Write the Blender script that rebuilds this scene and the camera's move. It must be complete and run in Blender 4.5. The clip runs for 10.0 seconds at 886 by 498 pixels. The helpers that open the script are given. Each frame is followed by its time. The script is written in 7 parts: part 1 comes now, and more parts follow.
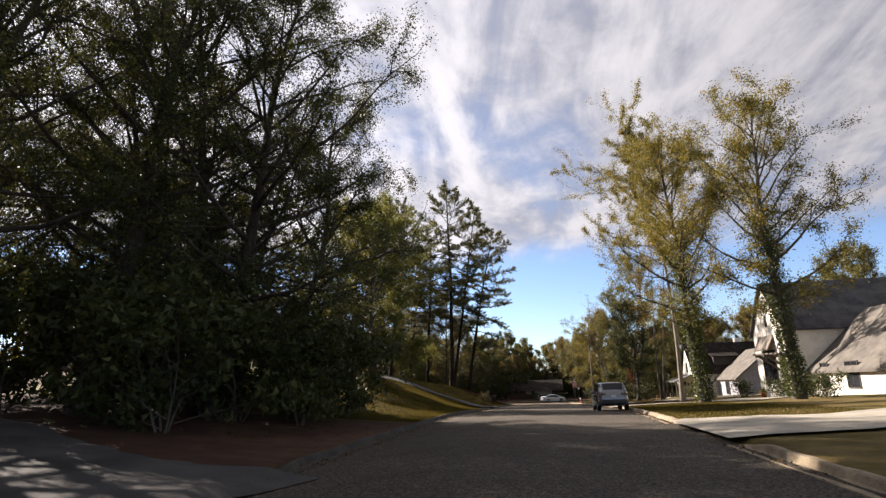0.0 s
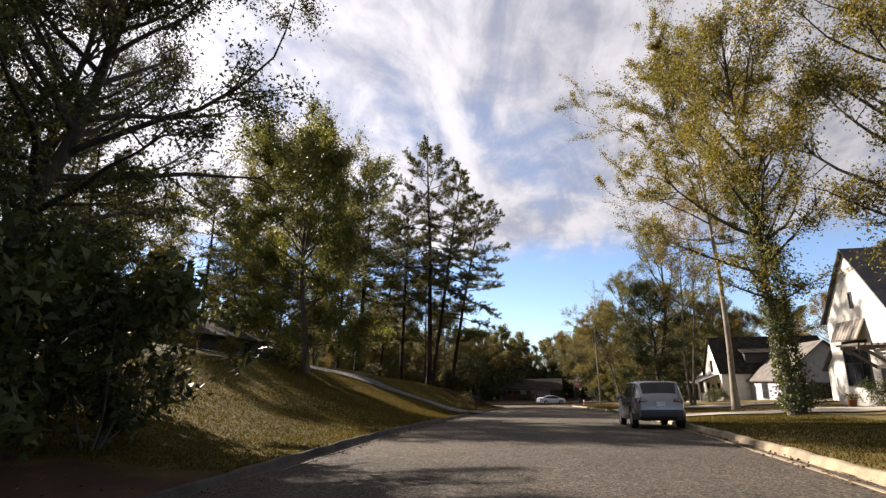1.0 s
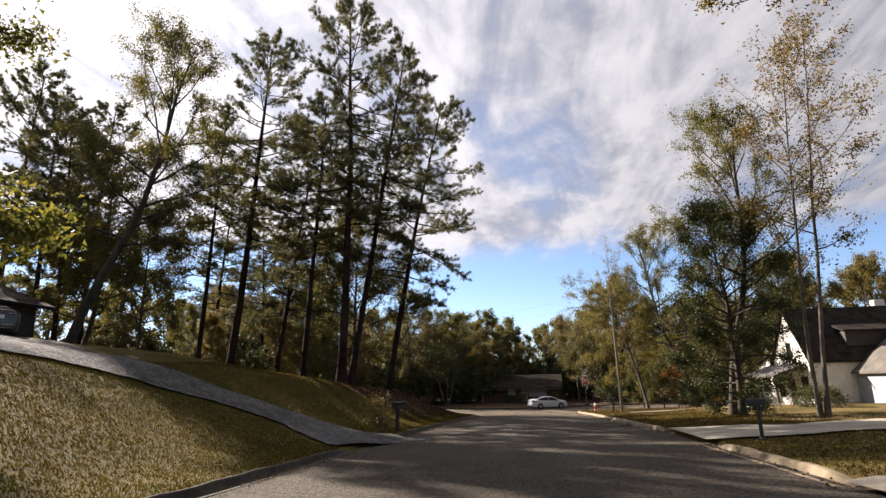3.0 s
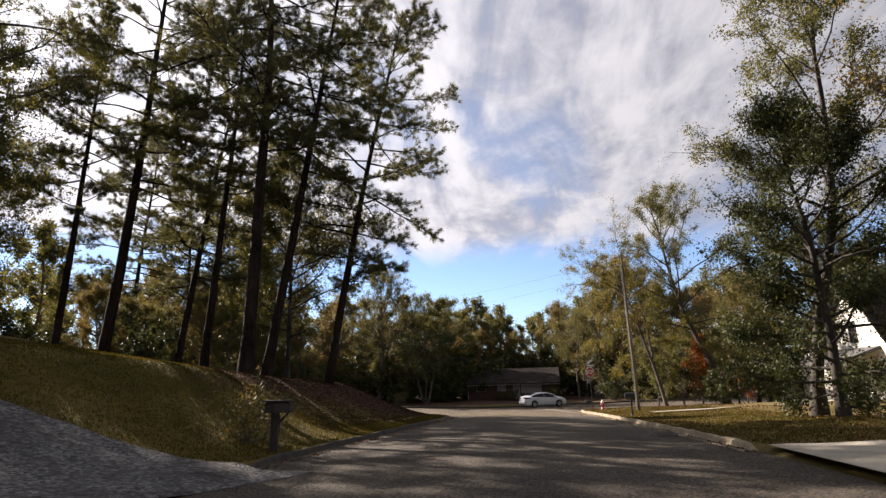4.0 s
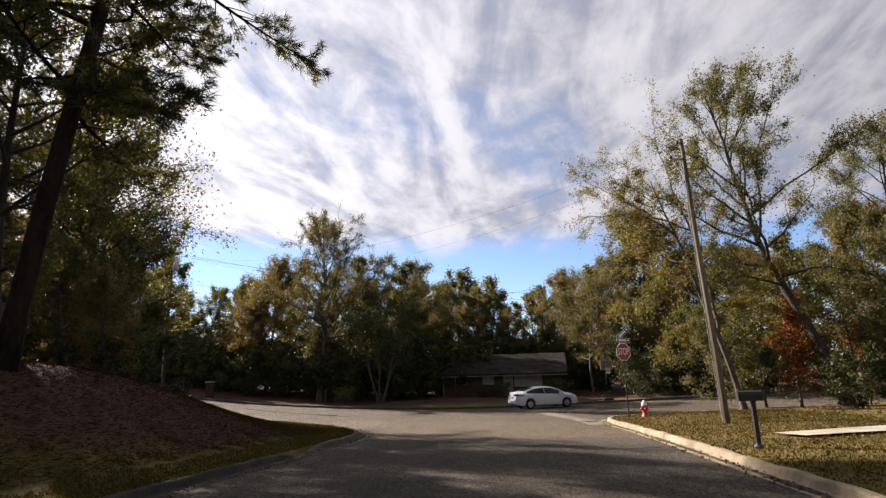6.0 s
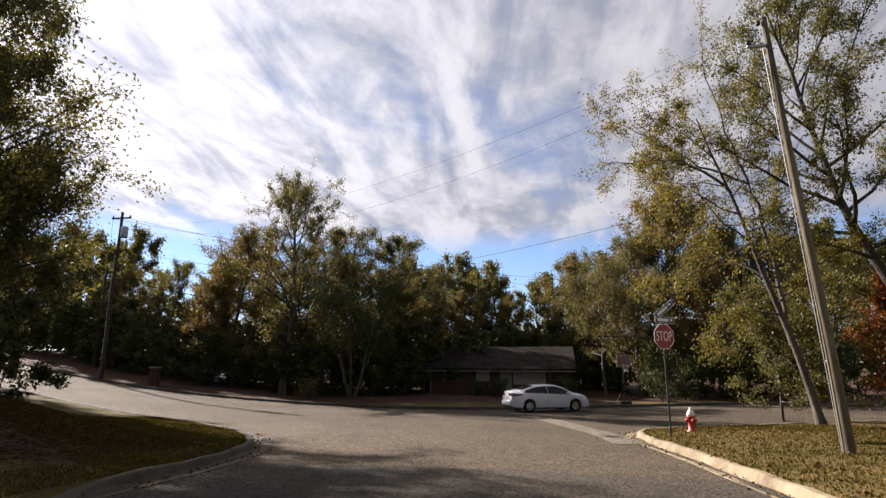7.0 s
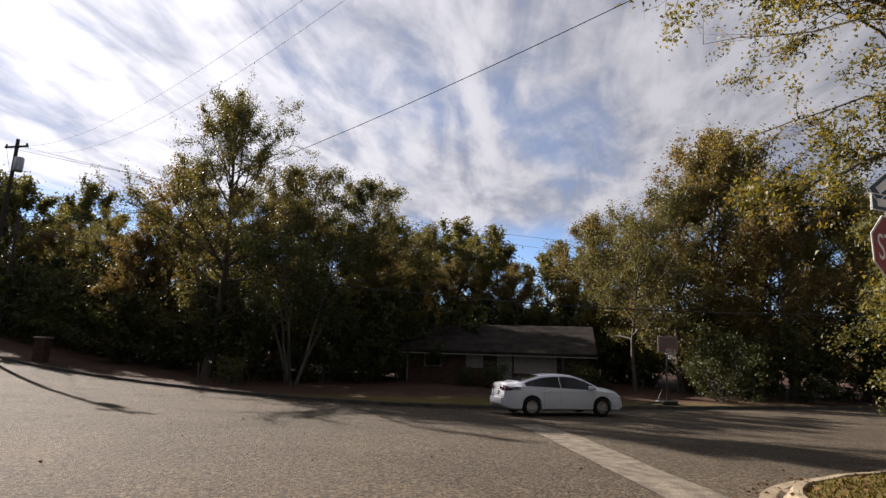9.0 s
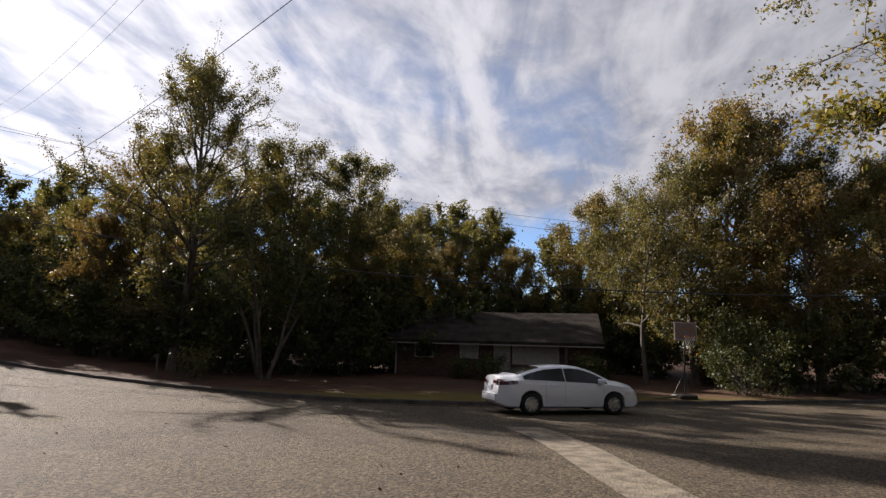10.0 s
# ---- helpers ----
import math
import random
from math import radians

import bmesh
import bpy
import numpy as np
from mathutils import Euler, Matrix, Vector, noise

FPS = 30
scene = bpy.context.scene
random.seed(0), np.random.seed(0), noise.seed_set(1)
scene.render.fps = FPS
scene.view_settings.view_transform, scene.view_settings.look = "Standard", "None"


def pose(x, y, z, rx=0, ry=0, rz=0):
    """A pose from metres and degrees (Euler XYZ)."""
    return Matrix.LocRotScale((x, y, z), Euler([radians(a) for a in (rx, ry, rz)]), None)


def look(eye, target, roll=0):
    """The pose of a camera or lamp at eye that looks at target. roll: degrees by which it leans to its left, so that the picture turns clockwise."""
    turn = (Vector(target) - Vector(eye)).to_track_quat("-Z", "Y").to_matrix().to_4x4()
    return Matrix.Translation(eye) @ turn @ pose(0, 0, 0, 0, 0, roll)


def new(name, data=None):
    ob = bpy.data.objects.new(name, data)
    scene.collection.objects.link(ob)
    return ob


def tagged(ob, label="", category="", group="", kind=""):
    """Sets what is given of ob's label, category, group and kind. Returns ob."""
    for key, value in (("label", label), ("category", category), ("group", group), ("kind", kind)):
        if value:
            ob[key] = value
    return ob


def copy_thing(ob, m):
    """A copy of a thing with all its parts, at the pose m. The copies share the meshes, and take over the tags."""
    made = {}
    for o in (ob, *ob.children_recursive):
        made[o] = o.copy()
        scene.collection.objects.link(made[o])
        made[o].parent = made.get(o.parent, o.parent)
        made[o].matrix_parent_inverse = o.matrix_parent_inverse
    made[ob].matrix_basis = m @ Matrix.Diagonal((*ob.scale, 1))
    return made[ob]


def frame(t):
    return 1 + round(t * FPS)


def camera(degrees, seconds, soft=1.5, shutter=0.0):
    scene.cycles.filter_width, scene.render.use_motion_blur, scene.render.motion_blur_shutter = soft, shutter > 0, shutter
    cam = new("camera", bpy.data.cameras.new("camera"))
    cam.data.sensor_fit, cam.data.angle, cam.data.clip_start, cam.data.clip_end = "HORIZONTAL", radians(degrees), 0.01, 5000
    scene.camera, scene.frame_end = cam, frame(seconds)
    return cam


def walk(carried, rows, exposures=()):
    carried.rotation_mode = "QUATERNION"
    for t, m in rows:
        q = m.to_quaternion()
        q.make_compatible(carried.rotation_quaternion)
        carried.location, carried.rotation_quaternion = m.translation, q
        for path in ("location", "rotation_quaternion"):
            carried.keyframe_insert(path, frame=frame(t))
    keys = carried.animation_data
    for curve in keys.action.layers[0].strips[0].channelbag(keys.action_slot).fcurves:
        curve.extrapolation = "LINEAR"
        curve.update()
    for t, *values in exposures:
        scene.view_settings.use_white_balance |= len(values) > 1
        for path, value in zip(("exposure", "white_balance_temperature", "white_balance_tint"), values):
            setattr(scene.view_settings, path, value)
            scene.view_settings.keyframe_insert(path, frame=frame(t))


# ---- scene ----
cam = camera(77.1, 10.0, soft=1.4)
PATH = [
    (0, (0.111, 0.745, 4.45), (-0.243, 2.655, 4.925), -1.5),
    (0.5, (-0.173, 8.029, 4.363), (-0.524, 9.941, 4.832), -0.6),
    (1, (-0.217, 15.12, 4.366), (-0.567, 17.033, 4.835), -0.7),
    (1.5, (-0.402, 21.865, 4.403), (-0.743, 23.78, 4.871), -1.1),
    (2, (-0.349, 28.503, 4.307), (-0.69, 30.416, 4.782), -0.9),
    (2.5, (-0.113, 34.878, 4.165), (-0.456, 36.791, 4.637), -0.9),
    (4, (-0.132, 52.473, 3.572), (-0.451, 54.393, 4.033), -1.4),
    (4.5, (0.107, 57.952, 3.347), (-0.22, 59.871, 3.805), -1.4),
    (5, (0.167, 62.881, 3.335), (-0.158, 64.804, 3.781), -1.8),
    (5.5, (0.16, 67.489, 3.309), (-0.165, 69.412, 3.75), -1.9),
    (7, (0.207, 80.03, 2.934), (-0.156, 81.951, 3.359), 0.3),
    (7.5, (0.106, 83.364, 2.792), (-0.263, 85.284, 3.215), 0.9),
    (8, (0.057, 86.315, 2.753), (-0.325, 88.235, 3.163), 1.5),
    (8.5, (-0.048, 88.783, 2.707), (-0.438, 90.704, 3.104), 1.9),
    (9, (0.037, 91.163, 2.647), (-0.371, 93.084, 3.028), 1.9),
    (9.5, (-0.029, 93.013, 2.519), (-0.441, 94.935, 2.888), 2.0),
    (10, (-0.059, 94.431, 2.578), (-0.47, 96.356, 2.93), 1.6),
]
walk(cam, [(t, look(eye, target, roll)) for t, eye, target, roll in PATH],
     exposures=[(0.0, 1.76, 6450, 17), (2.5, 1.78, 6450, 17), (5.0, 1.72, 6400, 17), (7.0, 1.57, 6300, 17), (8.5, 1.37, 6250, 16), (10.0, 1.39, 6250, 16)])

# ---- world, sun, exposure ----
SUN_AZ, SUN_EL = radians(58.5), radians(28.6)      # azimuth to the left of +y
TO_SUN = Vector((-math.sin(SUN_AZ) * math.cos(SUN_EL), math.cos(SUN_AZ) * math.cos(SUN_EL), math.sin(SUN_EL)))

world = bpy.data.worlds.new("sky")
scene.world = world
world.use_nodes = True
wt = world.node_tree
wt.nodes.clear()


def wn(kind, **kw):
    n = wt.nodes.new(kind)
    for k, v in kw.items():
        if k == "op":
            n.operation = v
        elif k == "vals":
            for idx, val in v.items():
                n.inputs[idx].default_value = val
    return n


def wl(a, b):
    wt.links.new(a, b)


def wmath(op, a, b=None, clamp=False):
    n = wt.nodes.new("ShaderNodeMath")
    n.operation = op
    n.use_clamp = clamp
    for k, v in ((0, a), (1, b)):
        if v is None:
            continue
        if isinstance(v, (int, float)):
            n.inputs[k].default_value = v
        else:
            wt.links.new(v, n.inputs[k])
    return n.outputs[0]


def wrange(v, a, b, c=0.0, d=1.0):
    n = wt.nodes.new("ShaderNodeMapRange")
    n.interpolation_type = "SMOOTHSTEP"
    wt.links.new(v, n.inputs[0])
    for k, val in zip((1, 2, 3, 4), (a, b, c, d)):
        n.inputs[k].default_value = val
    return n.outputs[0]


w_out = wn("ShaderNodeOutputWorld")
sky_tex = wn("ShaderNodeTexSky")
sky_tex.sky_type = "NISHITA"
sky_tex.sun_disc = False
sky_tex.sun_elevation = SUN_EL
sky_tex.sun_rotation = -SUN_AZ
sky_tex.air_density, sky_tex.dust_density, sky_tex.ozone_density = 0.8, 0.05, 2.2
tc = wn("ShaderNodeTexCoord")
sep = wn("ShaderNodeSeparateXYZ")
wl(tc.outputs["Generated"], sep.inputs[0])
dx, dy, dz = sep.outputs
den = wmath("ADD", wmath("MAXIMUM", dz, 0.0), 0.10)
comb = wn("ShaderNodeCombineXYZ")
wl(wmath("DIVIDE", dx, den), comb.inputs[0])
wl(wmath("DIVIDE", dy, den), comb.inputs[1])


def wnoise(rot, scale, sx, sy, detail, rough, dist, off):
    mp = wn("ShaderNodeMapping")
    wl(comb.outputs[0], mp.inputs[0])
    mp.inputs["Rotation"].default_value = (0, 0, radians(rot))
    mp.inputs["Scale"].default_value = (sx, sy, 1)
    mp.inputs["Location"].default_value = off
    nz = wn("ShaderNodeTexNoise")
    wl(mp.outputs[0], nz.inputs["Vector"])
    nz.inputs["Scale"].default_value = scale
    nz.inputs["Detail"].default_value = detail
    nz.inputs["Roughness"].default_value = rough
    nz.inputs["Distortion"].default_value = dist
    return nz.outputs[0]


n_big = wnoise(12, 0.85, 1.0, 0.7, 4, 0.5, 0.4, (3.1, 1.7, 0))
n_band = wnoise(-4, 1.0, 3.4, 1.15, 7, 0.56, 0.9, (0.4, 5.2, 2))
n_fine = wnoise(25, 5.5, 1.2, 0.75, 6, 0.6, 0.4, (7.3, 0.6, 4))
n_rip = wnoise(70, 9.0, 1.0, 0.55, 5, 0.62, 0.5, (1.3, 2.6, 1))
cover = wmath("ADD", wmath("MULTIPLY", n_big, 0.85), wmath("MULTIPLY", n_band, 0.55))
cover = wmath("ADD", cover, wmath("MULTIPLY", wmath("SUBTRACT", n_fine, 0.5), 0.35))
cover = wmath("ADD", wrange(cover, 0.44, 0.72, 0.0, 0.48), 0.52)
edge = wmath("ADD", dz, wmath("MULTIPLY", wmath("SUBTRACT", n_band, 0.5), 0.06))
cover = wmath("MULTIPLY", cover, wrange(edge, 0.195, 0.255))
low = wmath("MULTIPLY", wrange(dz, 0.09, 0.0), 0.05)          # pale haze band close to the horizon
cover = wmath("MAXIMUM", cover, low)
dot = wn("ShaderNodeVectorMath", op="DOT_PRODUCT")
wl(tc.outputs["Generated"], dot.inputs[0])
dot.inputs[1].default_value = TO_SUN
away = wmath("MULTIPLY", wmath("ADD", dot.outputs["Value"], 1.0), 0.5)      # 1 towards the sun, 0 away from it
glow = wmath("ADD", wmath("MULTIPLY", wmath("POWER", away, 2.0), 0.268), wmath("MULTIPLY", wmath("POWER", away, 20.0), 0.12))
shade = wmath("ADD", wmath("MULTIPLY", n_band, 0.80), wmath("MULTIPLY", n_fine, 0.40))
shade = wmath("ADD", shade, wmath("MULTIPLY", wmath("SUBTRACT", n_rip, 0.5), 0.22))
shade = wrange(shade, 0.40, 0.74)
ramp = wn("ShaderNodeValToRGB")
wl(shade, ramp.inputs[0])
ramp.color_ramp.elements[0].color = (0.46, 0.485, 0.55, 1)
ramp.color_ramp.elements[1].color = (0.97, 0.965, 0.975, 1)
cl = wn("ShaderNodeBackground")
wl(ramp.outputs[0], cl.inputs[0])
wl(wmath("ADD", 0.0985, glow), cl.inputs[1])
bg = wn("ShaderNodeBackground")
wl(sky_tex.outputs[0], bg.inputs[0])
bg.inputs[1].default_value = 0.056
mixw = wn("ShaderNodeMixShader")
wl(cover, mixw.inputs[0])
wl(bg.outputs[0], mixw.inputs[1])
wl(cl.outputs[0], mixw.inputs[2])
wl(mixw.outputs[0], w_out.inputs[0])

sun_data = bpy.data.lights.new("sun", "SUN")
sun_data.energy, sun_data.angle, sun_data.color = 5.0, radians(0.6), (1.0, 0.90, 0.76)
sun = new("sun", sun_data)
sun.matrix_world = look((-40, 60, 60), Vector((-40, 60, 60)) - TO_SUN)

# ---- materials ----


def ramp_of(nt, fac, stops):
    r = nt.nodes.new("ShaderNodeValToRGB")
    nt.links.new(fac, r.inputs[0])
    els = r.color_ramp.elements
    while len(els) < len(stops):
        els.new(0.5)
    for e, (p, c) in zip(els, stops):
        e.position, e.color = p, (*c, 1)
    return r.outputs[0]


def noise_of(nt, scale, detail=5, rough=0.55, dist=0.0, vec=None, stretch=None):
    if vec is None:
        g = nt.nodes.new("ShaderNodeNewGeometry")
        vec = g.outputs["Position"]
    if stretch:
        mp = nt.nodes.new("ShaderNodeMapping")
        nt.links.new(vec, mp.inputs[0])
        mp.inputs["Scale"].default_value = stretch
        vec = mp.outputs[0]
    n = nt.nodes.new("ShaderNodeTexNoise")
    nt.links.new(vec, n.inputs["Vector"])
    n.inputs["Scale"].default_value = scale
    n.inputs["Detail"].default_value = detail
    n.inputs["Roughness"].default_value = rough
    n.inputs["Distortion"].default_value = dist
    return n.outputs[0]


def mixc(nt, fac, a, b, mode="MIX"):
    m = nt.nodes.new("ShaderNodeMix")
    m.data_type, m.blend_type = "RGBA", mode
    for k, v in ((0, fac), (6, a), (7, b)):
        if isinstance(v, (int, float)):
            m.inputs[k].default_value = v
        elif isinstance(v, tuple):
            m.inputs[k].default_value = (*v, 1)
        else:
            nt.links.new(v, m.inputs[k])
    return m.outputs[2]


def maprange(nt, v, a, b, c=0.0, d=1.0):
    n = nt.nodes.new("ShaderNodeMapRange")
    n.interpolation_type = "SMOOTHSTEP"
    nt.links.new(v, n.inputs[0])
    for k, val in zip((1, 2, 3, 4), (a, b, c, d)):
        n.inputs[k].default_value = val
    return n.outputs[0]


def nmath(nt, op, a, b=None):
    n = nt.nodes.new("ShaderNodeMath")
    n.operation = op
    for k, v in ((0, a), (1, b)):
        if v is None:
            continue
        if isinstance(v, (int, float)):
            n.inputs[k].default_value = v
        else:
            nt.links.new(v, n.inputs[k])
    return n.outputs[0]


def surface(name, rough=0.8, metal=0.0, spec=0.5):
    m = bpy.data.materials.new(name)
    m.use_nodes = True
    nt = m.node_tree
    b = nt.nodes["Principled BSDF"]
    b.inputs["Roughness"].default_value = rough
    b.inputs["Metallic"].default_value = metal
    b.inputs["Specular IOR Level"].default_value = spec
    return m, nt, b


def bumped(nt, b, height, strength=0.4, dist=0.02):
    bp = nt.nodes.new("ShaderNodeBump")
    bp.inputs["Strength"].default_value = strength
    bp.inputs["Distance"].default_value = dist
    nt.links.new(height, bp.inputs["Height"])
    nt.links.new(bp.outputs[0], b.inputs["Normal"])


def mottled(name, c1, c2, scale=3.0, rough=0.8, fine=40.0, bump=0.3, metal=0.0, spec=0.4, dist=0.01, stretch=None):
    """A surface of two close colours, mottled at two scales, with a fine relief."""
    m, nt, b = surface(name, rough, metal, spec)
    n1 = noise_of(nt, scale, 6, stretch=stretch)
    n2 = noise_of(nt, fine, 4, stretch=stretch)
    f = nmath(nt, "ADD", nmath(nt, "MULTIPLY", n1, 0.65), nmath(nt, "MULTIPLY", n2, 0.35))
    nt.links.new(ramp_of(nt, f, [(0.36, c1), (0.64, c2)]), b.inputs["Base Color"])
    if bump:
        bumped(nt, b, n2, bump, dist)
    return m


def plain(name, c, rough=0.5, metal=0.0, spec=0.5, coat=0.0):
    m, nt, b = surface(name, rough, metal, spec)
    n = noise_of(nt, 6.0, 4)
    lo = tuple(v * 0.86 for v in c)
    hi = tuple(min(1, v * 1.08) for v in c)
    nt.links.new(ramp_of(nt, n, [(0.35, lo), (0.65, hi)]), b.inputs["Base Color"])
    b.inputs["Coat Weight"].default_value = coat
    return m


def paint(name, c, rough=0.3, metal=0.0):
    """Car paint: one even colour under a clear coat, with a trace of dust."""
    m, nt, b = surface(name, rough, metal, 0.5)
    n = noise_of(nt, 2.0, 5)
    nt.links.new(ramp_of(nt, n, [(0.3, tuple(v * 0.95 for v in c)), (0.7, c)]), b.inputs["Base Color"])
    b.inputs["Coat Weight"].default_value = 0.6
    b.inputs["Coat Roughness"].default_value = 0.08
    return m


def foliage(name, stops, through_light=0.45, gloss=0.35, rough=0.55):
    """Leaves: each island takes its own tint, and light shines through."""
    m = bpy.data.materials.new(name)
    m.use_nodes = True
    nt = m.node_tree
    b = nt.nodes["Principled BSDF"]
    g = nt.nodes.new("ShaderNodeNewGeometry")
    n = noise_of(nt, 0.35, 3, vec=g.outputs["Position"])
    f = nmath(nt, "ADD", nmath(nt, "MULTIPLY", g.outputs["Random Per Island"], 0.62), nmath(nt, "MULTIPLY", n, 0.42))
    col = ramp_of(nt, f, stops)
    nt.links.new(col, b.inputs["Base Color"])
    b.inputs["Roughness"].default_value = rough
    b.inputs["Specular IOR Level"].default_value = gloss
    tr = nt.nodes.new("ShaderNodeBsdfTranslucent")
    nt.links.new(mixc(nt, 1.0, col, (1.28, 1.1, 0.6), "MULTIPLY"), tr.inputs[0])
    mx = nt.nodes.new("ShaderNodeMixShader")
    mx.inputs[0].default_value = through_light
    nt.links.new(b.outputs[0], mx.inputs[1])
    nt.links.new(tr.outputs[0], mx.inputs[2])
    nt.links.new(mx.outputs[0], nt.nodes["Material Output"].inputs[0])
    return m


# asphalt: pale worn aggregate, darker tar blotches, fine cracks
def make_asphalt():
    m, nt, b = surface("worn_asphalt", 0.88, 0, 0.3)
    big = noise_of(nt, 0.22, 5, 0.6, 0.6)
    mid = noise_of(nt, 1.7, 6, 0.65)
    grit = noise_of(nt, 19.0, 7, 0.9)
    pebble = noise_of(nt, 16.0, 8, 0.95)
    base = ramp_of(nt, nmath(nt, "ADD", nmath(nt, "MULTIPLY", big, 0.6), nmath(nt, "MULTIPLY", mid, 0.4)),
                   [(0.3, (0.076, 0.061, 0.044)), (0.55, (0.126, 0.102, 0.073)), (0.75, (0.164, 0.132, 0.095))])
    sp = nt.nodes.new("ShaderNodeSeparateXYZ")
    nt.links.new(nt.nodes.new("ShaderNodeNewGeometry").outputs["Position"], sp.inputs[0])
    newer = maprange(nt, nmath(nt, "ADD", sp.outputs[1], nmath(nt, "MULTIPLY", mid, 1.5)), 91.2, 91.6)      # a later, tanner surfacing from the corner on
    pale_band = maprange(nt, nmath(nt, "ADD", sp.outputs[1], nmath(nt, "MULTIPLY", mid, 5.0)), 105.5, 99.5)      # paler up to y of about 97, fading out by 103
    base = mixc(nt, 1.0, base, mixc(nt, newer, (0.90, 0.92, 0.97), mixc(nt, pale_band, (0.96, 0.92, 0.85), (1.2, 1.13, 1.02))), "MULTIPLY")
    speck = ramp_of(nt, grit, [(0.38, (0.38, 0.38, 0.39)), (0.5, (1, 1, 1)), (0.68, (1.0, 1.0, 1.0))])
    speck2 = ramp_of(nt, grit, [(0.62, (0, 0, 0)), (0.75, (0.16, 0.15, 0.13))])
    col = mixc(nt, 1.0, base, speck, "MULTIPLY")
    col = mixc(nt, 1.0, col, speck2, "ADD")
    stones = nt.nodes.new("ShaderNodeTexVoronoi")
    pos = nt.nodes.new("ShaderNodeNewGeometry")
    nt.links.new(pos.outputs["Position"], stones.inputs["Vector"])
    stones.inputs["Scale"].default_value = 30.0
    col = mixc(nt, 1.0, col, ramp_of(nt, stones.outputs["Color"], [(0.2, (0.40, 0.39, 0.38)), (0.5, (0.95, 0.95, 0.94)), (0.8, (1.75, 1.72, 1.64))]), "MULTIPLY")
    col = mixc(nt, 1.0, col, ramp_of(nt, pebble, [(0.38, (0.42, 0.41, 0.40)), (0.50, (0.95, 0.94, 0.92)), (0.62, (1.42, 1.39, 1.33))]), "MULTIPLY")
    vor = nt.nodes.new("ShaderNodeTexVoronoi")
    vor.feature = "DISTANCE_TO_EDGE"
    vor.inputs["Scale"].default_value = 0.17
    g = nt.nodes.new("ShaderNodeNewGeometry")
    warp = nt.nodes.new("ShaderNodeTexNoise")
    nt.links.new(g.outputs["Position"], warp.inputs["Vector"])
    warp.inputs["Scale"].default_value = 0.9
    warp.inputs["Detail"].default_value = 6
    vm = nt.nodes.new("ShaderNodeVectorMath")
    vm.operation = "MULTIPLY_ADD"
    nt.links.new(warp.outputs["Color"], vm.inputs[0])
    vm.inputs[1].default_value = (1.6, 1.6, 0)
    nt.links.new(g.outputs["Position"], vm.inputs[2])
    nt.links.new(vm.outputs[0], vor.inputs["Vector"])
    crack = maprange(nt, vor.outputs["Distance"], 0.0, 0.006, 1.0, 0.0)
    crack = nmath(nt, "MULTIPLY", crack, maprange(nt, big, 0.42, 0.6))
    col = mixc(nt, nmath(nt, "MULTIPLY", crack, 0.6), col, (0.05, 0.045, 0.04))
    nt.links.new(col, b.inputs["Base Color"])
    bumped(nt, b, nmath(nt, "ADD", nmath(nt, "ADD", grit, pebble), nmath(nt, "MULTIPLY", stones.outputs["Distance"], -1.2)), 1.0, 0.06)
    return m


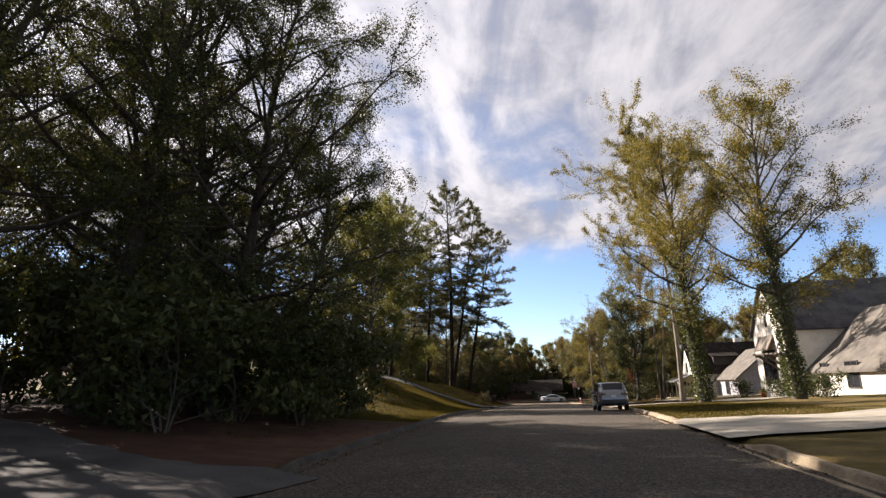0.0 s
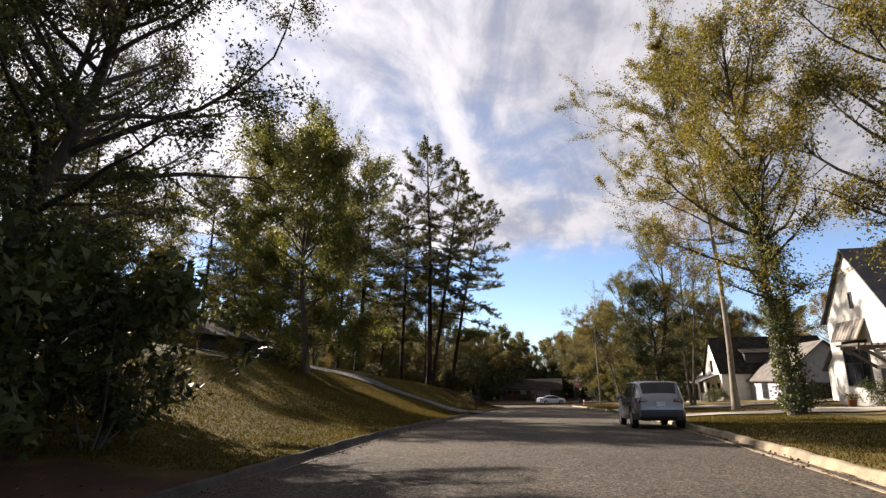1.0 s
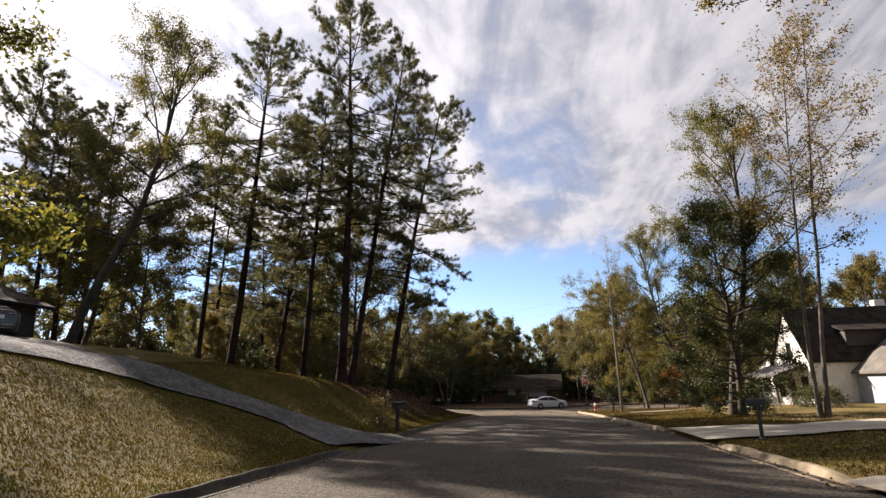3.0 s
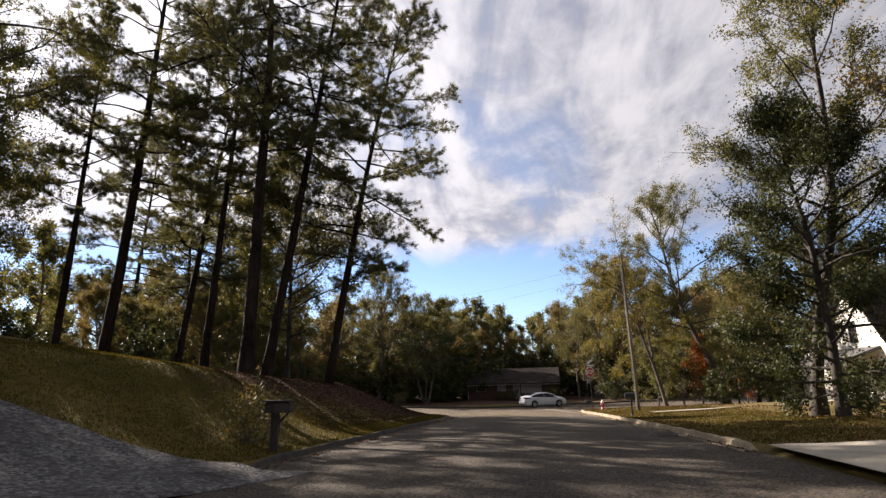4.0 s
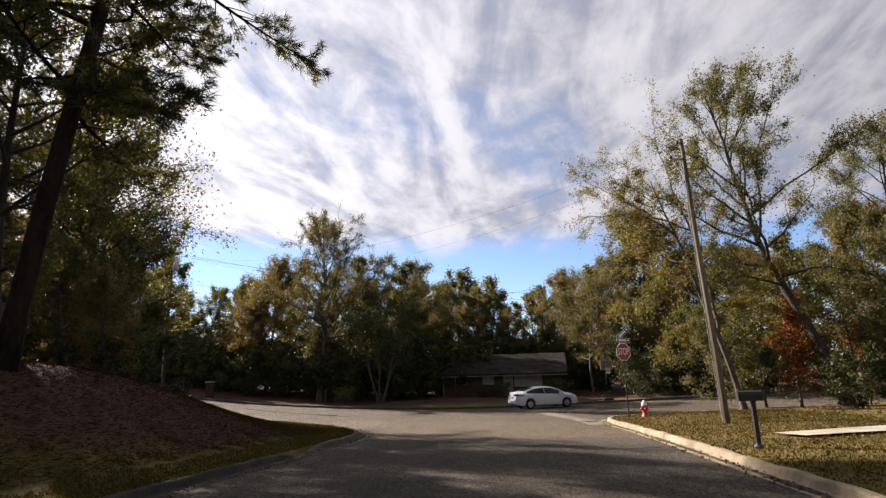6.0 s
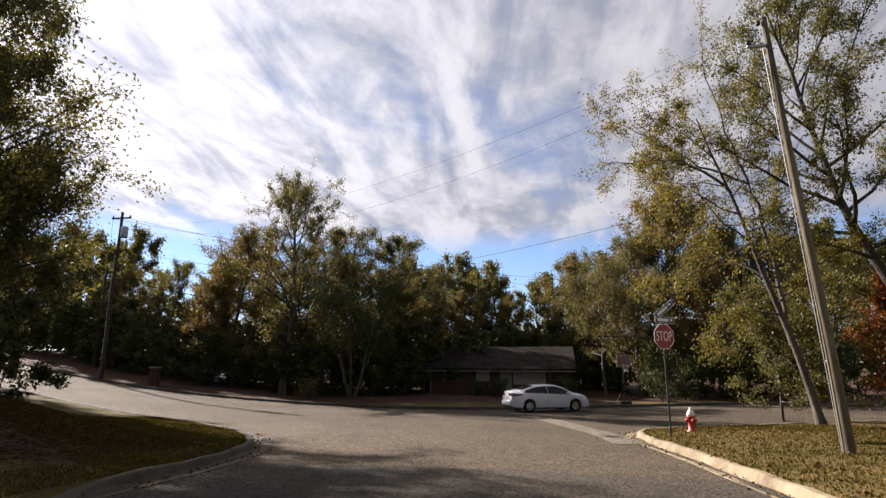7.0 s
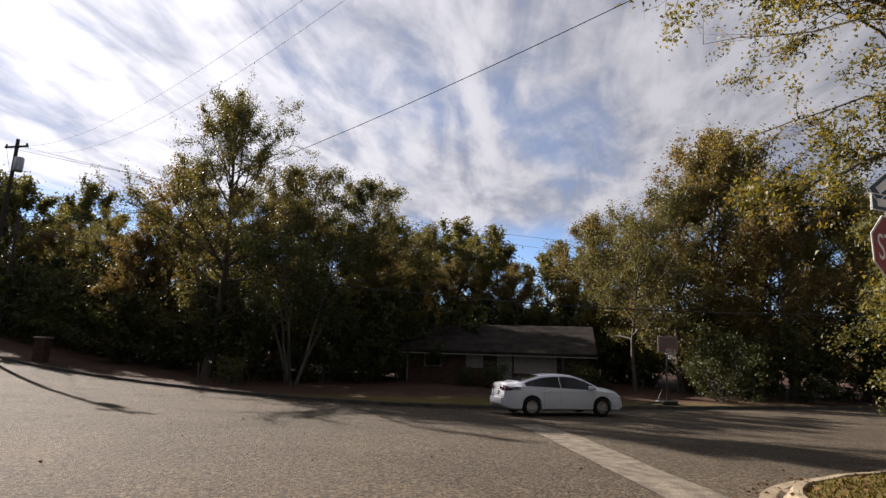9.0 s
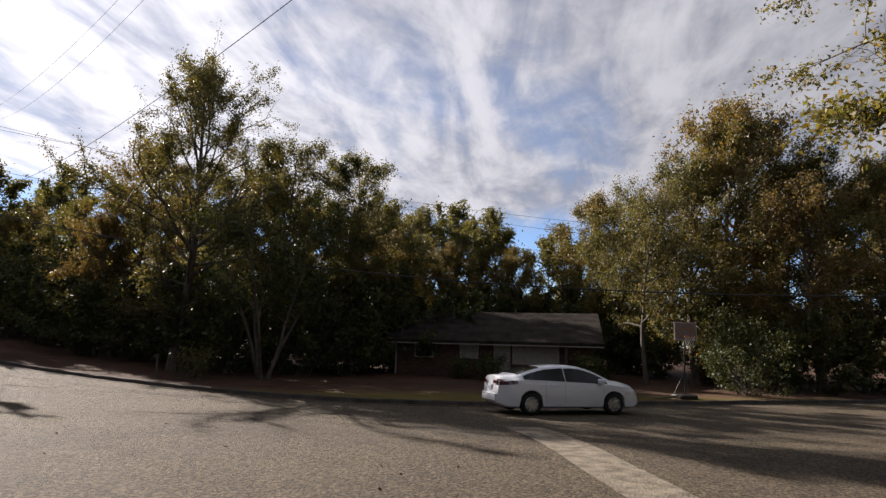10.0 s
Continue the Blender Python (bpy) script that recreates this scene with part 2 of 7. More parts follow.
# lawn: mixed green and dry grass, with pine straw on the bank under the pines
def make_lawn():
    m, nt, b = surface("autumn_lawn", 0.95, 0, 0.15)
    big = noise_of(nt, 0.16, 5, 0.6, 0.5)
    mid = noise_of(nt, 1.3, 6, 0.65)
    fine = noise_of(nt, 22.0, 5, 0.7)
    f = nmath(nt, "ADD", nmath(nt, "MULTIPLY", big, 0.4), nmath(nt, "ADD", nmath(nt, "MULTIPLY", mid, 0.3), nmath(nt, "MULTIPLY", fine, 0.3)))
    grass = ramp_of(nt, f, [(0.33, (0.022, 0.019, 0.005)), (0.46, (0.062, 0.050, 0.009)), (0.56, (0.105, 0.080, 0.016)), (0.68, (0.138, 0.100, 0.031))])
    straw = ramp_of(nt, f, [(0.33, (0.022, 0.012, 0.008)), (0.5, (0.058, 0.031, 0.019)), (0.66, (0.12, 0.066, 0.040))])
    g = nt.nodes.new("ShaderNodeNewGeometry")
    sp = nt.nodes.new("ShaderNodeSeparateXYZ")
    nt.links.new(g.outputs["Position"], sp.inputs[0])
    x, y, z = sp.outputs
    ed = nmath(nt, "MULTIPLY", nmath(nt, "SUBTRACT", mid, 0.5), 5.0)
    under = nmath(nt, "MULTIPLY", maprange(nt, nmath(nt, "ADD", y, ed), 68.5, 72.5), maprange(nt, nmath(nt, "ADD", nmath(nt, "ADD", x, maprange(nt, y, 74.0, 85.0, 3.2, 0.0)), nmath(nt, "MULTIPLY", ed, 0.4)), -6.6, -8.2))
    under = nmath(nt, "MULTIPLY", under, maprange(nt, nmath(nt, "ADD", y, ed), 93.0, 90.5))
    woods = nmath(nt, "MAXIMUM", maprange(nt, nmath(nt, "ADD", nmath(nt, "SUBTRACT", y, nmath(nt, "MULTIPLY", x, 0.4)), ed), 116.5, 120.5), maprange(nt, nmath(nt, "ADD", x, ed), -26.0, -30.0))
    woods = nmath(nt, "MAXIMUM", woods, nmath(nt, "MULTIPLY", maprange(nt, nmath(nt, "ADD", y, ed), 25.5, 22.5), maprange(nt, x, -4.5, -5.5)))
    dry = ramp_of(nt, f, [(0.33, (0.043, 0.032, 0.010)), (0.5, (0.109, 0.076, 0.025)), (0.66, (0.180, 0.127, 0.054))])
    verge = nmath(nt, "MULTIPLY", maprange(nt, x, 2.0, 4.0), maprange(nt, nmath(nt, "ADD", nmath(nt, "MULTIPLY", big, 0.6), nmath(nt, "MULTIPLY", mid, 0.4)), 0.40, 0.56))
    grass = mixc(nt, nmath(nt, "MULTIPLY", verge, 0.85), grass, dry)
    col = mixc(nt, nmath(nt, "MAXIMUM", under, woods), grass, straw)
    nt.links.new(col, b.inputs["Base Color"])
    bumped(nt, b, fine, 0.8, 0.05)
    return m


# loose grey gravel: stones of mixed tone, worn wheel tracks and darker soil between
def make_gravel():
    m, nt, b = surface("grey_gravel", 0.95, 0, 0.15)
    vor = nt.nodes.new("ShaderNodeTexVoronoi")
    g = nt.nodes.new("ShaderNodeNewGeometry")
    nt.links.new(g.outputs["Position"], vor.inputs["Vector"])
    vor.inputs["Scale"].default_value = 16.0
    big = noise_of(nt, 0.6, 6, 0.65, 0.5)
    mid = noise_of(nt, 4.0, 6, 0.7)
    stone = ramp_of(nt, vor.outputs["Color"], [(0.2, (0.055, 0.055, 0.058)), (0.5, (0.11, 0.108, 0.108)), (0.85, (0.22, 0.212, 0.205))])
    soil = ramp_of(nt, mid, [(0.35, (0.04, 0.036, 0.033)), (0.65, (0.095, 0.088, 0.082))])
    f = nmath(nt, "ADD", nmath(nt, "MULTIPLY", big, 0.6), nmath(nt, "MULTIPLY", mid, 0.4))
    nt.links.new(mixc(nt, maprange(nt, f, 0.40, 0.56), soil, stone), b.inputs["Base Color"])
    bumped(nt, b, nmath(nt, "ADD", vor.outputs["Distance"], nmath(nt, "MULTIPLY", mid, 1.5)), 1.0, 0.06)
    return m


M_ASPHALT = make_asphalt()
M_LAWN = make_lawn()
M_CONCRETE = mottled("weathered_concrete", (0.194, 0.172, 0.136), (0.352, 0.317, 0.255), 1.3, 0.9, 30, 0.5)
M_KERB = mottled("kerb_concrete", (0.128, 0.098, 0.061), (0.284, 0.228, 0.147), 2.0, 0.92, 26, 0.5)
# a far darker concrete tone, for the left bank and the wooded lot
M_KERB_DARK = mottled("dark_kerb_concrete", (0.014, 0.012, 0.010), (0.06, 0.05, 0.038), 1.6, 0.95, 22, 0.6)
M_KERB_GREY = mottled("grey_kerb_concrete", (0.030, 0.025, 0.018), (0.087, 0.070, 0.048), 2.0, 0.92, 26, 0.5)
M_STRIP = mottled("worn_concrete_strip", (0.070, 0.059, 0.046), (0.211, 0.180, 0.137), 3.5, 0.95, 24, 1.0, spec=0.2, dist=0.03)
M_DRIVE = make_gravel()
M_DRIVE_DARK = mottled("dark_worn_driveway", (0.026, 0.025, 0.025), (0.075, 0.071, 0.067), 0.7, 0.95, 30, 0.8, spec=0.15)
M_TAR = mottled("tar", (0.04, 0.037, 0.034), (0.08, 0.075, 0.07), 3, 0.95, 30, 0.3, spec=0.1)
M_BARK_TAN = mottled("tan_bark", (0.10, 0.085, 0.065), (0.25, 0.215, 0.165), 2.5, 0.9, 14, 0.7, dist=0.02, stretch=(1, 1, 0.4))
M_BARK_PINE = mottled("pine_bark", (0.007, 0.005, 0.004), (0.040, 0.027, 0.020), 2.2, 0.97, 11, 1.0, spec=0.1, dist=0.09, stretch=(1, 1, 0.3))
M_BARK = mottled("grey_bark", (0.035, 0.029, 0.024), (0.125, 0.105, 0.083), 3.0, 0.95, 18, 0.9, dist=0.03, stretch=(1, 1, 0.3))
# the grey bark again, its colour darkened to stand for shade on the trunks
M_BARK_SHADED = mottled("shaded_bark", (0.018, 0.015, 0.013), (0.066, 0.055, 0.044), 3.0, 0.95, 18, 0.9, dist=0.03, stretch=(1, 1, 0.3))
M_NEEDLE = foliage("pine_needles", [(0.2, (0.034, 0.043, 0.019)), (0.5, (0.068, 0.078, 0.034)), (0.8, (0.118, 0.112, 0.048))], 0.4)
M_LEAF_OLIVE = foliage("olive_leaves", [(0.15, (0.053, 0.060, 0.021)), (0.5, (0.103, 0.104, 0.035)), (0.8, (0.175, 0.147, 0.048))], 0.36)
M_LEAF_GOLD = foliage("golden_leaves", [(0.15, (0.07, 0.065, 0.014)), (0.5, (0.15, 0.115, 0.022)), (0.85, (0.24, 0.15, 0.028))], 0.45)
M_LEAF_TAWNY = foliage("tawny_leaves", [(0.15, (0.062, 0.070, 0.017)), (0.5, (0.125, 0.122, 0.027)), (0.85, (0.225, 0.165, 0.034))], 0.45)
M_LEAF_DARK = foliage("dark_evergreen_leaves", [(0.15, (0.020, 0.028, 0.012)), (0.5, (0.046, 0.058, 0.020)), (0.85, (0.094, 0.099, 0.032))], 0.24, 0.2)
M_LEAF_LAWN = foliage("lawn_oak_leaves", [(0.15, (0.044, 0.060, 0.017)), (0.5, (0.093, 0.112, 0.031)), (0.82, (0.178, 0.170, 0.046))], 0.45)
M_LEAF_BROWN = foliage("russet_brown_leaves", [(0.15, (0.063, 0.048, 0.021)), (0.5, (0.132, 0.095, 0.037)), (0.85, (0.207, 0.161, 0.053))], 0.42)
M_LEAF_RED = foliage("orange_red_leaves", [(0.2, (0.099, 0.024, 0.010)), (0.5, (0.186, 0.056, 0.015)), (0.8, (0.223, 0.112, 0.020))], 0.5)
M_LEAF_MIX = foliage("mixed_autumn_leaves", [(0.15, (0.062, 0.070, 0.022)), (0.42, (0.119, 0.112, 0.035)), (0.62, (0.188, 0.144, 0.044)), (0.85, (0.163, 0.098, 0.040))], 0.36)
M_LEAF_WOOD = foliage("woodland_leaves", [(0.15, (0.042, 0.052, 0.019)), (0.5, (0.091, 0.096, 0.031)), (0.85, (0.169, 0.150, 0.047))], 0.42, 0.3)
M_LITTER = foliage("fallen_leaves", [(0.15, (0.05, 0.027, 0.013)), (0.5, (0.11, 0.062, 0.03)), (0.85, (0.18, 0.12, 0.06))], 0.1, 0.02, 0.95)
M_STRAW = foliage("pine_straw_needles", [(0.15, (0.021, 0.011, 0.006)), (0.5, (0.043, 0.024, 0.013)), (0.85, (0.073, 0.043, 0.024))], 0.1, 0.02, 0.95)
M_GRASS = foliage("grass_blades", [(0.15, (0.029, 0.034, 0.007)), (0.42, (0.061, 0.056, 0.011)), (0.68, (0.090, 0.070, 0.018)), (0.88, (0.120, 0.086, 0.030))], 0.3, 0.02, 0.95)
M_WHITEWALL = mottled("white_painted_brick", (0.62, 0.58, 0.50), (0.80, 0.76, 0.68), 2.0, 0.85, 28, 0.6)
M_GREYWALL = mottled("grey_siding", (0.22, 0.22, 0.24), (0.32, 0.32, 0.34), 2.0, 0.8, 25, 0.3)
M_SHINGLE = mottled("dark_shingles", (0.035, 0.033, 0.036), (0.10, 0.095, 0.09), 1.2, 0.92, 14, 0.8, dist=0.03)
M_SHINGLE_OLD = mottled("old_brown_shingles", (0.012, 0.010, 0.009), (0.04, 0.033, 0.028), 1.6, 0.95, 14, 0.8, spec=0.06, dist=0.03)
M_SHINGLE_PALE = mottled("weathered_shingles", (0.06, 0.052, 0.045), (0.135, 0.12, 0.10), 1.2, 0.92, 14, 0.8, dist=0.03)
M_BRICK = mottled("red_brown_brick", (0.04, 0.022, 0.017), (0.10, 0.052, 0.038), 4.0, 0.9, 18, 0.6, stretch=(1, 1, 2.5))
M_TRIM_DARK = plain("dark_trim", (0.035, 0.03, 0.028), 0.6)
M_SIDING_DARK = mottled("dark_brown_siding", (0.018, 0.014, 0.012), (0.045, 0.036, 0.03), 1.5, 0.85, 20, 0.4)
M_TRIM_DULL = plain("dull_trim", (0.30, 0.28, 0.25), 0.7)
M_CURTAIN = plain("pale_curtain", (0.26, 0.245, 0.22), 0.9)
M_SEAM = plain("standing_seam_metal", (0.20, 0.17, 0.14), 0.45, 0.6)
M_CREO = mottled("weathered_pole_timber", (0.064, 0.052, 0.033), (0.165, 0.135, 0.088), 2.0, 0.9, 16, 0.7, stretch=(1, 1, 0.12))
M_CREO_DARK = mottled("dark_pole_timber", (0.025, 0.02, 0.018), (0.07, 0.055, 0.045), 2.0, 0.9, 16, 0.7, stretch=(1, 1, 0.12))
M_WOOD_GREY = mottled("grey_weathered_wood", (0.04, 0.033, 0.027), (0.115, 0.095, 0.076), 4.0, 0.9, 24, 0.6, stretch=(1, 1, 0.2))
M_WIRE = plain("black_cable", (0.012, 0.012, 0.014), 0.6)
M_STEEL = plain("galvanised_steel", (0.35, 0.36, 0.37), 0.45, 0.8)
M_POST = plain("dark_sign_post", (0.05, 0.055, 0.05), 0.6, 0.4)
M_BLACK = plain("black_paint", (0.015, 0.015, 0.016), 0.45)
M_SIGNRED = plain("sign_red", (0.26, 0.022, 0.026), 0.45)
M_SIGNWHITE = plain("sign_white", (0.75, 0.74, 0.72), 0.5)
M_SIGNBLUE = plain("sign_blue", (0.012, 0.045, 0.085), 0.45)
M_HYD_RED = plain("hydrant_red", (0.36, 0.03, 0.02), 0.5)
M_HYD_WHITE = plain("hydrant_white", (0.75, 0.73, 0.68), 0.5)
M_RUBBER = plain("tyre_rubber", (0.014, 0.014, 0.015), 0.85, spec=0.2)
M_RIM = plain("alloy_rim", (0.45, 0.46, 0.48), 0.3, 0.9)
M_CARWHITE = paint("white_car_paint", (0.58, 0.6, 0.65))
M_CARSILVER = paint("silver_car_paint", (0.21, 0.213, 0.222), 0.26, 0.6)
M_CARDARK = paint("dark_car_paint", (0.016, 0.018, 0.024), 0.3)
M_CLAD = plain("dark_grey_plastic", (0.035, 0.035, 0.038), 0.7)
M_LAMPRED = plain("red_tail_lamp", (0.06, 0.006, 0.008), 0.15, 0, 0.5, 0.8)
M_LAMPCLEAR = plain("clear_lamp", (0.55, 0.55, 0.56), 0.15, 0, 0.6, 0.8)
M_PLATE = plain("pale_plate", (0.55, 0.57, 0.6), 0.5)
M_IRON = mottled("cast_iron", (0.05, 0.045, 0.04), (0.12, 0.105, 0.09), 9, 0.7, 60, 0.4, 0.5)
M_TERRACOTTA = plain("terracotta", (0.33, 0.11, 0.05), 0.8)
M_BACKBOARD = plain("faded_backboard", (0.17, 0.14, 0.13), 0.5)
M_BOARDLINE = plain("faded_pink_line", (0.42, 0.27, 0.25), 0.6)
M_RIMORANGE = plain("orange_rim", (0.4, 0.09, 0.03), 0.5)
M_IVY = foliage("ivy_leaves", [(0.2, (0.02, 0.035, 0.01)), (0.5, (0.05, 0.07, 0.016)), (0.85, (0.1, 0.11, 0.025))], 0.35, 0.5)


def make_glass():
    m, nt, b = surface("dark_window_glass", 0.08, 0, 0.35)
    n = noise_of(nt, 1.2, 3)
    nt.links.new(ramp_of(nt, n, [(0.3, (0.008, 0.009, 0.011)), (0.7, (0.022, 0.024, 0.028))]), b.inputs["Base Color"])
    return m


M_GLASS = make_glass()

# ---- mesh helpers ----


def mesh_np(name, verts, faces, smooth=False):
    """A mesh from arrays of corners and of faces (all with the same number of corners)."""
    me = bpy.data.meshes.new(name)
    verts = np.ascontiguousarray(verts, dtype=np.float32)
    faces = np.ascontiguousarray(faces, dtype=np.int32)
    n, k = faces.shape
    me.vertices.add(len(verts))
    me.vertices.foreach_set("co", verts.ravel())
    me.loops.add(n * k)
    me.loops.foreach_set("vertex_index", faces.ravel())
    me.polygons.add(n)
    me.polygons.foreach_set("loop_start", np.arange(0, n * k, k, dtype=np.int32))
    me.polygons.foreach_set("use_smooth", np.full(n, smooth))
    me.update(calc_edges=True)
    me.validate()
    return me


def ob_np(name, verts, faces, material, parent=None, smooth=False, label=""):
    me = mesh_np(name, verts, faces, smooth)
    me.materials.append(material)
    ob = new(name, me)
    ob.parent = parent
    if label:
        ob["label"] = label
    return ob


def part(name, bm, material, parent=None, label="", smooth=False):
    """Links a bmesh as one mesh object under a thing or a part."""
    me = bpy.data.meshes.new(name)
    bmesh.ops.recalc_face_normals(bm, faces=bm.faces)
    bm.to_mesh(me)
    bm.free()
    if smooth:
        me.polygons.foreach_set("use_smooth", np.full(len(me.polygons), True))
    me.materials.append(material)
    ob = new(name, me)
    ob.parent = parent
    if label:
        ob["label"] = label
    return ob


def thing(name, m, label, category, group="", kind=""):
    ob = new(name)
    ob.empty_display_size = 0.2
    ob.matrix_world = m
    return tagged(ob, label, category, group, kind)


def box(bm, x0, x1, y0, y1, z0, z1, bevel=0.0, m=None):
    vs = [bm.verts.new((x, y, z)) for z in (z0, z1) for y in (y0, y1) for x in (x0, x1)]
    fs = [bm.faces.new([vs[i] for i in f]) for f in ((0, 2, 3, 1), (4, 5, 7, 6), (0, 1, 5, 4), (2, 6, 7, 3), (0, 4, 6, 2), (1, 3, 7, 5))]
    if bevel:
        es = list({e for f in fs for e in f.edges})
        r = bmesh.ops.bevel(bm, geom=es, offset=bevel, segments=2, affect="EDGES", profile=0.6)
        vs = list({v for f in r["faces"] for v in f.verts} | {v for v in vs if v.is_valid})
    if m is not None:
        bmesh.ops.transform(bm, matrix=m, verts=[v for v in vs if v.is_valid])
    return bm


def boxed(*a, **k):
    return box(bmesh.new(), *a, **k)


def lathe(bm, profile, n=16, m=None, caps=True):
    """Turns a profile of (radius, height) round z."""
    rings = []
    for r, z in profile:
        if r < 1e-5:
            rings.append([bm.verts.new((0, 0, z))])
        else:
            rings.append([bm.verts.new((r * math.cos(2 * math.pi * i / n), r * math.sin(2 * math.pi * i / n), z)) for i in range(n)])
    for a, b in zip(rings, rings[1:]):
        for i in range(n):
            j = (i + 1) % n
            q = [a[i % len(a)], a[j % len(a)], b[j % len(b)], b[i % len(b)]]
            q = list(dict.fromkeys(q))
            if len(q) > 2:
                bm.faces.new(q)
    if caps and len(rings[0]) > 1:
        bm.faces.new(rings[0][::-1])
    if caps and len(rings[-1]) > 1:
        bm.faces.new(rings[-1])
    if m is not None:
        bmesh.ops.transform(bm, matrix=m, verts=[v for r in rings for v in r])
    return bm


def prism(bm, poly, y0, y1, m=None):
    """A polygon in x and z, drawn out along y."""
    a = [bm.verts.new((x, y0, z)) for x, z in poly]
    b = [bm.verts.new((x, y1, z)) for x, z in poly]
    bm.faces.new(a)
    bm.faces.new(b[::-1])
    for i in range(len(poly)):
        j = (i + 1) % len(poly)
        bm.faces.new((a[i], b[i], b[j], a[j]))
    if m is not None:
        bmesh.ops.transform(bm, matrix=m, verts=a + b)
    return bm


def tube_np(points, radii, sides=6):
    """Corners and quads of a tapered tube along points."""
    p = np.asarray(points, float)
    r = np.asarray(radii, float)
    t = np.gradient(p, axis=0)
    t /= np.linalg.norm(t, axis=1)[:, None] + 1e-9
    ref = np.array((0.0, 0.0, 1.0)) if abs(t[0, 2]) < 0.8 else np.array((1.0, 0.0, 0.0))
    u = np.cross(t, ref)
    u /= np.linalg.norm(u, axis=1)[:, None] + 1e-9
    v = np.cross(t, u)
    a = np.linspace(0, 2 * np.pi, sides, endpoint=False)
    ring = p[:, None] + r[:, None, None] * (np.cos(a)[None, :, None] * u[:, None] + np.sin(a)[None, :, None] * v[:, None])
    k = len(p)
    i = np.arange(k - 1)[:, None] * sides
    j = np.arange(sides)[None]
    j2 = (j + 1) % sides
    f = np.stack([i + j, i + j2, i + sides + j2, i + sides + j], -1).reshape(-1, 4)
    return ring.reshape(-1, 3), f


class Pile:
    """Collects corners and quads of many pieces into one mesh."""

    def __init__(self):
        self.v, self.f, self.n = [], [], 0

    def add(self, v, f):
        self.v.append(v)
        self.f.append(f + self.n)
        self.n += len(v)

    def arrays(self):
        return np.concatenate(self.v), np.concatenate(self.f)


# ---- the lie of the land ----
ROAD_Y = [-200, -60, 0, 8, 15, 22, 28.5, 35, 44, 52.5, 60, 67.5, 80, 88, 94.4, 98.4, 104, 110, 160]
ROAD_Z = [4.0, 3.2, 3.0, 2.95, 2.93, 2.9, 2.84, 2.72, 2.45, 2.15, 1.97, 1.8, 1.45, 1.22, 1.06, 0.97, 0.84, 0.66, 0.66]
FINE_Y = np.arange(-200, 165, 1.0)
FINE_Z = np.convolve(np.pad(np.interp(FINE_Y, ROAD_Y, ROAD_Z), 4, mode="edge"), np.ones(9) / 9, mode="valid")
# paved outline: the street, the mouth of the junction and the cross street
LEFT_EDGE = [(-4.4, -150), (-4.7, 0), (-5.0, 15), (-5.4, 30), (-5.9, 45), (-6.2, 58), (-6.15, 75), (-6.1, 89), (-6.3, 91.3), (-6.9, 93.2), (-7.9, 94.9), (-9.4, 96.6), (-12.0, 98.5)]
LEFT_ARM_NEAR = [(-12.0, 98.5), (-18.0, 101.8), (-26.5, 106.2), (-45, 113.5), (-90, 128)]
LEFT_ARM_FAR = [(-90, 135.5), (-45, 121.5), (-26.5, 116.6), (-14, 114.2), (-7.3, 113.2), (-3.7, 113.7)]
FAR_RIGHT = [(-3.7, 113.7), (0.2, 115.5), (4.5, 118.3), (10.8, 122.2), (40, 139), (95, 171)]
RIGHT_ARM_NEAR = [(95, 158), (40, 125), (15, 109.2), (8, 104.4), (4.6, 102.0), (3.3, 100.7)]
RIGHT_EDGE = [(3.3, 100.7), (2.75, 99.5), (2.75, 97.5), (3.3, 94), (3.9, 84), (4.35, 76), (4.8, 66), (5.0, 55), (4.85, 42), (4.5, 30), (4.3, 18), (4.2, 0), (4.2, -150)]
PAVED = LEFT_EDGE + LEFT_ARM_NEAR[1:] + LEFT_ARM_FAR + FAR_RIGHT[1:] + RIGHT_ARM_NEAR + RIGHT_EDGE[1:]


def step(a, b, x):
    t = np.clip((np.asarray(x, float) - a) / (b - a), 0, 1)
    return t * t * (3 - 2 * t)


def edge_distance(x, y):
    """How far a place lies outside the paved outline (less than zero: on it)."""
    x, y = np.asarray(x, float), np.asarray(y, float)
    best = np.full(x.shape, 1e9)
    inside = np.zeros(x.shape, bool)
    for (x0, y0), (x1, y1) in zip(PAVED, PAVED[1:] + PAVED[:1]):
        ex, ey = x1 - x0, y1 - y0
        q = ex * ex + ey * ey
        if q < 1e-9:
            continue
        t = np.clip(((x - x0) * ex + (y - y0) * ey) / q, 0, 1)
        best = np.minimum(best, np.hypot(x - x0 - t * ex, y - y0 - t * ey))
        if abs(ey) > 1e-9:
            hit = ((y0 > y) != (y1 > y)) & (x < ex * (y - y0) / ey + x0)
            inside ^= hit
    return np.where(inside, -best, best)


def street_z(x, y):
    """The height of the paving, also where it is thought on under the lawns."""
    x, y = np.asarray(x, float), np.asarray(y, float)
    r = np.interp(y, FINE_Y, FINE_Z)
    d = np.clip(-7 - x, 0, 45)
    arm = np.interp(y, [98, 110], [0.96, 0.66]) + 0.0019 * d * d - 0.004 * d
    w = step(88, 104, y)
    return r * (1 - w) + arm * w


def soft_noise(x, y, s):
    return (np.sin(x * s * 1.7 + y * s * 0.9 + 1.3) + np.sin(-x * s * 0.8 + y * s * 2.1 + 4.1) + np.sin(x * s * 2.9 - y * s * 1.3)) / 3


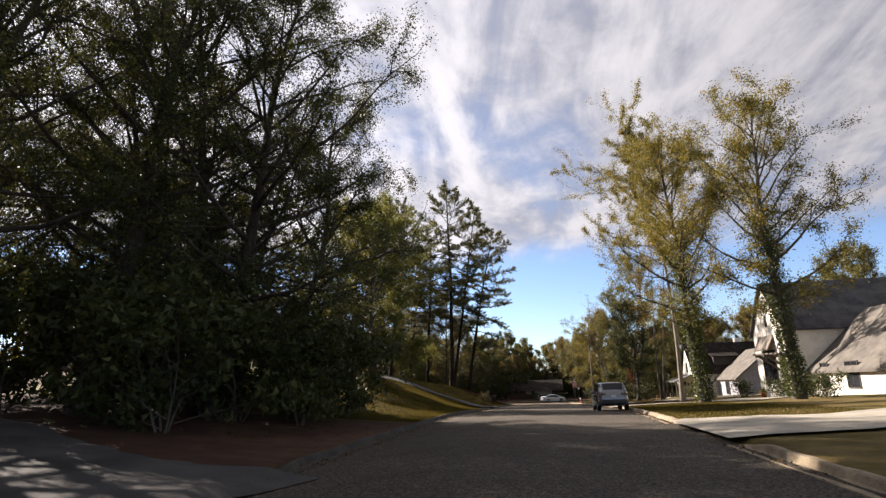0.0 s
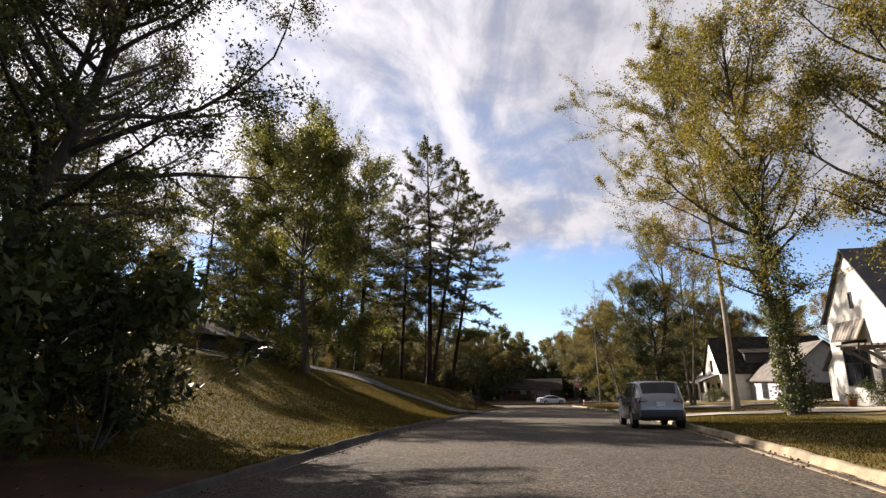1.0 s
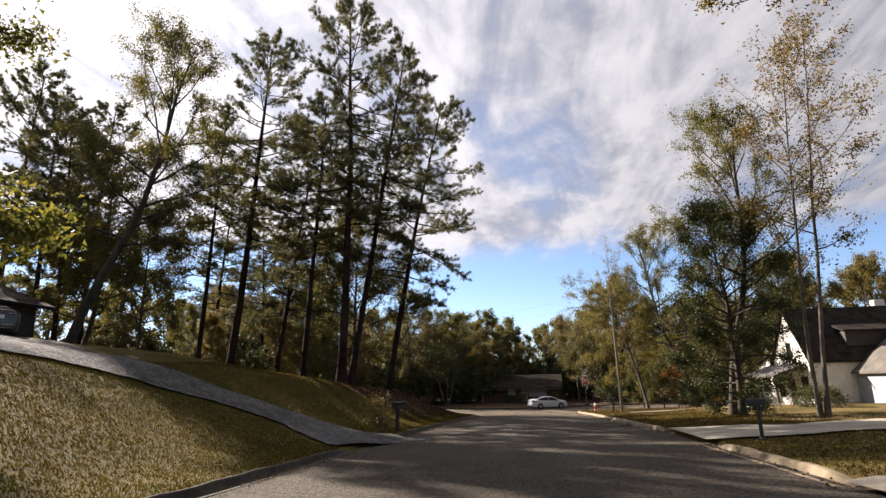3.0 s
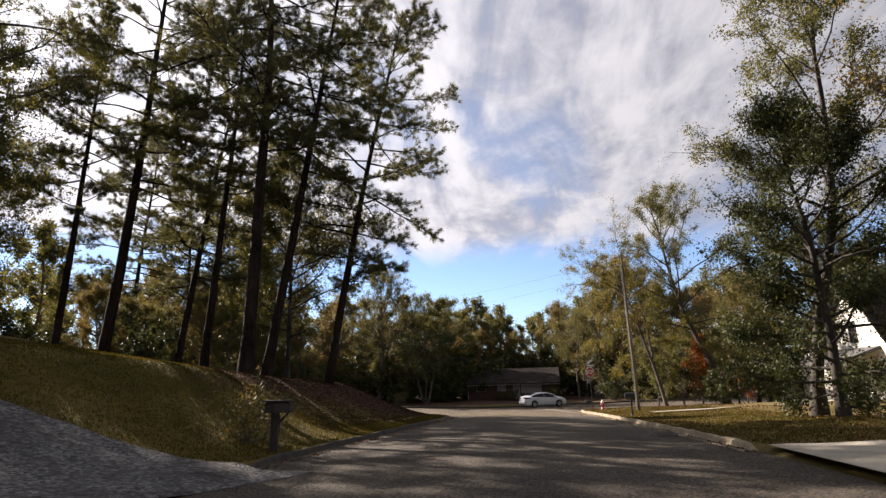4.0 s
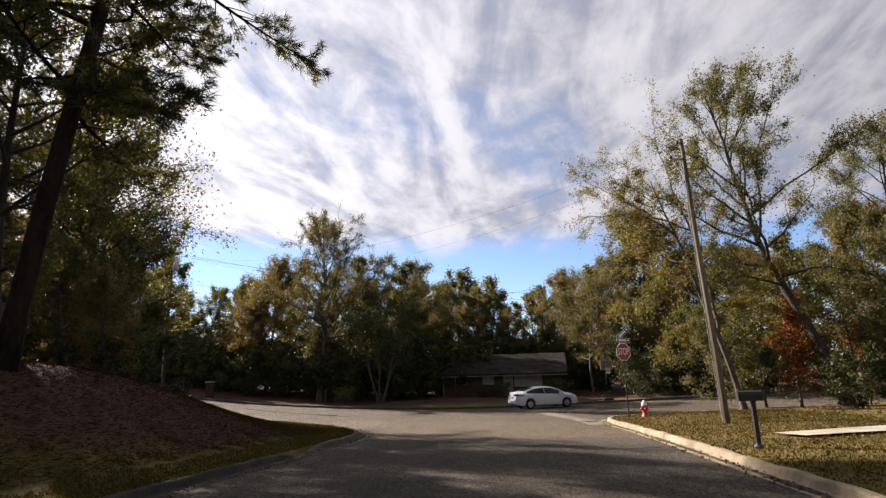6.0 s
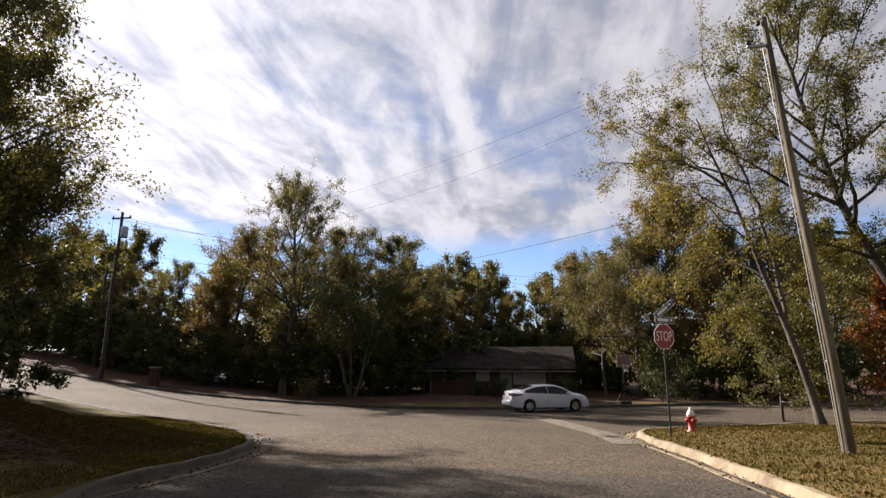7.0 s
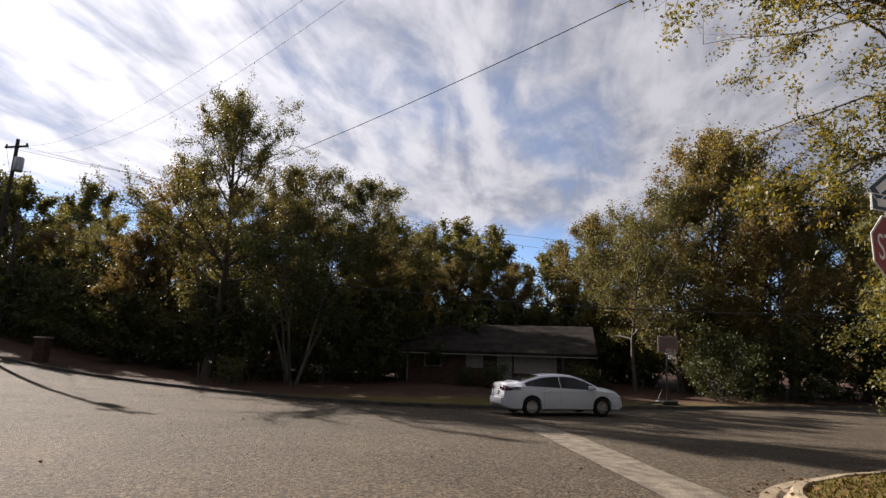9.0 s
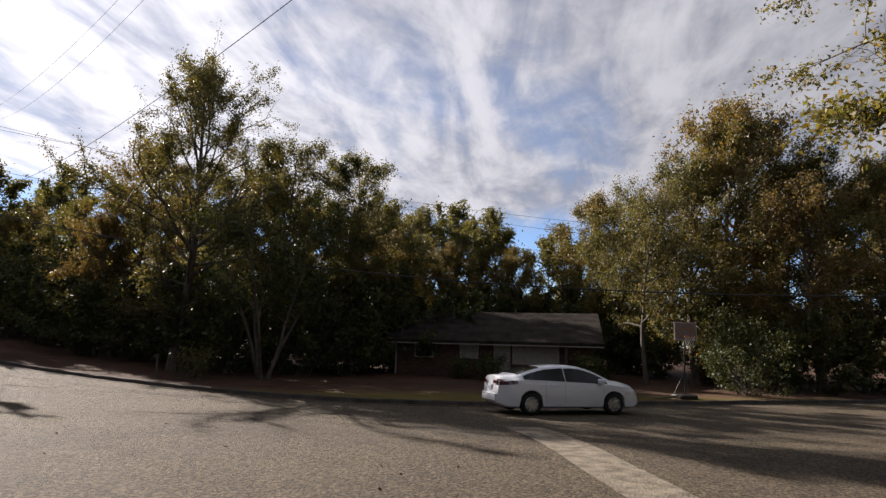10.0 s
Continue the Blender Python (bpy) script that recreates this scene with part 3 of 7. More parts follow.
def lawn_z(x, y, d=None):
    x, y = np.asarray(x, float), np.asarray(y, float)
    d = edge_distance(x, y) if d is None else d
    base = street_z(x, y)
    left = step(-4.0, -6.5, x) * (1 - step(101, 108, y + 0.25 * x))
    rise = 0.75 + 1.75 * step(20, 42, y) - 0.35 * step(64, 72, y)
    rise = rise * (1 - 0.75 * step(84, 95, y))
    steep = 9.6 - 3.6 * step(62, 71, y)
    bank = rise * step(0.02, 1.0, d / steep * 0.92) + np.clip(d - steep * 0.72, 0, 8) * 0.19 * step(10, 40, y) * (1 - 0.7 * step(66, 80, y))
    right = step(2.5, 6, x) * (1 - step(98, 104, y - 0.5 * x))
    flat = np.clip(d, 0, 25) * 0.035
    far = step(106, 114, y - 0.2 * np.abs(x))
    z = base + 0.12 + left * bank + right * flat + far * np.clip(d, 0, 40) * 0.016
    z = z + soft_noise(x, y, 0.45) * 0.07 * step(0.5, 5, d)
    z = z + step(60, 300, np.hypot(x, y - 60)) * 4.0
    k = step(0.0, 0.16, d)
    return (base - 0.10) * (1 - k) + z * k


def zat(x, y):
    return float(lawn_z(np.array([x]), np.array([y]))[0])


def grid(xs, ys):
    X, Y = np.meshgrid(xs, ys)
    nx, ny = len(xs), len(ys)
    i = (np.arange(ny - 1)[:, None] * nx + np.arange(nx - 1)[None]).reshape(-1)
    return X.ravel(), Y.ravel(), np.stack([i, i + 1, i + nx + 1, i + nx], 1)


gx = np.concatenate([-np.geomspace(1500, 46, 16), np.arange(-44, -24, 1.0), np.arange(-24, 14, 0.34), np.arange(14, 44, 1.0), np.geomspace(46, 1500, 16)])
gy = np.concatenate([-np.geomspace(1500, 22, 14), np.arange(-20, 2, 1.0), np.arange(2, 124, 0.34), np.arange(124, 160, 1.5), np.geomspace(164, 1800, 16)])
X, Y, Q = grid(gx, gy)
ground = ob_np("ground", np.stack([X, Y, lawn_z(X, Y)], 1), Q, M_LAWN, smooth=True)
tagged(ground, "autumn lawn of green and dry yellow grass with bare brown patches", "lawn", kind="structure")

rx = np.concatenate([np.arange(-92, -32, 2.0), np.arange(-32, 24, 0.4), np.arange(24, 96, 2.0)])
ry = np.concatenate([np.arange(-150, -4, 3.0), np.arange(-4, 126, 0.4), np.arange(126, 172, 1.5)])
X, Y, Q = grid(rx, ry)
D = edge_distance(X, Y)
cx, cy = X[Q].mean(1), Y[Q].mean(1)
Q = Q[edge_distance(cx, cy) < 0.12]
used = np.unique(Q)
remap = np.zeros(len(X), int)
remap[used] = np.arange(len(used))
rz = street_z(X, Y) + 0.05 * step(0.3, 4.5, -D) + 0.008 * soft_noise(X, Y, 1.1)
road = ob_np("road", np.stack([X, Y, rz], 1)[used], remap[Q], M_ASPHALT, smooth=True)
tagged(road, "pale worn asphalt street with fine cracks and dark blotches", "road", kind="structure")


def resample(line, every):
    p = np.array(line, float)
    s = np.concatenate([[0], np.cumsum(np.linalg.norm(np.diff(p, axis=0), axis=1))])
    n = max(2, int(s[-1] / every) + 1)
    q = np.linspace(0, s[-1], n)
    return np.stack([np.interp(q, s, c) for c in p.T], 1)


def rounded(line, every=0.5, k=5):
    p = resample(line, every)
    for _ in range(k):
        p[1:-1] = 0.25 * p[:-2] + 0.5 * p[1:-1] + 0.25 * p[2:]
    return p


def kerb_run(line, material, label, side=1, pan=0.36, top=0.17):
    """A gutter pan with an upright kerb along a line; side 1: the lawn lies to the left of its way."""
    p = rounded(line)
    t = np.gradient(p, axis=0)
    t /= np.linalg.norm(t, axis=1)[:, None]
    nrm = np.stack([-t[:, 1], t[:, 0]], 1) * side
    sec = [(-pan, -0.05), (-pan + 0.02, 0.012), (-0.08, -0.012), (-0.02, 0.02), (0.03, 0.125), (0.06, 0.15), (top, 0.15), (top + 0.03, 0.12), (top + 0.03, -0.15)]
    z = street_z(p[:, 0], p[:, 1])
    wob = 0.012 * np.sin(np.arange(len(p)) * 1.9) + 0.008 * np.sin(np.arange(len(p)) * 0.7)
    run = np.arange(len(p)) * 0.5
    ends = np.minimum(step(0.0, 1.4, run), step(0.0, 1.4, run[::-1]))
    rows = []
    for k, (o, h) in enumerate(sec):
        q = p + nrm * o
        hh = np.where((h > 0.015) & (h < 1), 0.015 + (h - 0.015) * ends, h) + (wob if 2 < k < 8 else 0 * wob)
        rows.append(np.stack([q[:, 0], q[:, 1], z + hh], 1))
    v = np.stack(rows, 1)
    n, m = v.shape[:2]
    i = np.arange(n - 1)[:, None] * m + np.arange(m - 1)[None]
    f = np.stack([i, i + 1, i + m + 1, i + m], -1).reshape(-1, 4)
    return tagged(ob_np("kerb", v.reshape(-1, 3), f, material, smooth=False), label, "kerb", "street kerbs", "structure")


def clip_y(line, a, b):
    p = resample(line, 0.25)
    return [tuple(q) for q in p[(p[:, 1] >= a) & (p[:, 1] <= b)]]


dark_kerb = "dark concrete kerb along the lawn bank"
tan_kerb = "tan weathered concrete kerb beside the lawn"
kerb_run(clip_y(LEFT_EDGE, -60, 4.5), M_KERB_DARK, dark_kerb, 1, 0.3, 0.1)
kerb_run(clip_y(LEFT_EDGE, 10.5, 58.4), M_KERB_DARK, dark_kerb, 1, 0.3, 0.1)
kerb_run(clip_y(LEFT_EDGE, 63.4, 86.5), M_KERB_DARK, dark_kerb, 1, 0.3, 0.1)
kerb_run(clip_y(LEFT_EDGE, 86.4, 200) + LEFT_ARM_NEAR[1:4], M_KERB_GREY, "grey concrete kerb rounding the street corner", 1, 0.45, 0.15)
R_UP = RIGHT_EDGE[::-1]
kerb_run(clip_y(R_UP, -60, 15.5), M_KERB, tan_kerb, -1)
kerb_run(clip_y(R_UP, 22.5, 45.5), M_KERB, tan_kerb, -1)
kerb_run(clip_y(R_UP, 52.0, 60.5), M_KERB, tan_kerb, -1)
kerb_run(clip_y(R_UP, 67.0, 200) + RIGHT_ARM_NEAR[::-1][1:5], M_KERB, "tan concrete kerb rounding the street corner", -1)
kerb_run(LEFT_ARM_FAR[1:] + FAR_RIGHT[1:5], M_KERB_DARK, "low dark concrete kerb along the wooded lot", 1)


DRIVES = []


def ribbon(name, line, width, material, lift, label, category, on_lawn=True, flare=0.0, kind="structure", every=0.5):
    """A strip of paving laid on the land."""
    p = rounded(line, every)
    t = np.gradient(p, axis=0)
    t /= np.linalg.norm(t, axis=1)[:, None]
    nrm = np.stack([-t[:, 1], t[:, 0]], 1)
    cols = np.linspace(-0.5, 0.5, 13)
    s = np.linspace(0, 1, len(p))
    w = width * (1 + (0.05 if on_lawn else 0.012) * np.sin(s * len(p) * 1.7) * np.sin(s * len(p) * 0.61 + 1)) * (1 + flare * np.clip(1 - s * len(p) * every / 3.8, 0, 1))
    v = p[:, None] + nrm[:, None] * (cols[None, :] * w[:, None])[..., None]
    x, y = v[..., 0].ravel(), v[..., 1].ravel()
    if on_lawn:
        DRIVES.append((p, w))
        d = edge_distance(x, y)
        foot = street_z(x, y) + 0.05 * step(0.3, 4.5, -d) + 0.012
        z = foot + (np.maximum(lawn_z(x, y, np.maximum(d, 0.2)), street_z(x, y)) + lift + 0.02 - foot) * step(-0.75, 0.12, d)
    else:
        d = edge_distance(x, y)
        z = street_z(x, y) + 0.05 * step(0.3, 4.5, -d) + 0.008 * soft_noise(x, y, 1.1) + lift
    n, m = len(p), len(cols)
    i = np.arange(n - 1)[:, None] * m + np.arange(m - 1)[None]
    f = np.stack([i, i + 1, i + m + 1, i + m], -1).reshape(-1, 4)
    return tagged(ob_np(name, np.stack([x, y, z], 1), f, material, smooth=True), label, category, kind=kind)


ribbon("driveway", [(-5.55, 60.75), (-7.5, 61.5), (-9.6, 62.05), (-12.2, 61.5), (-14.5, 59.4), (-16.4, 56.7), (-18.3, 53.4), (-20.2, 49.5), (-22.5, 44.0)], 3.1, M_DRIVE, 0.05, "pale grey gravel driveway climbing the lawn bank", "driveway", flare=0.8)
ribbon("parking_pad", [(-17.0, 57.6), (-20.5, 60.0), (-24.0, 61.5), (-28.0, 62.4)], 3.6, M_DRIVE, 0.035, "gravel parking strip beside the low dark house", "parking strip")
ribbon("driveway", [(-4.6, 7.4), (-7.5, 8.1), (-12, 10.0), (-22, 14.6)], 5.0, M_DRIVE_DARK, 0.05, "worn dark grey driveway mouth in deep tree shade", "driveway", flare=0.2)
ribbon("driveway", [(4.1, 19), (7, 19), (14, 19.5), (22, 20)], 6.0, M_CONCRETE, 0.05, "sunlit pale concrete driveway across the verge", "driveway", flare=0.15)
ribbon("driveway", [(4.7, 48.7), (8, 48.7), (14, 48.2), (19, 46)], 5.6, M_CONCRETE, 0.05, "pale concrete driveway beside the white house", "driveway", flare=0.15)
ribbon("driveway", [(4.8, 63.7), (8, 63.7), (14, 64.5), (22, 68)], 5.2, M_CONCRETE, 0.05, "pale concrete driveway between two lawns", "driveway", flare=0.15)
ribbon("gutter_strip", [(-1.0, 108.6), (-0.1, 106.5), (0.9, 102.6), (1.9, 99.2), (2.3, 96.5)], 0.95, M_STRIP, 0.012, "pale concrete drainage strip crossing the junction", "gutter strip", False, every=0.4)
ribbon("tar_seam", [(-24, 113.4), (-17.6, 112.95), (-13.9, 112.35), (-10.3, 111.45), (-7.1, 110.4), (-3.6, 108.1), (-1.2, 106.4)], 0.035, M_TAR, 0.006, "thin dark seam between two strips of asphalt", "road seam", False)
ribbon("tar_seam", [(-9.6, 102.2), (-8.8, 102.75), (-8.1, 103.2), (-7.6, 103.9), (-6.6, 105.3), (-5.9, 105.9)], 0.03, M_TAR, 0.006, "thin crooked crack in the asphalt", "road seam", False, every=0.25)
ribbon("tar_seam", [(-24, 113.1), (-17.6, 112.7), (-13.9, 112.1), (-10.3, 111.2), (-7.1, 110.15), (-3.6, 107.85), (-1.2, 106.2)], 0.06, M_TAR, 0.006, "thin dark tar seam across the asphalt", "road seam", False)
ribbon("walk_strip", [(6.2, 88.2), (12, 89.5), (22, 92)], 1.3, M_CONCRETE, 0.05, "narrow pale concrete walk over the lawn", "footpath")

# ---- trees ----


def leaf_quads(rng, centres, spread, size, flat=0.0, long=1.6):
    """Rhombic leaves scattered round the centres."""
    n = len(centres)
    p = centres + rng.normal(size=(n, 3)) * spread
    u = rng.normal(size=(n, 3))
    u[:, 2] *= 1 - flat
    u /= np.linalg.norm(u, axis=1)[:, None]
    w = rng.normal(size=(n, 3))
    v = np.cross(u, w)
    v /= np.linalg.norm(v, axis=1)[:, None] + 1e-9
    s = size * rng.uniform(0.6, 1.35, n)[:, None]
    a, b = u * s * 0.5 * long ** 0.5, v * s * 0.5 / long ** 0.5
    fold = np.cross(u, v) * s * 0.12
    verts = np.stack([p - a, p + b + fold, p + a, p - b + fold], 1).reshape(-1, 3)
    return verts, np.arange(4 * n).reshape(-1, 4)


def leaf_tris(rng, centres, spread, size, long=1.6):
    """Small pointed leaves, one triangle each, scattered round the centres."""
    n = len(centres)
    p = centres + rng.normal(size=(n, 3)) * spread
    u = rng.normal(size=(n, 3))
    u /= np.linalg.norm(u, axis=1)[:, None]
    v = np.cross(u, rng.normal(size=(n, 3)))
    v /= np.linalg.norm(v, axis=1)[:, None] + 1e-9
    s = size * rng.uniform(0.6, 1.35, n)[:, None]
    a, b = u * s * 0.5 * long ** 0.5, v * s * 0.5 / long ** 0.5
    return np.stack([p - a - b, p - a * 0.4 + b, p + a], 1).reshape(-1, 3), np.arange(3 * n).reshape(-1, 3)


def needle_tufts(rng, centres, ways, each=14, length=0.22, width=0.016):
    """Bursts of needles: from each centre slender blades fan out along its way."""
    n = len(centres)
    c, w = np.repeat(centres, each, 0), np.repeat(ways, each, 0)
    d = w * 0.75 + rng.normal(size=(n * each, 3)) * 0.6 + np.array((0, 0, 0.18))
    d /= np.linalg.norm(d, axis=1)[:, None]
    side = np.cross(d, rng.normal(size=(n * each, 3)))
    side /= np.linalg.norm(side, axis=1)[:, None] + 1e-9
    ln = length * rng.uniform(0.65, 1.2, (n * each, 1))
    st = c + rng.normal(size=(n * each, 3)) * 0.05
    return np.stack([st - side * width, st + side * width, st + d * ln], 1).reshape(-1, 3), np.arange(3 * n * each).reshape(-1, 3)


def branch_line(rng, start, way, length, n=5, bend=0.12, lift=0.0):
    pts, p, d = [np.array(start, float)], np.array(start, float), np.array(way, float)
    for _ in range(n):
        d = d + rng.normal(size=3) * bend + np.array((0, 0, lift))
        d /= np.linalg.norm(d)
        p = p + d * length / n
        pts.append(p.copy())
    return np.array(pts)


def turned(a, el):
    return np.array((math.cos(a) * math.cos(el), math.sin(a) * math.cos(el), math.sin(el)))


def make_tree(name, seed, h, r, bark, leaf, label, category, bare=0.3, spread=4.0, limbs=26, crown="round", subs=5, leaves=9000,
              size=0.2, cluster=0.45, el=(0.2, 0.9), wander=0.05, stems=1, lift=0.05, group="", bias=None, drape=0.0, leaf_from=0.3, twigs=0, bend=0.13, clump=0.9, limb_r=0.018, splay=(1.0, 1.35), course=None, boughs=()):
    """A tree at the origin: a trunk with limbs and twigs, and a crown of single leaves set along the twigs.
    course: the bends of a crooked trunk; boughs: the bends of single great boughs."""
    rng = np.random.default_rng(seed)
    wood = Pile()
    tips = []

    def shoots(limb, L, lr, count):
        n = len(limb) - 1
        for j in range(count):
            u = rng.uniform(leaf_from, 1.0) if j else 1.0
            y = u * n
            j0 = min(int(y), n - 1)
            sp = limb[j0] + (limb[j0 + 1] - limb[j0]) * (y - j0)
            dw = limb[j0 + 1] - limb[j0]
            dw = dw / np.linalg.norm(dw) + rng.normal(size=3) * 0.55 + np.array((0, 0, 0.12 - drape))
            dw /= np.linalg.norm(dw)
            tl = max(0.35, L * rng.uniform(0.22, 0.42))
            tw = branch_line(rng, sp, dw, tl, 3, 0.2, 0.04 - drape * 0.3)
            wood.add(*tube_np(tw, max(0.008, lr * 0.32) * np.linspace(1, 0.25, 4), 3))
            tips.append(tw)
            for _ in range(twigs):
                u2 = rng.uniform(0.25, 1.0) * 3
                k0 = min(int(u2), 2)
                s2 = tw[k0] + (tw[k0 + 1] - tw[k0]) * (u2 - k0)
                d2 = dw + rng.normal(size=3) * 0.6 + np.array((0, 0, -drape))
                d2 /= np.linalg.norm(d2)
                t2 = branch_line(rng, s2, d2, tl * rng.uniform(0.3, 0.6), 3, 0.2, -drape * 0.2)
                wood.add(*tube_np(t2, max(0.006, lr * 0.14) * np.linspace(1, 0.3, 4), 3))
                tips.append(t2)

    for r0, line in boughs:
        limb = rounded(line, 0.5, 4)
        limb[1:-1] += rng.normal(size=(len(limb) - 2, 3)) * 0.05
        L = float(np.linalg.norm(np.diff(limb, axis=0), axis=1).sum())
        wood.add(*tube_np(limb, r0 * np.linspace(1, 0.2, len(limb)), 7))
        shoots(limb, L * 0.75, r0 * 0.4, int(subs * 2.5))
    for k in range(stems):
        d0 = np.array((0.0, 0.0, 1.0))
        if stems > 1:
            d0 = turned(k * 2.4 + rng.uniform(0, 1), rng.uniform(*splay))
        hh = h * (1 if k == 0 else rng.uniform(0.75, 0.98))
        base = np.array((0, 0, -0.25)) + (np.array((math.cos(k * 2.4), math.sin(k * 2.4), 0)) * r * 0.8 if stems > 1 else 0)
        trunk = branch_line(rng, base, d0, hh, 12, wander, 0.03 if stems > 1 else 0.02) if course is None else rounded(course, 0.8, 4)
        s = np.linspace(0, 1, len(trunk))
        rad = r / stems ** 0.45 * (1 - 0.86 * s ** 0.9)
        rad[0] *= 1.45
        wood.add(*tube_np(trunk, rad, 9))
        for i in range(limbs // stems):
            t = bare + (0.985 - bare) * ((i + rng.uniform(0.1, 0.9)) / (limbs // stems))
            q = (t - bare) / (1 - bare)
            prof = (1 - q ** 2.2) ** 0.5 + 0.08 if crown == "dome" else math.sin(math.pi * (0.16 + 0.80 * q)) ** 0.75
            L = spread * prof * rng.uniform(0.65, 1.15)
            a = i * 2.399 + rng.uniform(-0.5, 0.5) + k
            e = el[0] + (el[1] - el[0]) * q + rng.uniform(-0.18, 0.18)
            way = turned(a, e)
            if bias is not None:
                way = way + np.array((*bias, 0)) * rng.uniform(0.2, 1)
                way /= np.linalg.norm(way)
                L *= 1 + 0.5 * float(np.dot(way[:2], bias))
            x = t * (len(trunk) - 1)
            i0 = min(int(x), len(trunk) - 2)
            st = trunk[i0] + (trunk[i0 + 1] - trunk[i0]) * (x - i0)
            r0 = float(np.interp(t, s, rad))
            limb = branch_line(rng, st, way, L, 5, bend, lift)
            lr = min(r0 * 0.62, limb_r * L + limb_r)
            wood.add(*tube_np(limb, lr * np.linspace(1, 0.22, 6), 5))
            shoots(limb, L, lr, subs)
    root = thing(name, Matrix.Identity(4), label, category, group)
    v, f = wood.arrays()
    ob_np("trunk", v, f, bark, root, True)
    if leaves:
        tips = np.array(tips)
        w = (np.linalg.norm(tips[:, -1] - tips[:, 0], axis=1) + 0.3) * rng.gamma(clump, 1.0, len(tips))
        pick = rng.choice(len(tips), leaves, p=w / w.sum())
        u = rng.uniform(0.15, 1.08, leaves) * 3
        i0 = np.minimum(u.astype(int), 2)
        fr = (u - i0)[:, None]
        c = tips[pick, i0] * (1 - fr) + tips[pick, i0 + 1] * fr
        v, f = leaf_tris(rng, c, cluster * rng.uniform(0.3, 1.2, (leaves, 1)), size)
        ob_np("crown", v, f, leaf, root)
    return root


def stand(root, x, y, turn=0, lean=(0, 0), scale=1.0, z=None):
    """Moves a tree to its place; lean: degrees to +x and to +y."""
    z = zat(x, y) if z is None else z
    root.matrix_world = pose(x, y, z, -lean[1], lean[0], 0) @ pose(0, 0, 0, 0, 0, turn) @ Matrix.Scale(scale, 4)
    return root


def again(root, x, y, turn=0, lean=(0, 0), scale=1.0, label=""):
    ob = copy_thing(root, Matrix.Identity(4))
    stand(ob, x, y, turn, lean, scale)
    if label:
        ob["label"] = label
    return ob


def bush(name, seed, h, w, leaf, label, leaves=2600, size=0.16, bark=None, category="shrub"):
    return make_tree(name, seed, h, 0.07, bark or M_BARK, leaf, label, category, bare=0.05, spread=w, limbs=24, crown="dome", subs=4, leaves=leaves, size=size,
                     cluster=0.22, el=(0.15, 1.1), stems=4, leaf_from=0.15)


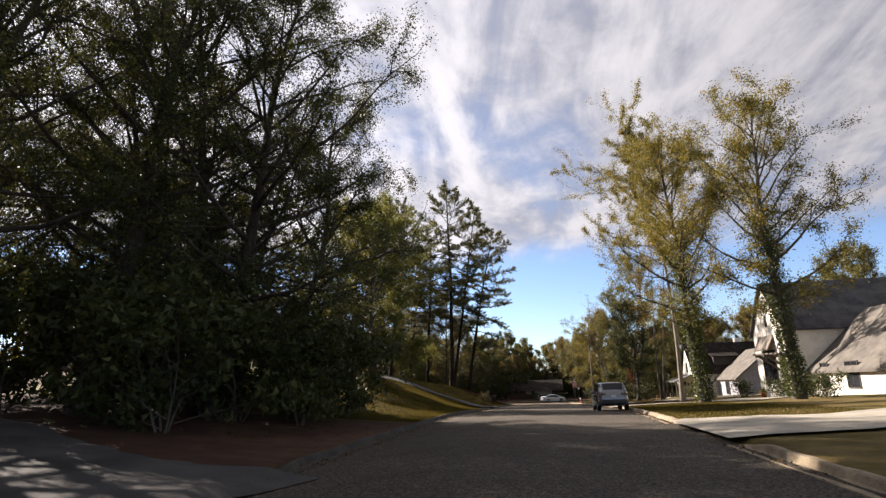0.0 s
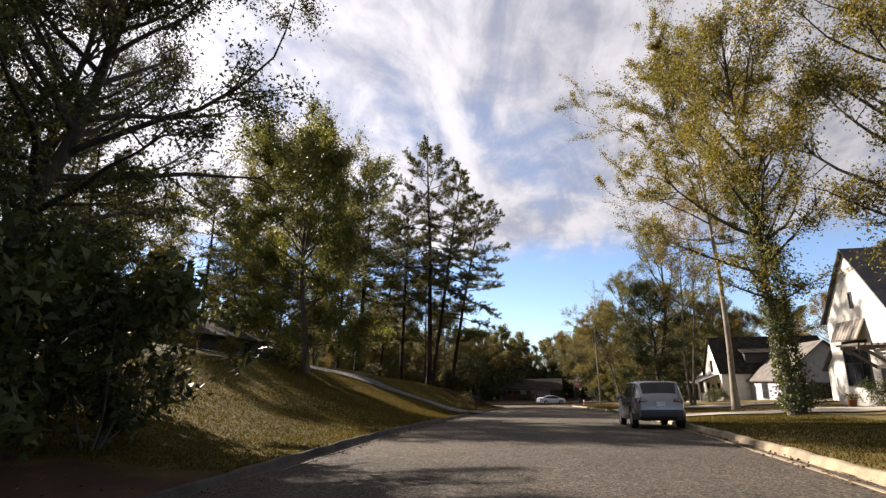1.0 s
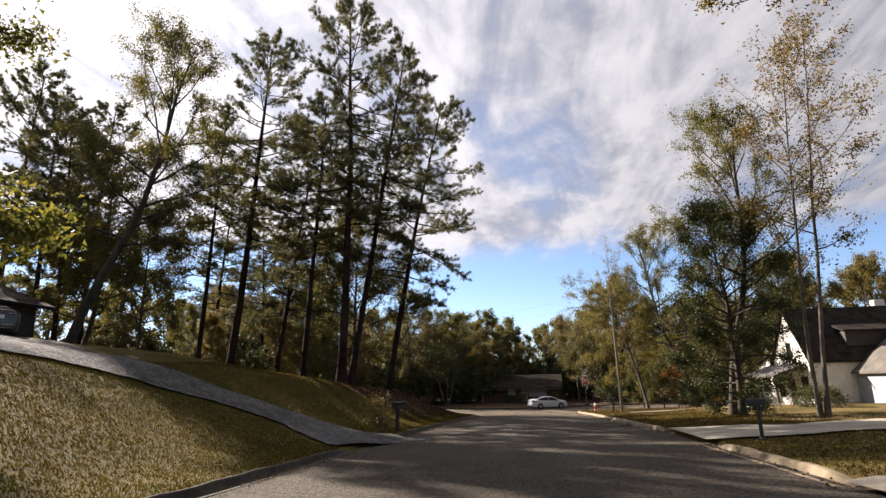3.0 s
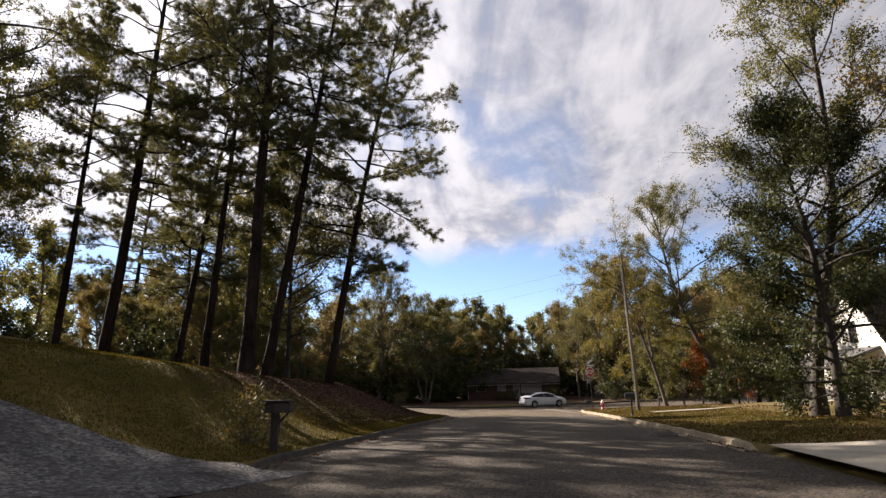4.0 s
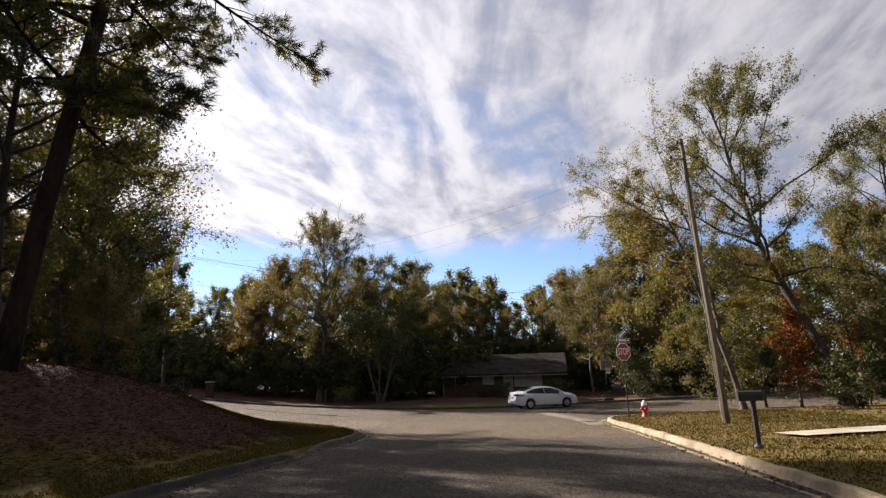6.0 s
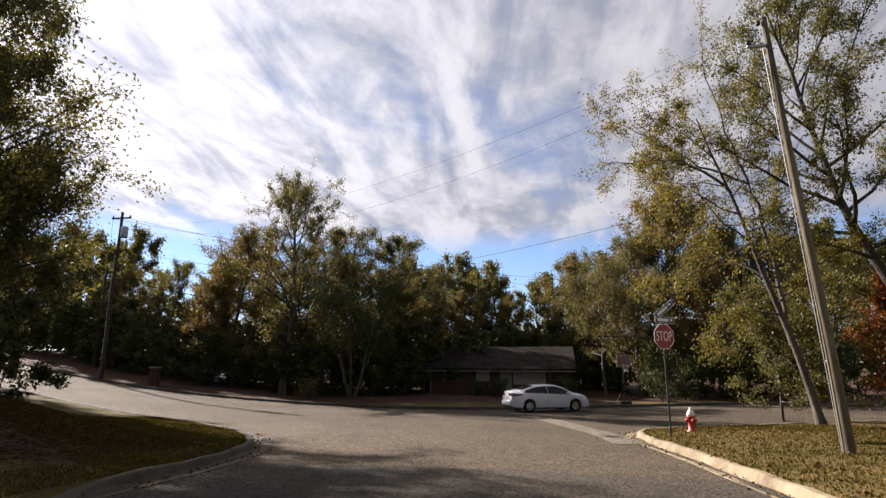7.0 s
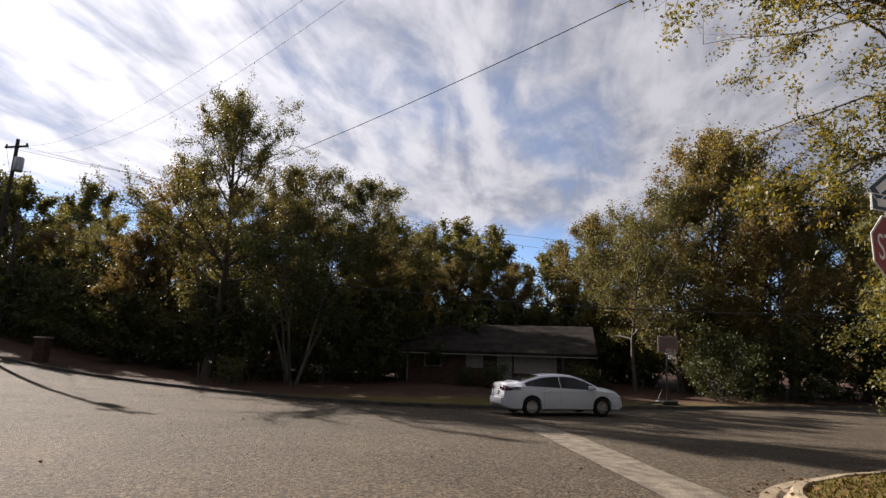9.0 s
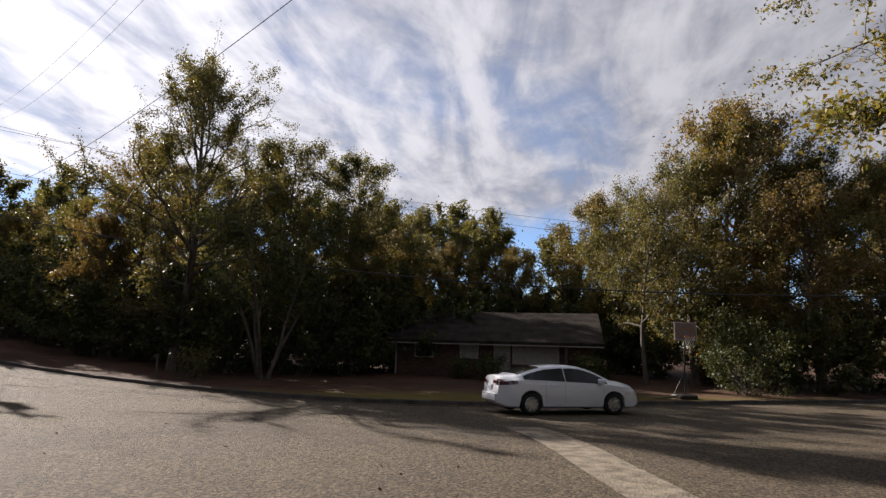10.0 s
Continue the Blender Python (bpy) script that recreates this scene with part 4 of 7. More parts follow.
def make_pine(seed, h, r, bare, spread, limbs, label, group="pines on the bank"):
    """A pine: a straight trunk, near-level limbs in tiers, side shoots lying flat to both sides, and tufts of needles."""
    rng = np.random.default_rng(seed)
    wood = Pile()
    trunk = branch_line(rng, (0, 0, -0.25), (0, 0, 1), h, 14, 0.012, 0.02)
    s = np.linspace(0, 1, len(trunk))
    rad = r * (1 - 0.84 * s ** 1.15)
    rad[0] *= 1.3
    wood.add(*tube_np(trunk, rad, 10))
    cs, ws = [], []

    def on_trunk(t):
        x = t * (len(trunk) - 1)
        i0 = min(int(x), len(trunk) - 2)
        return trunk[i0] + (trunk[i0 + 1] - trunk[i0]) * (x - i0)

    for k in range(7):        # dead stubs below the crown
        t = bare * rng.uniform(0.55, 1.0)
        stub = branch_line(rng, on_trunk(t), turned(rng.uniform(0, 6.28), rng.uniform(-0.2, 0.3)), rng.uniform(0.4, 1.8), 3, 0.15, -0.03)
        wood.add(*tube_np(stub, 0.025 * np.linspace(1, 0.3, 4), 4))
    for i in range(limbs):
        t = bare + (0.992 - bare) * (i + rng.uniform(0.0, 1.0)) / limbs
        q = (t - bare) / (1 - bare)
        L = spread * (0.42 + 0.72 * math.sin(math.pi * min(1, 0.2 + 0.74 * q))) * (1 - 0.38 * q ** 2) * rng.uniform(0.6, 1.15)
        if q < 0.12 and rng.uniform() < 0.4:
            L *= 0.6
        a = i * 2.399 + rng.uniform(-0.7, 0.7)
        e = -0.10 + 0.25 * q + 0.85 * max(0, q - 0.55) / 0.45 + rng.uniform(-0.14, 0.14)
        limb = branch_line(rng, on_trunk(t), turned(a, e), L, 6, 0.10, 0.02)
        lr = min(float(np.interp(t, s, rad)) * 0.5, 0.012 * L + 0.01)
        wood.add(*tube_np(limb, lr * np.linspace(1, 0.2, 7), 5))
        n = int(5 + L * 2.7)
        for j in range(n):
            u = 0.34 + 0.66 * (j + rng.uniform(0, 1)) / n
            y = u * 6
            j0 = min(int(y), 5)
            p = limb[j0] + (limb[j0 + 1] - limb[j0]) * (y - j0)
            ax = limb[j0 + 1] - limb[j0]
            ax = ax / np.linalg.norm(ax)
            side = np.array((-ax[1], ax[0], 0.0)) * (1 if j % 2 else -1)
            dw = ax * rng.uniform(0.5, 1.0) + side * rng.uniform(0.4, 1.0) + np.array((0, 0, rng.normal() * 0.16 + 0.05))
            dw /= np.linalg.norm(dw)
            tl = (0.28 + 0.34 * (1 - u)) * L ** 0.75 * rng.uniform(0.6, 1.2)
            tw = branch_line(rng, p, dw, tl, 3, 0.16, 0.06)
            wood.add(*tube_np(tw, max(0.007, lr * 0.3) * np.linspace(1, 0.3, 4), 3))
            for v in (0.35, 0.6, 0.8, 1.0):
                if v < 0.5 and rng.uniform() < 0.4:
                    continue
                k0 = min(int(v * 3), 2)
                cs.append(tw[k0] + (tw[k0 + 1] - tw[k0]) * (v * 3 - k0) + rng.normal(size=3) * 0.07)
                ws.append(dw + rng.normal(size=3) * 0.25)
        cs.append(limb[-1])
        ws.append(ax)
    root = thing("pine_tree", Matrix.Identity(4), label, "pine tree", group)
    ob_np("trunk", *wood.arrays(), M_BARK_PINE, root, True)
    ob_np("crown", *needle_tufts(rng, np.array(cs), np.array(ws), 30, 0.28, 0.0145), M_NEEDLE, root)
    return root


PINE_LABEL = "tall pine with a long bare trunk and dark needle tufts"
pine_a = make_pine(11, 28.0, 0.31, 0.38, 5.1, 52, "tallest pine on the bank with a high rounded needle crown")
pine_b = make_pine(12, 25.5, 0.25, 0.40, 4.5, 44, PINE_LABEL)
pine_c = make_pine(13, 23.5, 0.24, 0.26, 5.2, 52, "leaning pine with layered needle limbs down its trunk")
stand(pine_a, -13.1, 76.0, 20, (1.7, 0))
stand(pine_b, -13.3, 78.3, 80, (9.8, 0.5))
stand(pine_c, -11.8, 82.8, 0, (7.4, 0.5))
PINES = [(-17.1, 79.0, 0.88, 2), (-20.6, 81.8, 0.86, 4), (-22.4, 78.2, 0.95, 6), (-24.1, 77.0, 0.78, 3), (-27.5, 92.5, 0.8, 1),
         (-38.5, 82, 0.9, -2), (-29, 98, 0.75, 2), (-34.5, 95, 1.0, 1)]
for k, (mx, my, ms, mlean) in enumerate(PINES):
    again((pine_b, pine_c, pine_a)[k % 3], mx, my, 47 * k, (mlean, 1), ms, PINE_LABEL)

# dark thicket beside the first stretch of the street
thick_a = make_tree("oak_tree", 21, 18.0, 0.34, M_BARK_SHADED, M_LEAF_DARK, "large dark oak with dense small leaves in shade", "oak tree", bare=0.14, spread=6.2, limbs=44, subs=7, leaves=59500, size=0.0798,
                    cluster=0.281, el=(0.1, 1.0), wander=0.06, drape=0.1, group="trees of the dark thicket")
thick_b = make_tree("oak_tree", 22, 16.0, 0.26, M_BARK_SHADED, M_LEAF_DARK, "dark leaning oak with fine drooping twigs", "oak tree", bare=0.12, spread=5.2, limbs=40, subs=7, leaves=52500, size=0.0798,
                    cluster=0.281, el=(0.1, 1.0), wander=0.08, drape=0.12, twigs=1, group="trees of the dark thicket")
stand(thick_a, -11.6, 19.0, 30, (4, 0), 1.0)
stand(thick_b, -10.8, 24.0, 0, (10, 4), 0.95)
for k, (mx, my, ms) in enumerate([(-14.6, 16.6, 1.05), (-17, 22, 1.1), (-21, 17.5, 1.0), (-14.8, 5.6, 0.95), (-16.5, 29.0, 0.8), (-24, 25, 1.05), (-21, 29.5, 1.0), (-20, 7.5, 1.1), (-27, 12, 1.1), (-31, 24, 1.0), (-11.8, 2.0, 0.95), (-12.5, -5.0, 1.05), (-13.6, 21.0, 1.1), (-17.5, 12.6, 1.1)]):
    again((thick_a, thick_b)[k % 2], mx, my, 71 * k + 20, (2, 2), ms)
under_a = bush("thicket_shrub", 31, 3.4, 2.2, M_LEAF_DARK, "dense dark shrub under the thicket trees", 4200, 0.17)
stand(under_a, -9.3, 22.2)
for k, (mx, my, ms) in enumerate([(-10.4, 18.6, 1.15), (-10.2, 14.6, 1.1), (-12.2, 15.6, 1.2), (-13.0, 21.5, 1.25), (-11.2, 25.6, 0.9), (-15.8, 18.0, 1.3), (-15.0, 25.4, 1.1), (-18.5, 26.5, 1.1), (-17.4, 16.2, 1.3),
                                (-22, 21, 1.3), (-25, 11.4, 1.2), (-27, 20, 1.3), (-22, 28.2, 1.0), (-9.0, 25.0, 1.0), (-8.6, 19.5, 0.85), (-12.6, 28.4, 1.0), (-17.2, 30.5, 1.1)]):
    again(under_a, mx, my, 50 * k, scale=ms)

# broad oak on the lawn
oak = make_tree("oak_tree", 41, 13.6, 0.24, M_BARK, M_LEAF_LAWN, "broad lawn oak with olive and golden leaves", "oak tree", bare=0.13, spread=6.3, limbs=60, subs=8, leaves=145000, size=0.118, cluster=0.32, clump=1.4,
                el=(0.02, 1.15), wander=0.05, limb_r=0.0105, twigs=1, bend=0.17)
stand(oak, -14.7, 47.5)
oak_small = make_tree("oak_tree", 42, 12.0, 0.16, M_BARK_SHADED, M_LEAF_WOOD, "slim oak with thinning olive leaves", "oak tree", bare=0.22, spread=4.4, limbs=34, subs=6, leaves=29750, size=0.114, cluster=0.333,
                      el=(0.2, 1.0), wander=0.06)
stand(oak_small, -15.8, 86.0, 0, (1, 0), 1.16)
again(oak_small, -24.5, 71.5, 200, scale=0.8, label="slim oak among the pines with olive leaves")
again(oak_small, -40.5, 62, 140, scale=1.5, label="tall oak behind the low house")
again(oak_small, -30.6, 73.6, 80, scale=1.3, label="tall oak beside the low house")

for k, (mx, my, ms, mlean) in enumerate([(-41, 57, 0.95, 0), (-44, 63, 0.9, 0), (-46, 60, 0.9, 2), (-36.5, 75.5, 0.85, 0), (-33, 74.0, 0.8, 1), (-42, 77, 0.95, 0), (-50, 64, 1.0, 0)]):
    again((pine_b, pine_c, pine_a)[k % 3], mx, my, 61 * k, (mlean, 0), ms)

# tall open tree over the street, on the side of the white houses
shade = make_tree("sweetgum_tree", 51, 24.0, 0.21, M_BARK_TAN, M_LEAF_TAWNY, "tall pale-trunked tree with thin golden and green leaves", "sweetgum tree", bare=0.45, spread=7.2, limbs=38, subs=9, leaves=100000,
                  size=0.1, cluster=0.192, clump=0.7, el=(0.25, 1.2), wander=0.02, bias=(-0.45, 0.0), lift=0.04, twigs=2)
stand(shade, 11.2, 54.0, 0, (0.5, 0))
ivy_tree = make_tree("ivy_clad_tree", 52, 18.5, 0.30, M_BARK, M_LEAF_TAWNY, "tall thin-leaved tree with its trunk wrapped in ivy", "tree", bare=0.27, spread=5.2, limbs=40, subs=7, leaves=42000, size=0.0988, cluster=0.296, twigs=2,
                     el=(0.3, 1.1), wander=0.05)


def add_ivy(root, seed, h, r, n=11000):
    rng = np.random.default_rng(seed)
    z = rng.uniform(0.2, h, n)
    a = rng.uniform(0, 2 * np.pi, n)
    rr = r * (1.0 - 0.4 * z / h) + np.abs(rng.normal(size=n)) * np.interp(z, [0, 3.5, 6, 10, 12], [0.10, 0.12, 0.32, 0.36, 0.2]) * (1 + 0.5 * np.sin(z * 1.3))
    v, f = leaf_quads(rng, np.stack([np.cos(a) * rr, np.sin(a) * rr, z], 1), 0.08, 0.1)
    ob_np("ivy", v, f, M_IVY, root, label="dark green ivy on the trunk")


add_ivy(ivy_tree, 5, 11.5, 0.42)
stand(ivy_tree, 10.2, 42.3, 0, (-3, 0))
again(ivy_tree, 13.9, 36.8, 130, (-3, 0))
thin = make_tree("young_tree", 53, 17.0, 0.13, M_BARK, M_LEAF_BROWN, "slender nearly bare tree with sparse brown leaves", "tree", bare=0.38, spread=3.6, limbs=30, subs=6, leaves=9100, size=0.0988, cluster=0.259,
                 el=(0.5, 1.2), wander=0.03, stems=2, twigs=2, splay=(1.49, 1.54))
stand(thin, 12.4, 70.3, 0, (0, 0), 1.22)
magnolia = make_tree("magnolia_tree", 54, 14.0, 0.24, M_BARK_SHADED, M_LEAF_DARK, "dense dark evergreen tree beside the cottage", "evergreen tree", bare=0.05, spread=4.4, limbs=54, subs=7, leaves=62000, size=0.114, cluster=0.37,
                     el=(0.0, 0.9), wander=0.04)
stand(magnolia, 10.6, 75.6, 0, (0, 0), 0.86)
sparse = make_tree("hickory_tree", 55, 17.5, 0.26, M_BARK_SHADED, M_LEAF_WOOD, "tall thin-crowned tree with small olive leaves", "tree", bare=0.35, spread=5.2, limbs=26, subs=9, leaves=38500, size=0.0874, cluster=0.222, leaf_from=0.45,
                   el=(0.3, 1.1), wander=0.05, twigs=2)
stand(sparse, 10.9, 78.2, 0, (-2, 0), 1.05)
again(sparse, 24.0, 108.0, 30, scale=0.9)
again(sparse, -26.6, 68.4, 60, (7, 0), 1.15, "forked leaning tree with thin brown-green leaves")
again(sparse, -26.0, 33.5, 20, scale=0.82)
again(sparse, -32.5, 31.0, 120, scale=0.95)
again(oak_small, -23.6, 98.8, 250, scale=1.5, label="tall leafy oak standing at the bend of the cross street")
again(oak_small, -25.8, 100.8, 30, scale=1.2, label="tall leafy oak standing at the bend of the cross street")

# oak with arching limbs at the corner
corner = make_tree("corner_oak", 58, 16.0, 0.17, M_BARK, M_LEAF_TAWNY, "crooked oak leaning over the corner with arching boughs", "oak tree", bare=0.40, spread=4.6, limb_r=0.0125, limbs=16, subs=8, leaves=38000, size=0.085, cluster=0.192, clump=0.5,
                   el=(0.1, 0.9), bias=(-0.35, -0.1), drape=0.12, lift=-0.02, twigs=3, bend=0.2, leaf_from=0.25,
                   course=[(0.1, 0, -0.3), (-0.5, 0, 3.0), (-1.3, 0, 5.5), (-1.7, 0.1, 7.3), (-2.2, 0.1, 9.5), (-2.9, 0, 11.0), (-3.4, -0.2, 12.8)],
                   boughs=[(0.10, [(-0.6, 0.1, 3.0), (-0.8, 0.3, 6.5), (-1.2, 0.4, 9.5), (-1.8, 0.3, 11.3), (-2.5, 0.2, 13.6), (-2.8, 0.1, 15.4)]),
                           (0.07, [(-2.2, 0.1, 9.4), (-3.4, 0, 10.7), (-5.2, -0.1, 11.1), (-7.3, -0.4, 10.9)]),
                           (0.06, [(-1.4, 0.4, 9.9), (-3.3, 0.6, 10.9), (-5.0, 0.3, 12.1), (-7.2, 0.2, 13.4)]),
                           (0.06, [(-1.7, 0, 7.2), (-2.6, -0.3, 6.7), (-3.8, -0.5, 6.1), (-5.8, -0.9, 5.1)]),
                           (0.05, [(-1.0, 0.1, 4.6), (0.6, 0.4, 6.2), (1.9, 0.5, 7.0), (3.0, 0.6, 7.2)]),
                           (0.045, [(-0.9, 0, 4.2), (-2.3, -0.6, 4.5), (-3.6, -1.0, 3.8), (-4.2, -1.2, 2.9)])])
stand(corner, 10.3, 104.5)
again(sparse, 15.2, 104.2, 200, (-3.5, 0), 1.12)
again(sparse, 19.9, 108.4, 90, scale=0.95)
low_oak = make_tree("young_oak", 59, 7.2, 0.09, M_BARK, M_LEAF_WOOD, "young oak with olive-green leaves under taller trees", "oak tree", bare=0.14, spread=2.9, limbs=26, subs=6, leaves=17000, size=0.10, cluster=0.26,
                    el=(0.1, 0.9), drape=0.08, twigs=1, group="young oaks at the corner")
stand(low_oak, 12.6, 107.8)
again(low_oak, 10.6, 108.9, 120, (0, 0), 0.85)
again(low_oak, 16.8, 106.6, 240, (0, 0), 1.0)

# wooded lots beyond the cross street
wood_a = make_tree("woodland_tree", 61, 15.5, 0.26, M_BARK, M_LEAF_WOOD, "dark woodland tree with an uneven green crown", "tree", bare=0.10, spread=4.8, limbs=40, subs=7, leaves=40250, size=0.133, cluster=0.311,
                   el=(0.1, 1.0), wander=0.05, group="trees of the wooded lot")
wood_b = make_tree("woodland_tree", 62, 14.0, 0.22, M_BARK, M_LEAF_MIX, "woodland tree with mixed green and russet leaves", "tree", bare=0.08, spread=4.4, limbs=38, subs=7, leaves=36750, size=0.129, cluster=0.311,
                   el=(0.1, 1.0), wander=0.05, group="trees of the wooded lot")
wood_c = make_tree("woodland_tree", 63, 15.0, 0.24, M_BARK, M_LEAF_OLIVE, "woodland tree with an olive-green crown", "tree", bare=0.12, spread=4.6, limbs=40, subs=7, leaves=36750, size=0.129, cluster=0.311,
                   el=(0.15, 1.05), wander=0.05, group="trees of the wooded lot")
wood_d = make_tree("woodland_tree", 64, 13.0, 0.2, M_BARK, M_LEAF_BROWN, "woodland tree with russet brown leaves", "tree", bare=0.12, spread=4.0, limbs=36, subs=6, leaves=26250, size=0.129, cluster=0.311,
                   el=(0.2, 1.05), wander=0.06, group="trees of the wooded lot")
wood_e = make_tree("woodland_tree", 69, 16.2, 0.28, M_BARK, M_LEAF_OLIVE, "tall broad tree with an open sunlit olive crown", "tree", bare=0.14, spread=6.0, limbs=48, subs=8, leaves=56000, size=0.105,
                   cluster=0.222, clump=0.8, el=(0.2, 1.15), wander=0.05, twigs=1, group="trees of the wooded lot")
stand(wood_e, -19.6, 120.2, 150, (2, 0), 0.98)
stand(wood_c, -26.5, 131.0, 0, (0, 0), 0.75)
stand(wood_a, -17.8, 126.0, 40, (0, 0), 0.86)
stand(wood_b, -28.0, 126.5, 60, (0, 0), 0.95)
stand(wood_d, -13.0, 131, 10, (0, 0), 0.8)
LOT_LEFT = [("d", -28, 124, 0.65), ("b", -31, 127, 0.78), ("a", -36, 128, 0.68), ("b", -42, 131, 0.7), ("a", -18.5, 134.5, 0.75), ("a", -48, 132, 0.85),
            ("d", -54, 136, 0.9), ("a", -22, 129, 0.85), ("b", -30, 137, 0.95), ("d", -16.8, 126, 0.85), ("b", -18, 141, 0.76), ("a", -58, 134, 0.8),
            ("b", -64, 139, 0.9), ("c", -72, 142, 1.0), ("a", -66, 118, 1.0), ("b", -98, 127, 1.2), ("a", -97, 135, 1.2), ("b", -90, 142, 1.1),
            ("d", -56, 117, 0.9)] + [("a", -76 + 5.5 * k, 147 + 4 * (k % 3), 0.72 + 0.07 * (k * 5 % 4)) for k in range(11)]
LOT_BEHIND = [("c", -13.2, 134, 0.74), ("a", -10.0, 151, 1.02), ("a", -6.0, 147, 0.88), ("c", -8.5, 144, 0.8), ("a", -14.5, 150, 0.78), ("a", -14.2, 128.5, 0.66),
              ("b", -10.5, 138.5, 0.68), ("a", -7.0, 140.5, 0.72), ("b", -2.0, 138.5, 0.66), ("a", 3.5, 139.0, 0.66), ("a", -14.4, 127.2, 0.84),
              ("c", -1.5, 152, 0.78), ("d", 2.5, 156, 0.85), ("a", -11.5, 143, 0.82), ("c", -16.0, 146, 0.95), ("b", 0.5, 148, 0.8), ("c", 5.6, 146, 0.8), ("b", 5.0, 139.5, 0.95)]
LOT_RIGHT = [("c", 7.6, 129.8, 0.95), ("b", 8.6, 132.6, 1.25), ("d", 10.6, 136.4, 1.45), ("c", 14.4, 139, 1.02), ("b", 17.2, 142, 1.05), ("d", 13.5, 128.5, 0.85), ("b", 18.5, 131.0, 1.0),
             ("d", 22, 137, 1.1), ("a", 16.0, 134.5, 0.9), ("b", 24.5, 141.5, 1.0), ("a", 30, 146, 1.1), ("c", 27, 152, 1.1), ("b", 36, 151, 1.1),
             ("a", 43, 156, 1.1), ("c", 8, 148, 0.95), ("b", 20.5, 107.8, 0.85), ("c", 18.2, 105.9, 0.7), ("a", 23, 103.5, 0.9),
             ("d", 28, 106.5, 0.95), ("b", 33, 104, 1.05), ("c", 30, 116, 0.95), ("b", 38, 114, 1.0)]
BACK_YARDS = [("c", 34, 66, 1.05), ("b", 38, 84, 1.05), ("d", 36, 97, 1.0)]
BANK_WOODS = [("a", -20.5, 94, 0.5), ("b", -24, 90, 0.5), ("a", -26, 98, 0.48), ("c", -30, 92, 0.5), ("a", -33, 99, 0.5), ("b", -22.5, 96.0, 0.5),
              ("d", -17.6, 92.6, 0.42), ("a", -20.5, 86.5, 0.36), ("b", -26, 82, 0.4), ("a", -30, 86, 0.45), ("c", -31, 77, 0.34), ("a", -28.6, 103.0, 0.78),
              ("b", -32.5, 105.5, 0.85), ("a", -46, 112, 0.9), ("b", -40, 108, 0.95), ("d", -33, 104, 0.8), ("c", -49, 100, 0.95), ("b", -48, 88, 1.0),
              ("a", -47, 74, 1.05)]
wood_f = make_tree("woodland_tree", 70, 15.0, 0.24, M_BARK, M_LEAF_WOOD, "distant woodland tree with a dull green crown", "tree", bare=0.10, spread=4.6, limbs=26, subs=5, leaves=13125, size=0.251, cluster=0.37,
                   el=(0.15, 1.05), wander=0.05, group="trees of the wooded lot")
stand(wood_f, -52, 142, 0, (0, 0), 1.0)
kinds = {"f": wood_f, "a": wood_a, "b": wood_b, "c": wood_c, "d": wood_d}
for k, (kd, mx, my, ms) in enumerate(LOT_LEFT + LOT_BEHIND + LOT_RIGHT + BACK_YARDS + BANK_WOODS):
    kd = "f" if my > 143 or abs(mx + 3) > 39 else kd
    again(kinds[kd], mx, my, 83 * k, (0, 0), ms)
gold = make_tree("young_maple", 65, 9.0, 0.13, M_BARK, M_LEAF_GOLD, "young maple with orange-gold leaves among dark trees", "maple tree", bare=0.2, spread=2.6, limbs=26, subs=5, leaves=11375, size=0.152, cluster=0.296, el=(0.3, 1.1))
stand(gold, -9.9, 131.5, 0, (0, 0), 0.85)
again(gold, -12.8, 140, 80, scale=1.15)
red = make_tree("red_maple", 66, 6.5, 0.09, M_BARK, M_LEAF_RED, "small maple with orange-red autumn leaves", "maple tree", bare=0.15, spread=1.6, limbs=22, subs=5, leaves=6300, size=0.122, cluster=0.259, el=(0.4, 1.1))
stand(red, 13.7, 106.0, 0, (0, 0), 0.9)
again(red, 18.0, 107.9, 50, scale=0.7)
again(red, 18.4, 104.6, 120, scale=0.5)
myrtle = make_tree("crape_myrtle", 67, 10.4, 0.14, M_BARK, M_LEAF_OLIVE, "tan-stemmed crape myrtle with fading leaves by the brick house", "crape myrtle", bare=0.30, spread=4.6, limbs=32, subs=8, leaves=24000, size=0.09, cluster=0.26, clump=0.6,
                   el=(0.2, 1.1), wander=0.07, twigs=3)
stand(myrtle, 4.6, 127.9)
multi = make_tree("multi_stem_tree", 68, 8.0, 0.2, M_BARK, M_LEAF_DARK, "grey multi-stemmed crape myrtle in deep shade", "crape myrtle", bare=0.35, spread=3.2, limbs=32, subs=5, leaves=10500, size=0.137, cluster=0.333,
                  el=(0.5, 1.1), stems=5)
stand(multi, -13.6, 118.6)
stand(bush("garden_shrub", 76, 3.0, 2.2, M_LEAF_DARK, "broad dull green shrub beside the basketball hoop", 9000, 0.10), 8.2, 123.4)
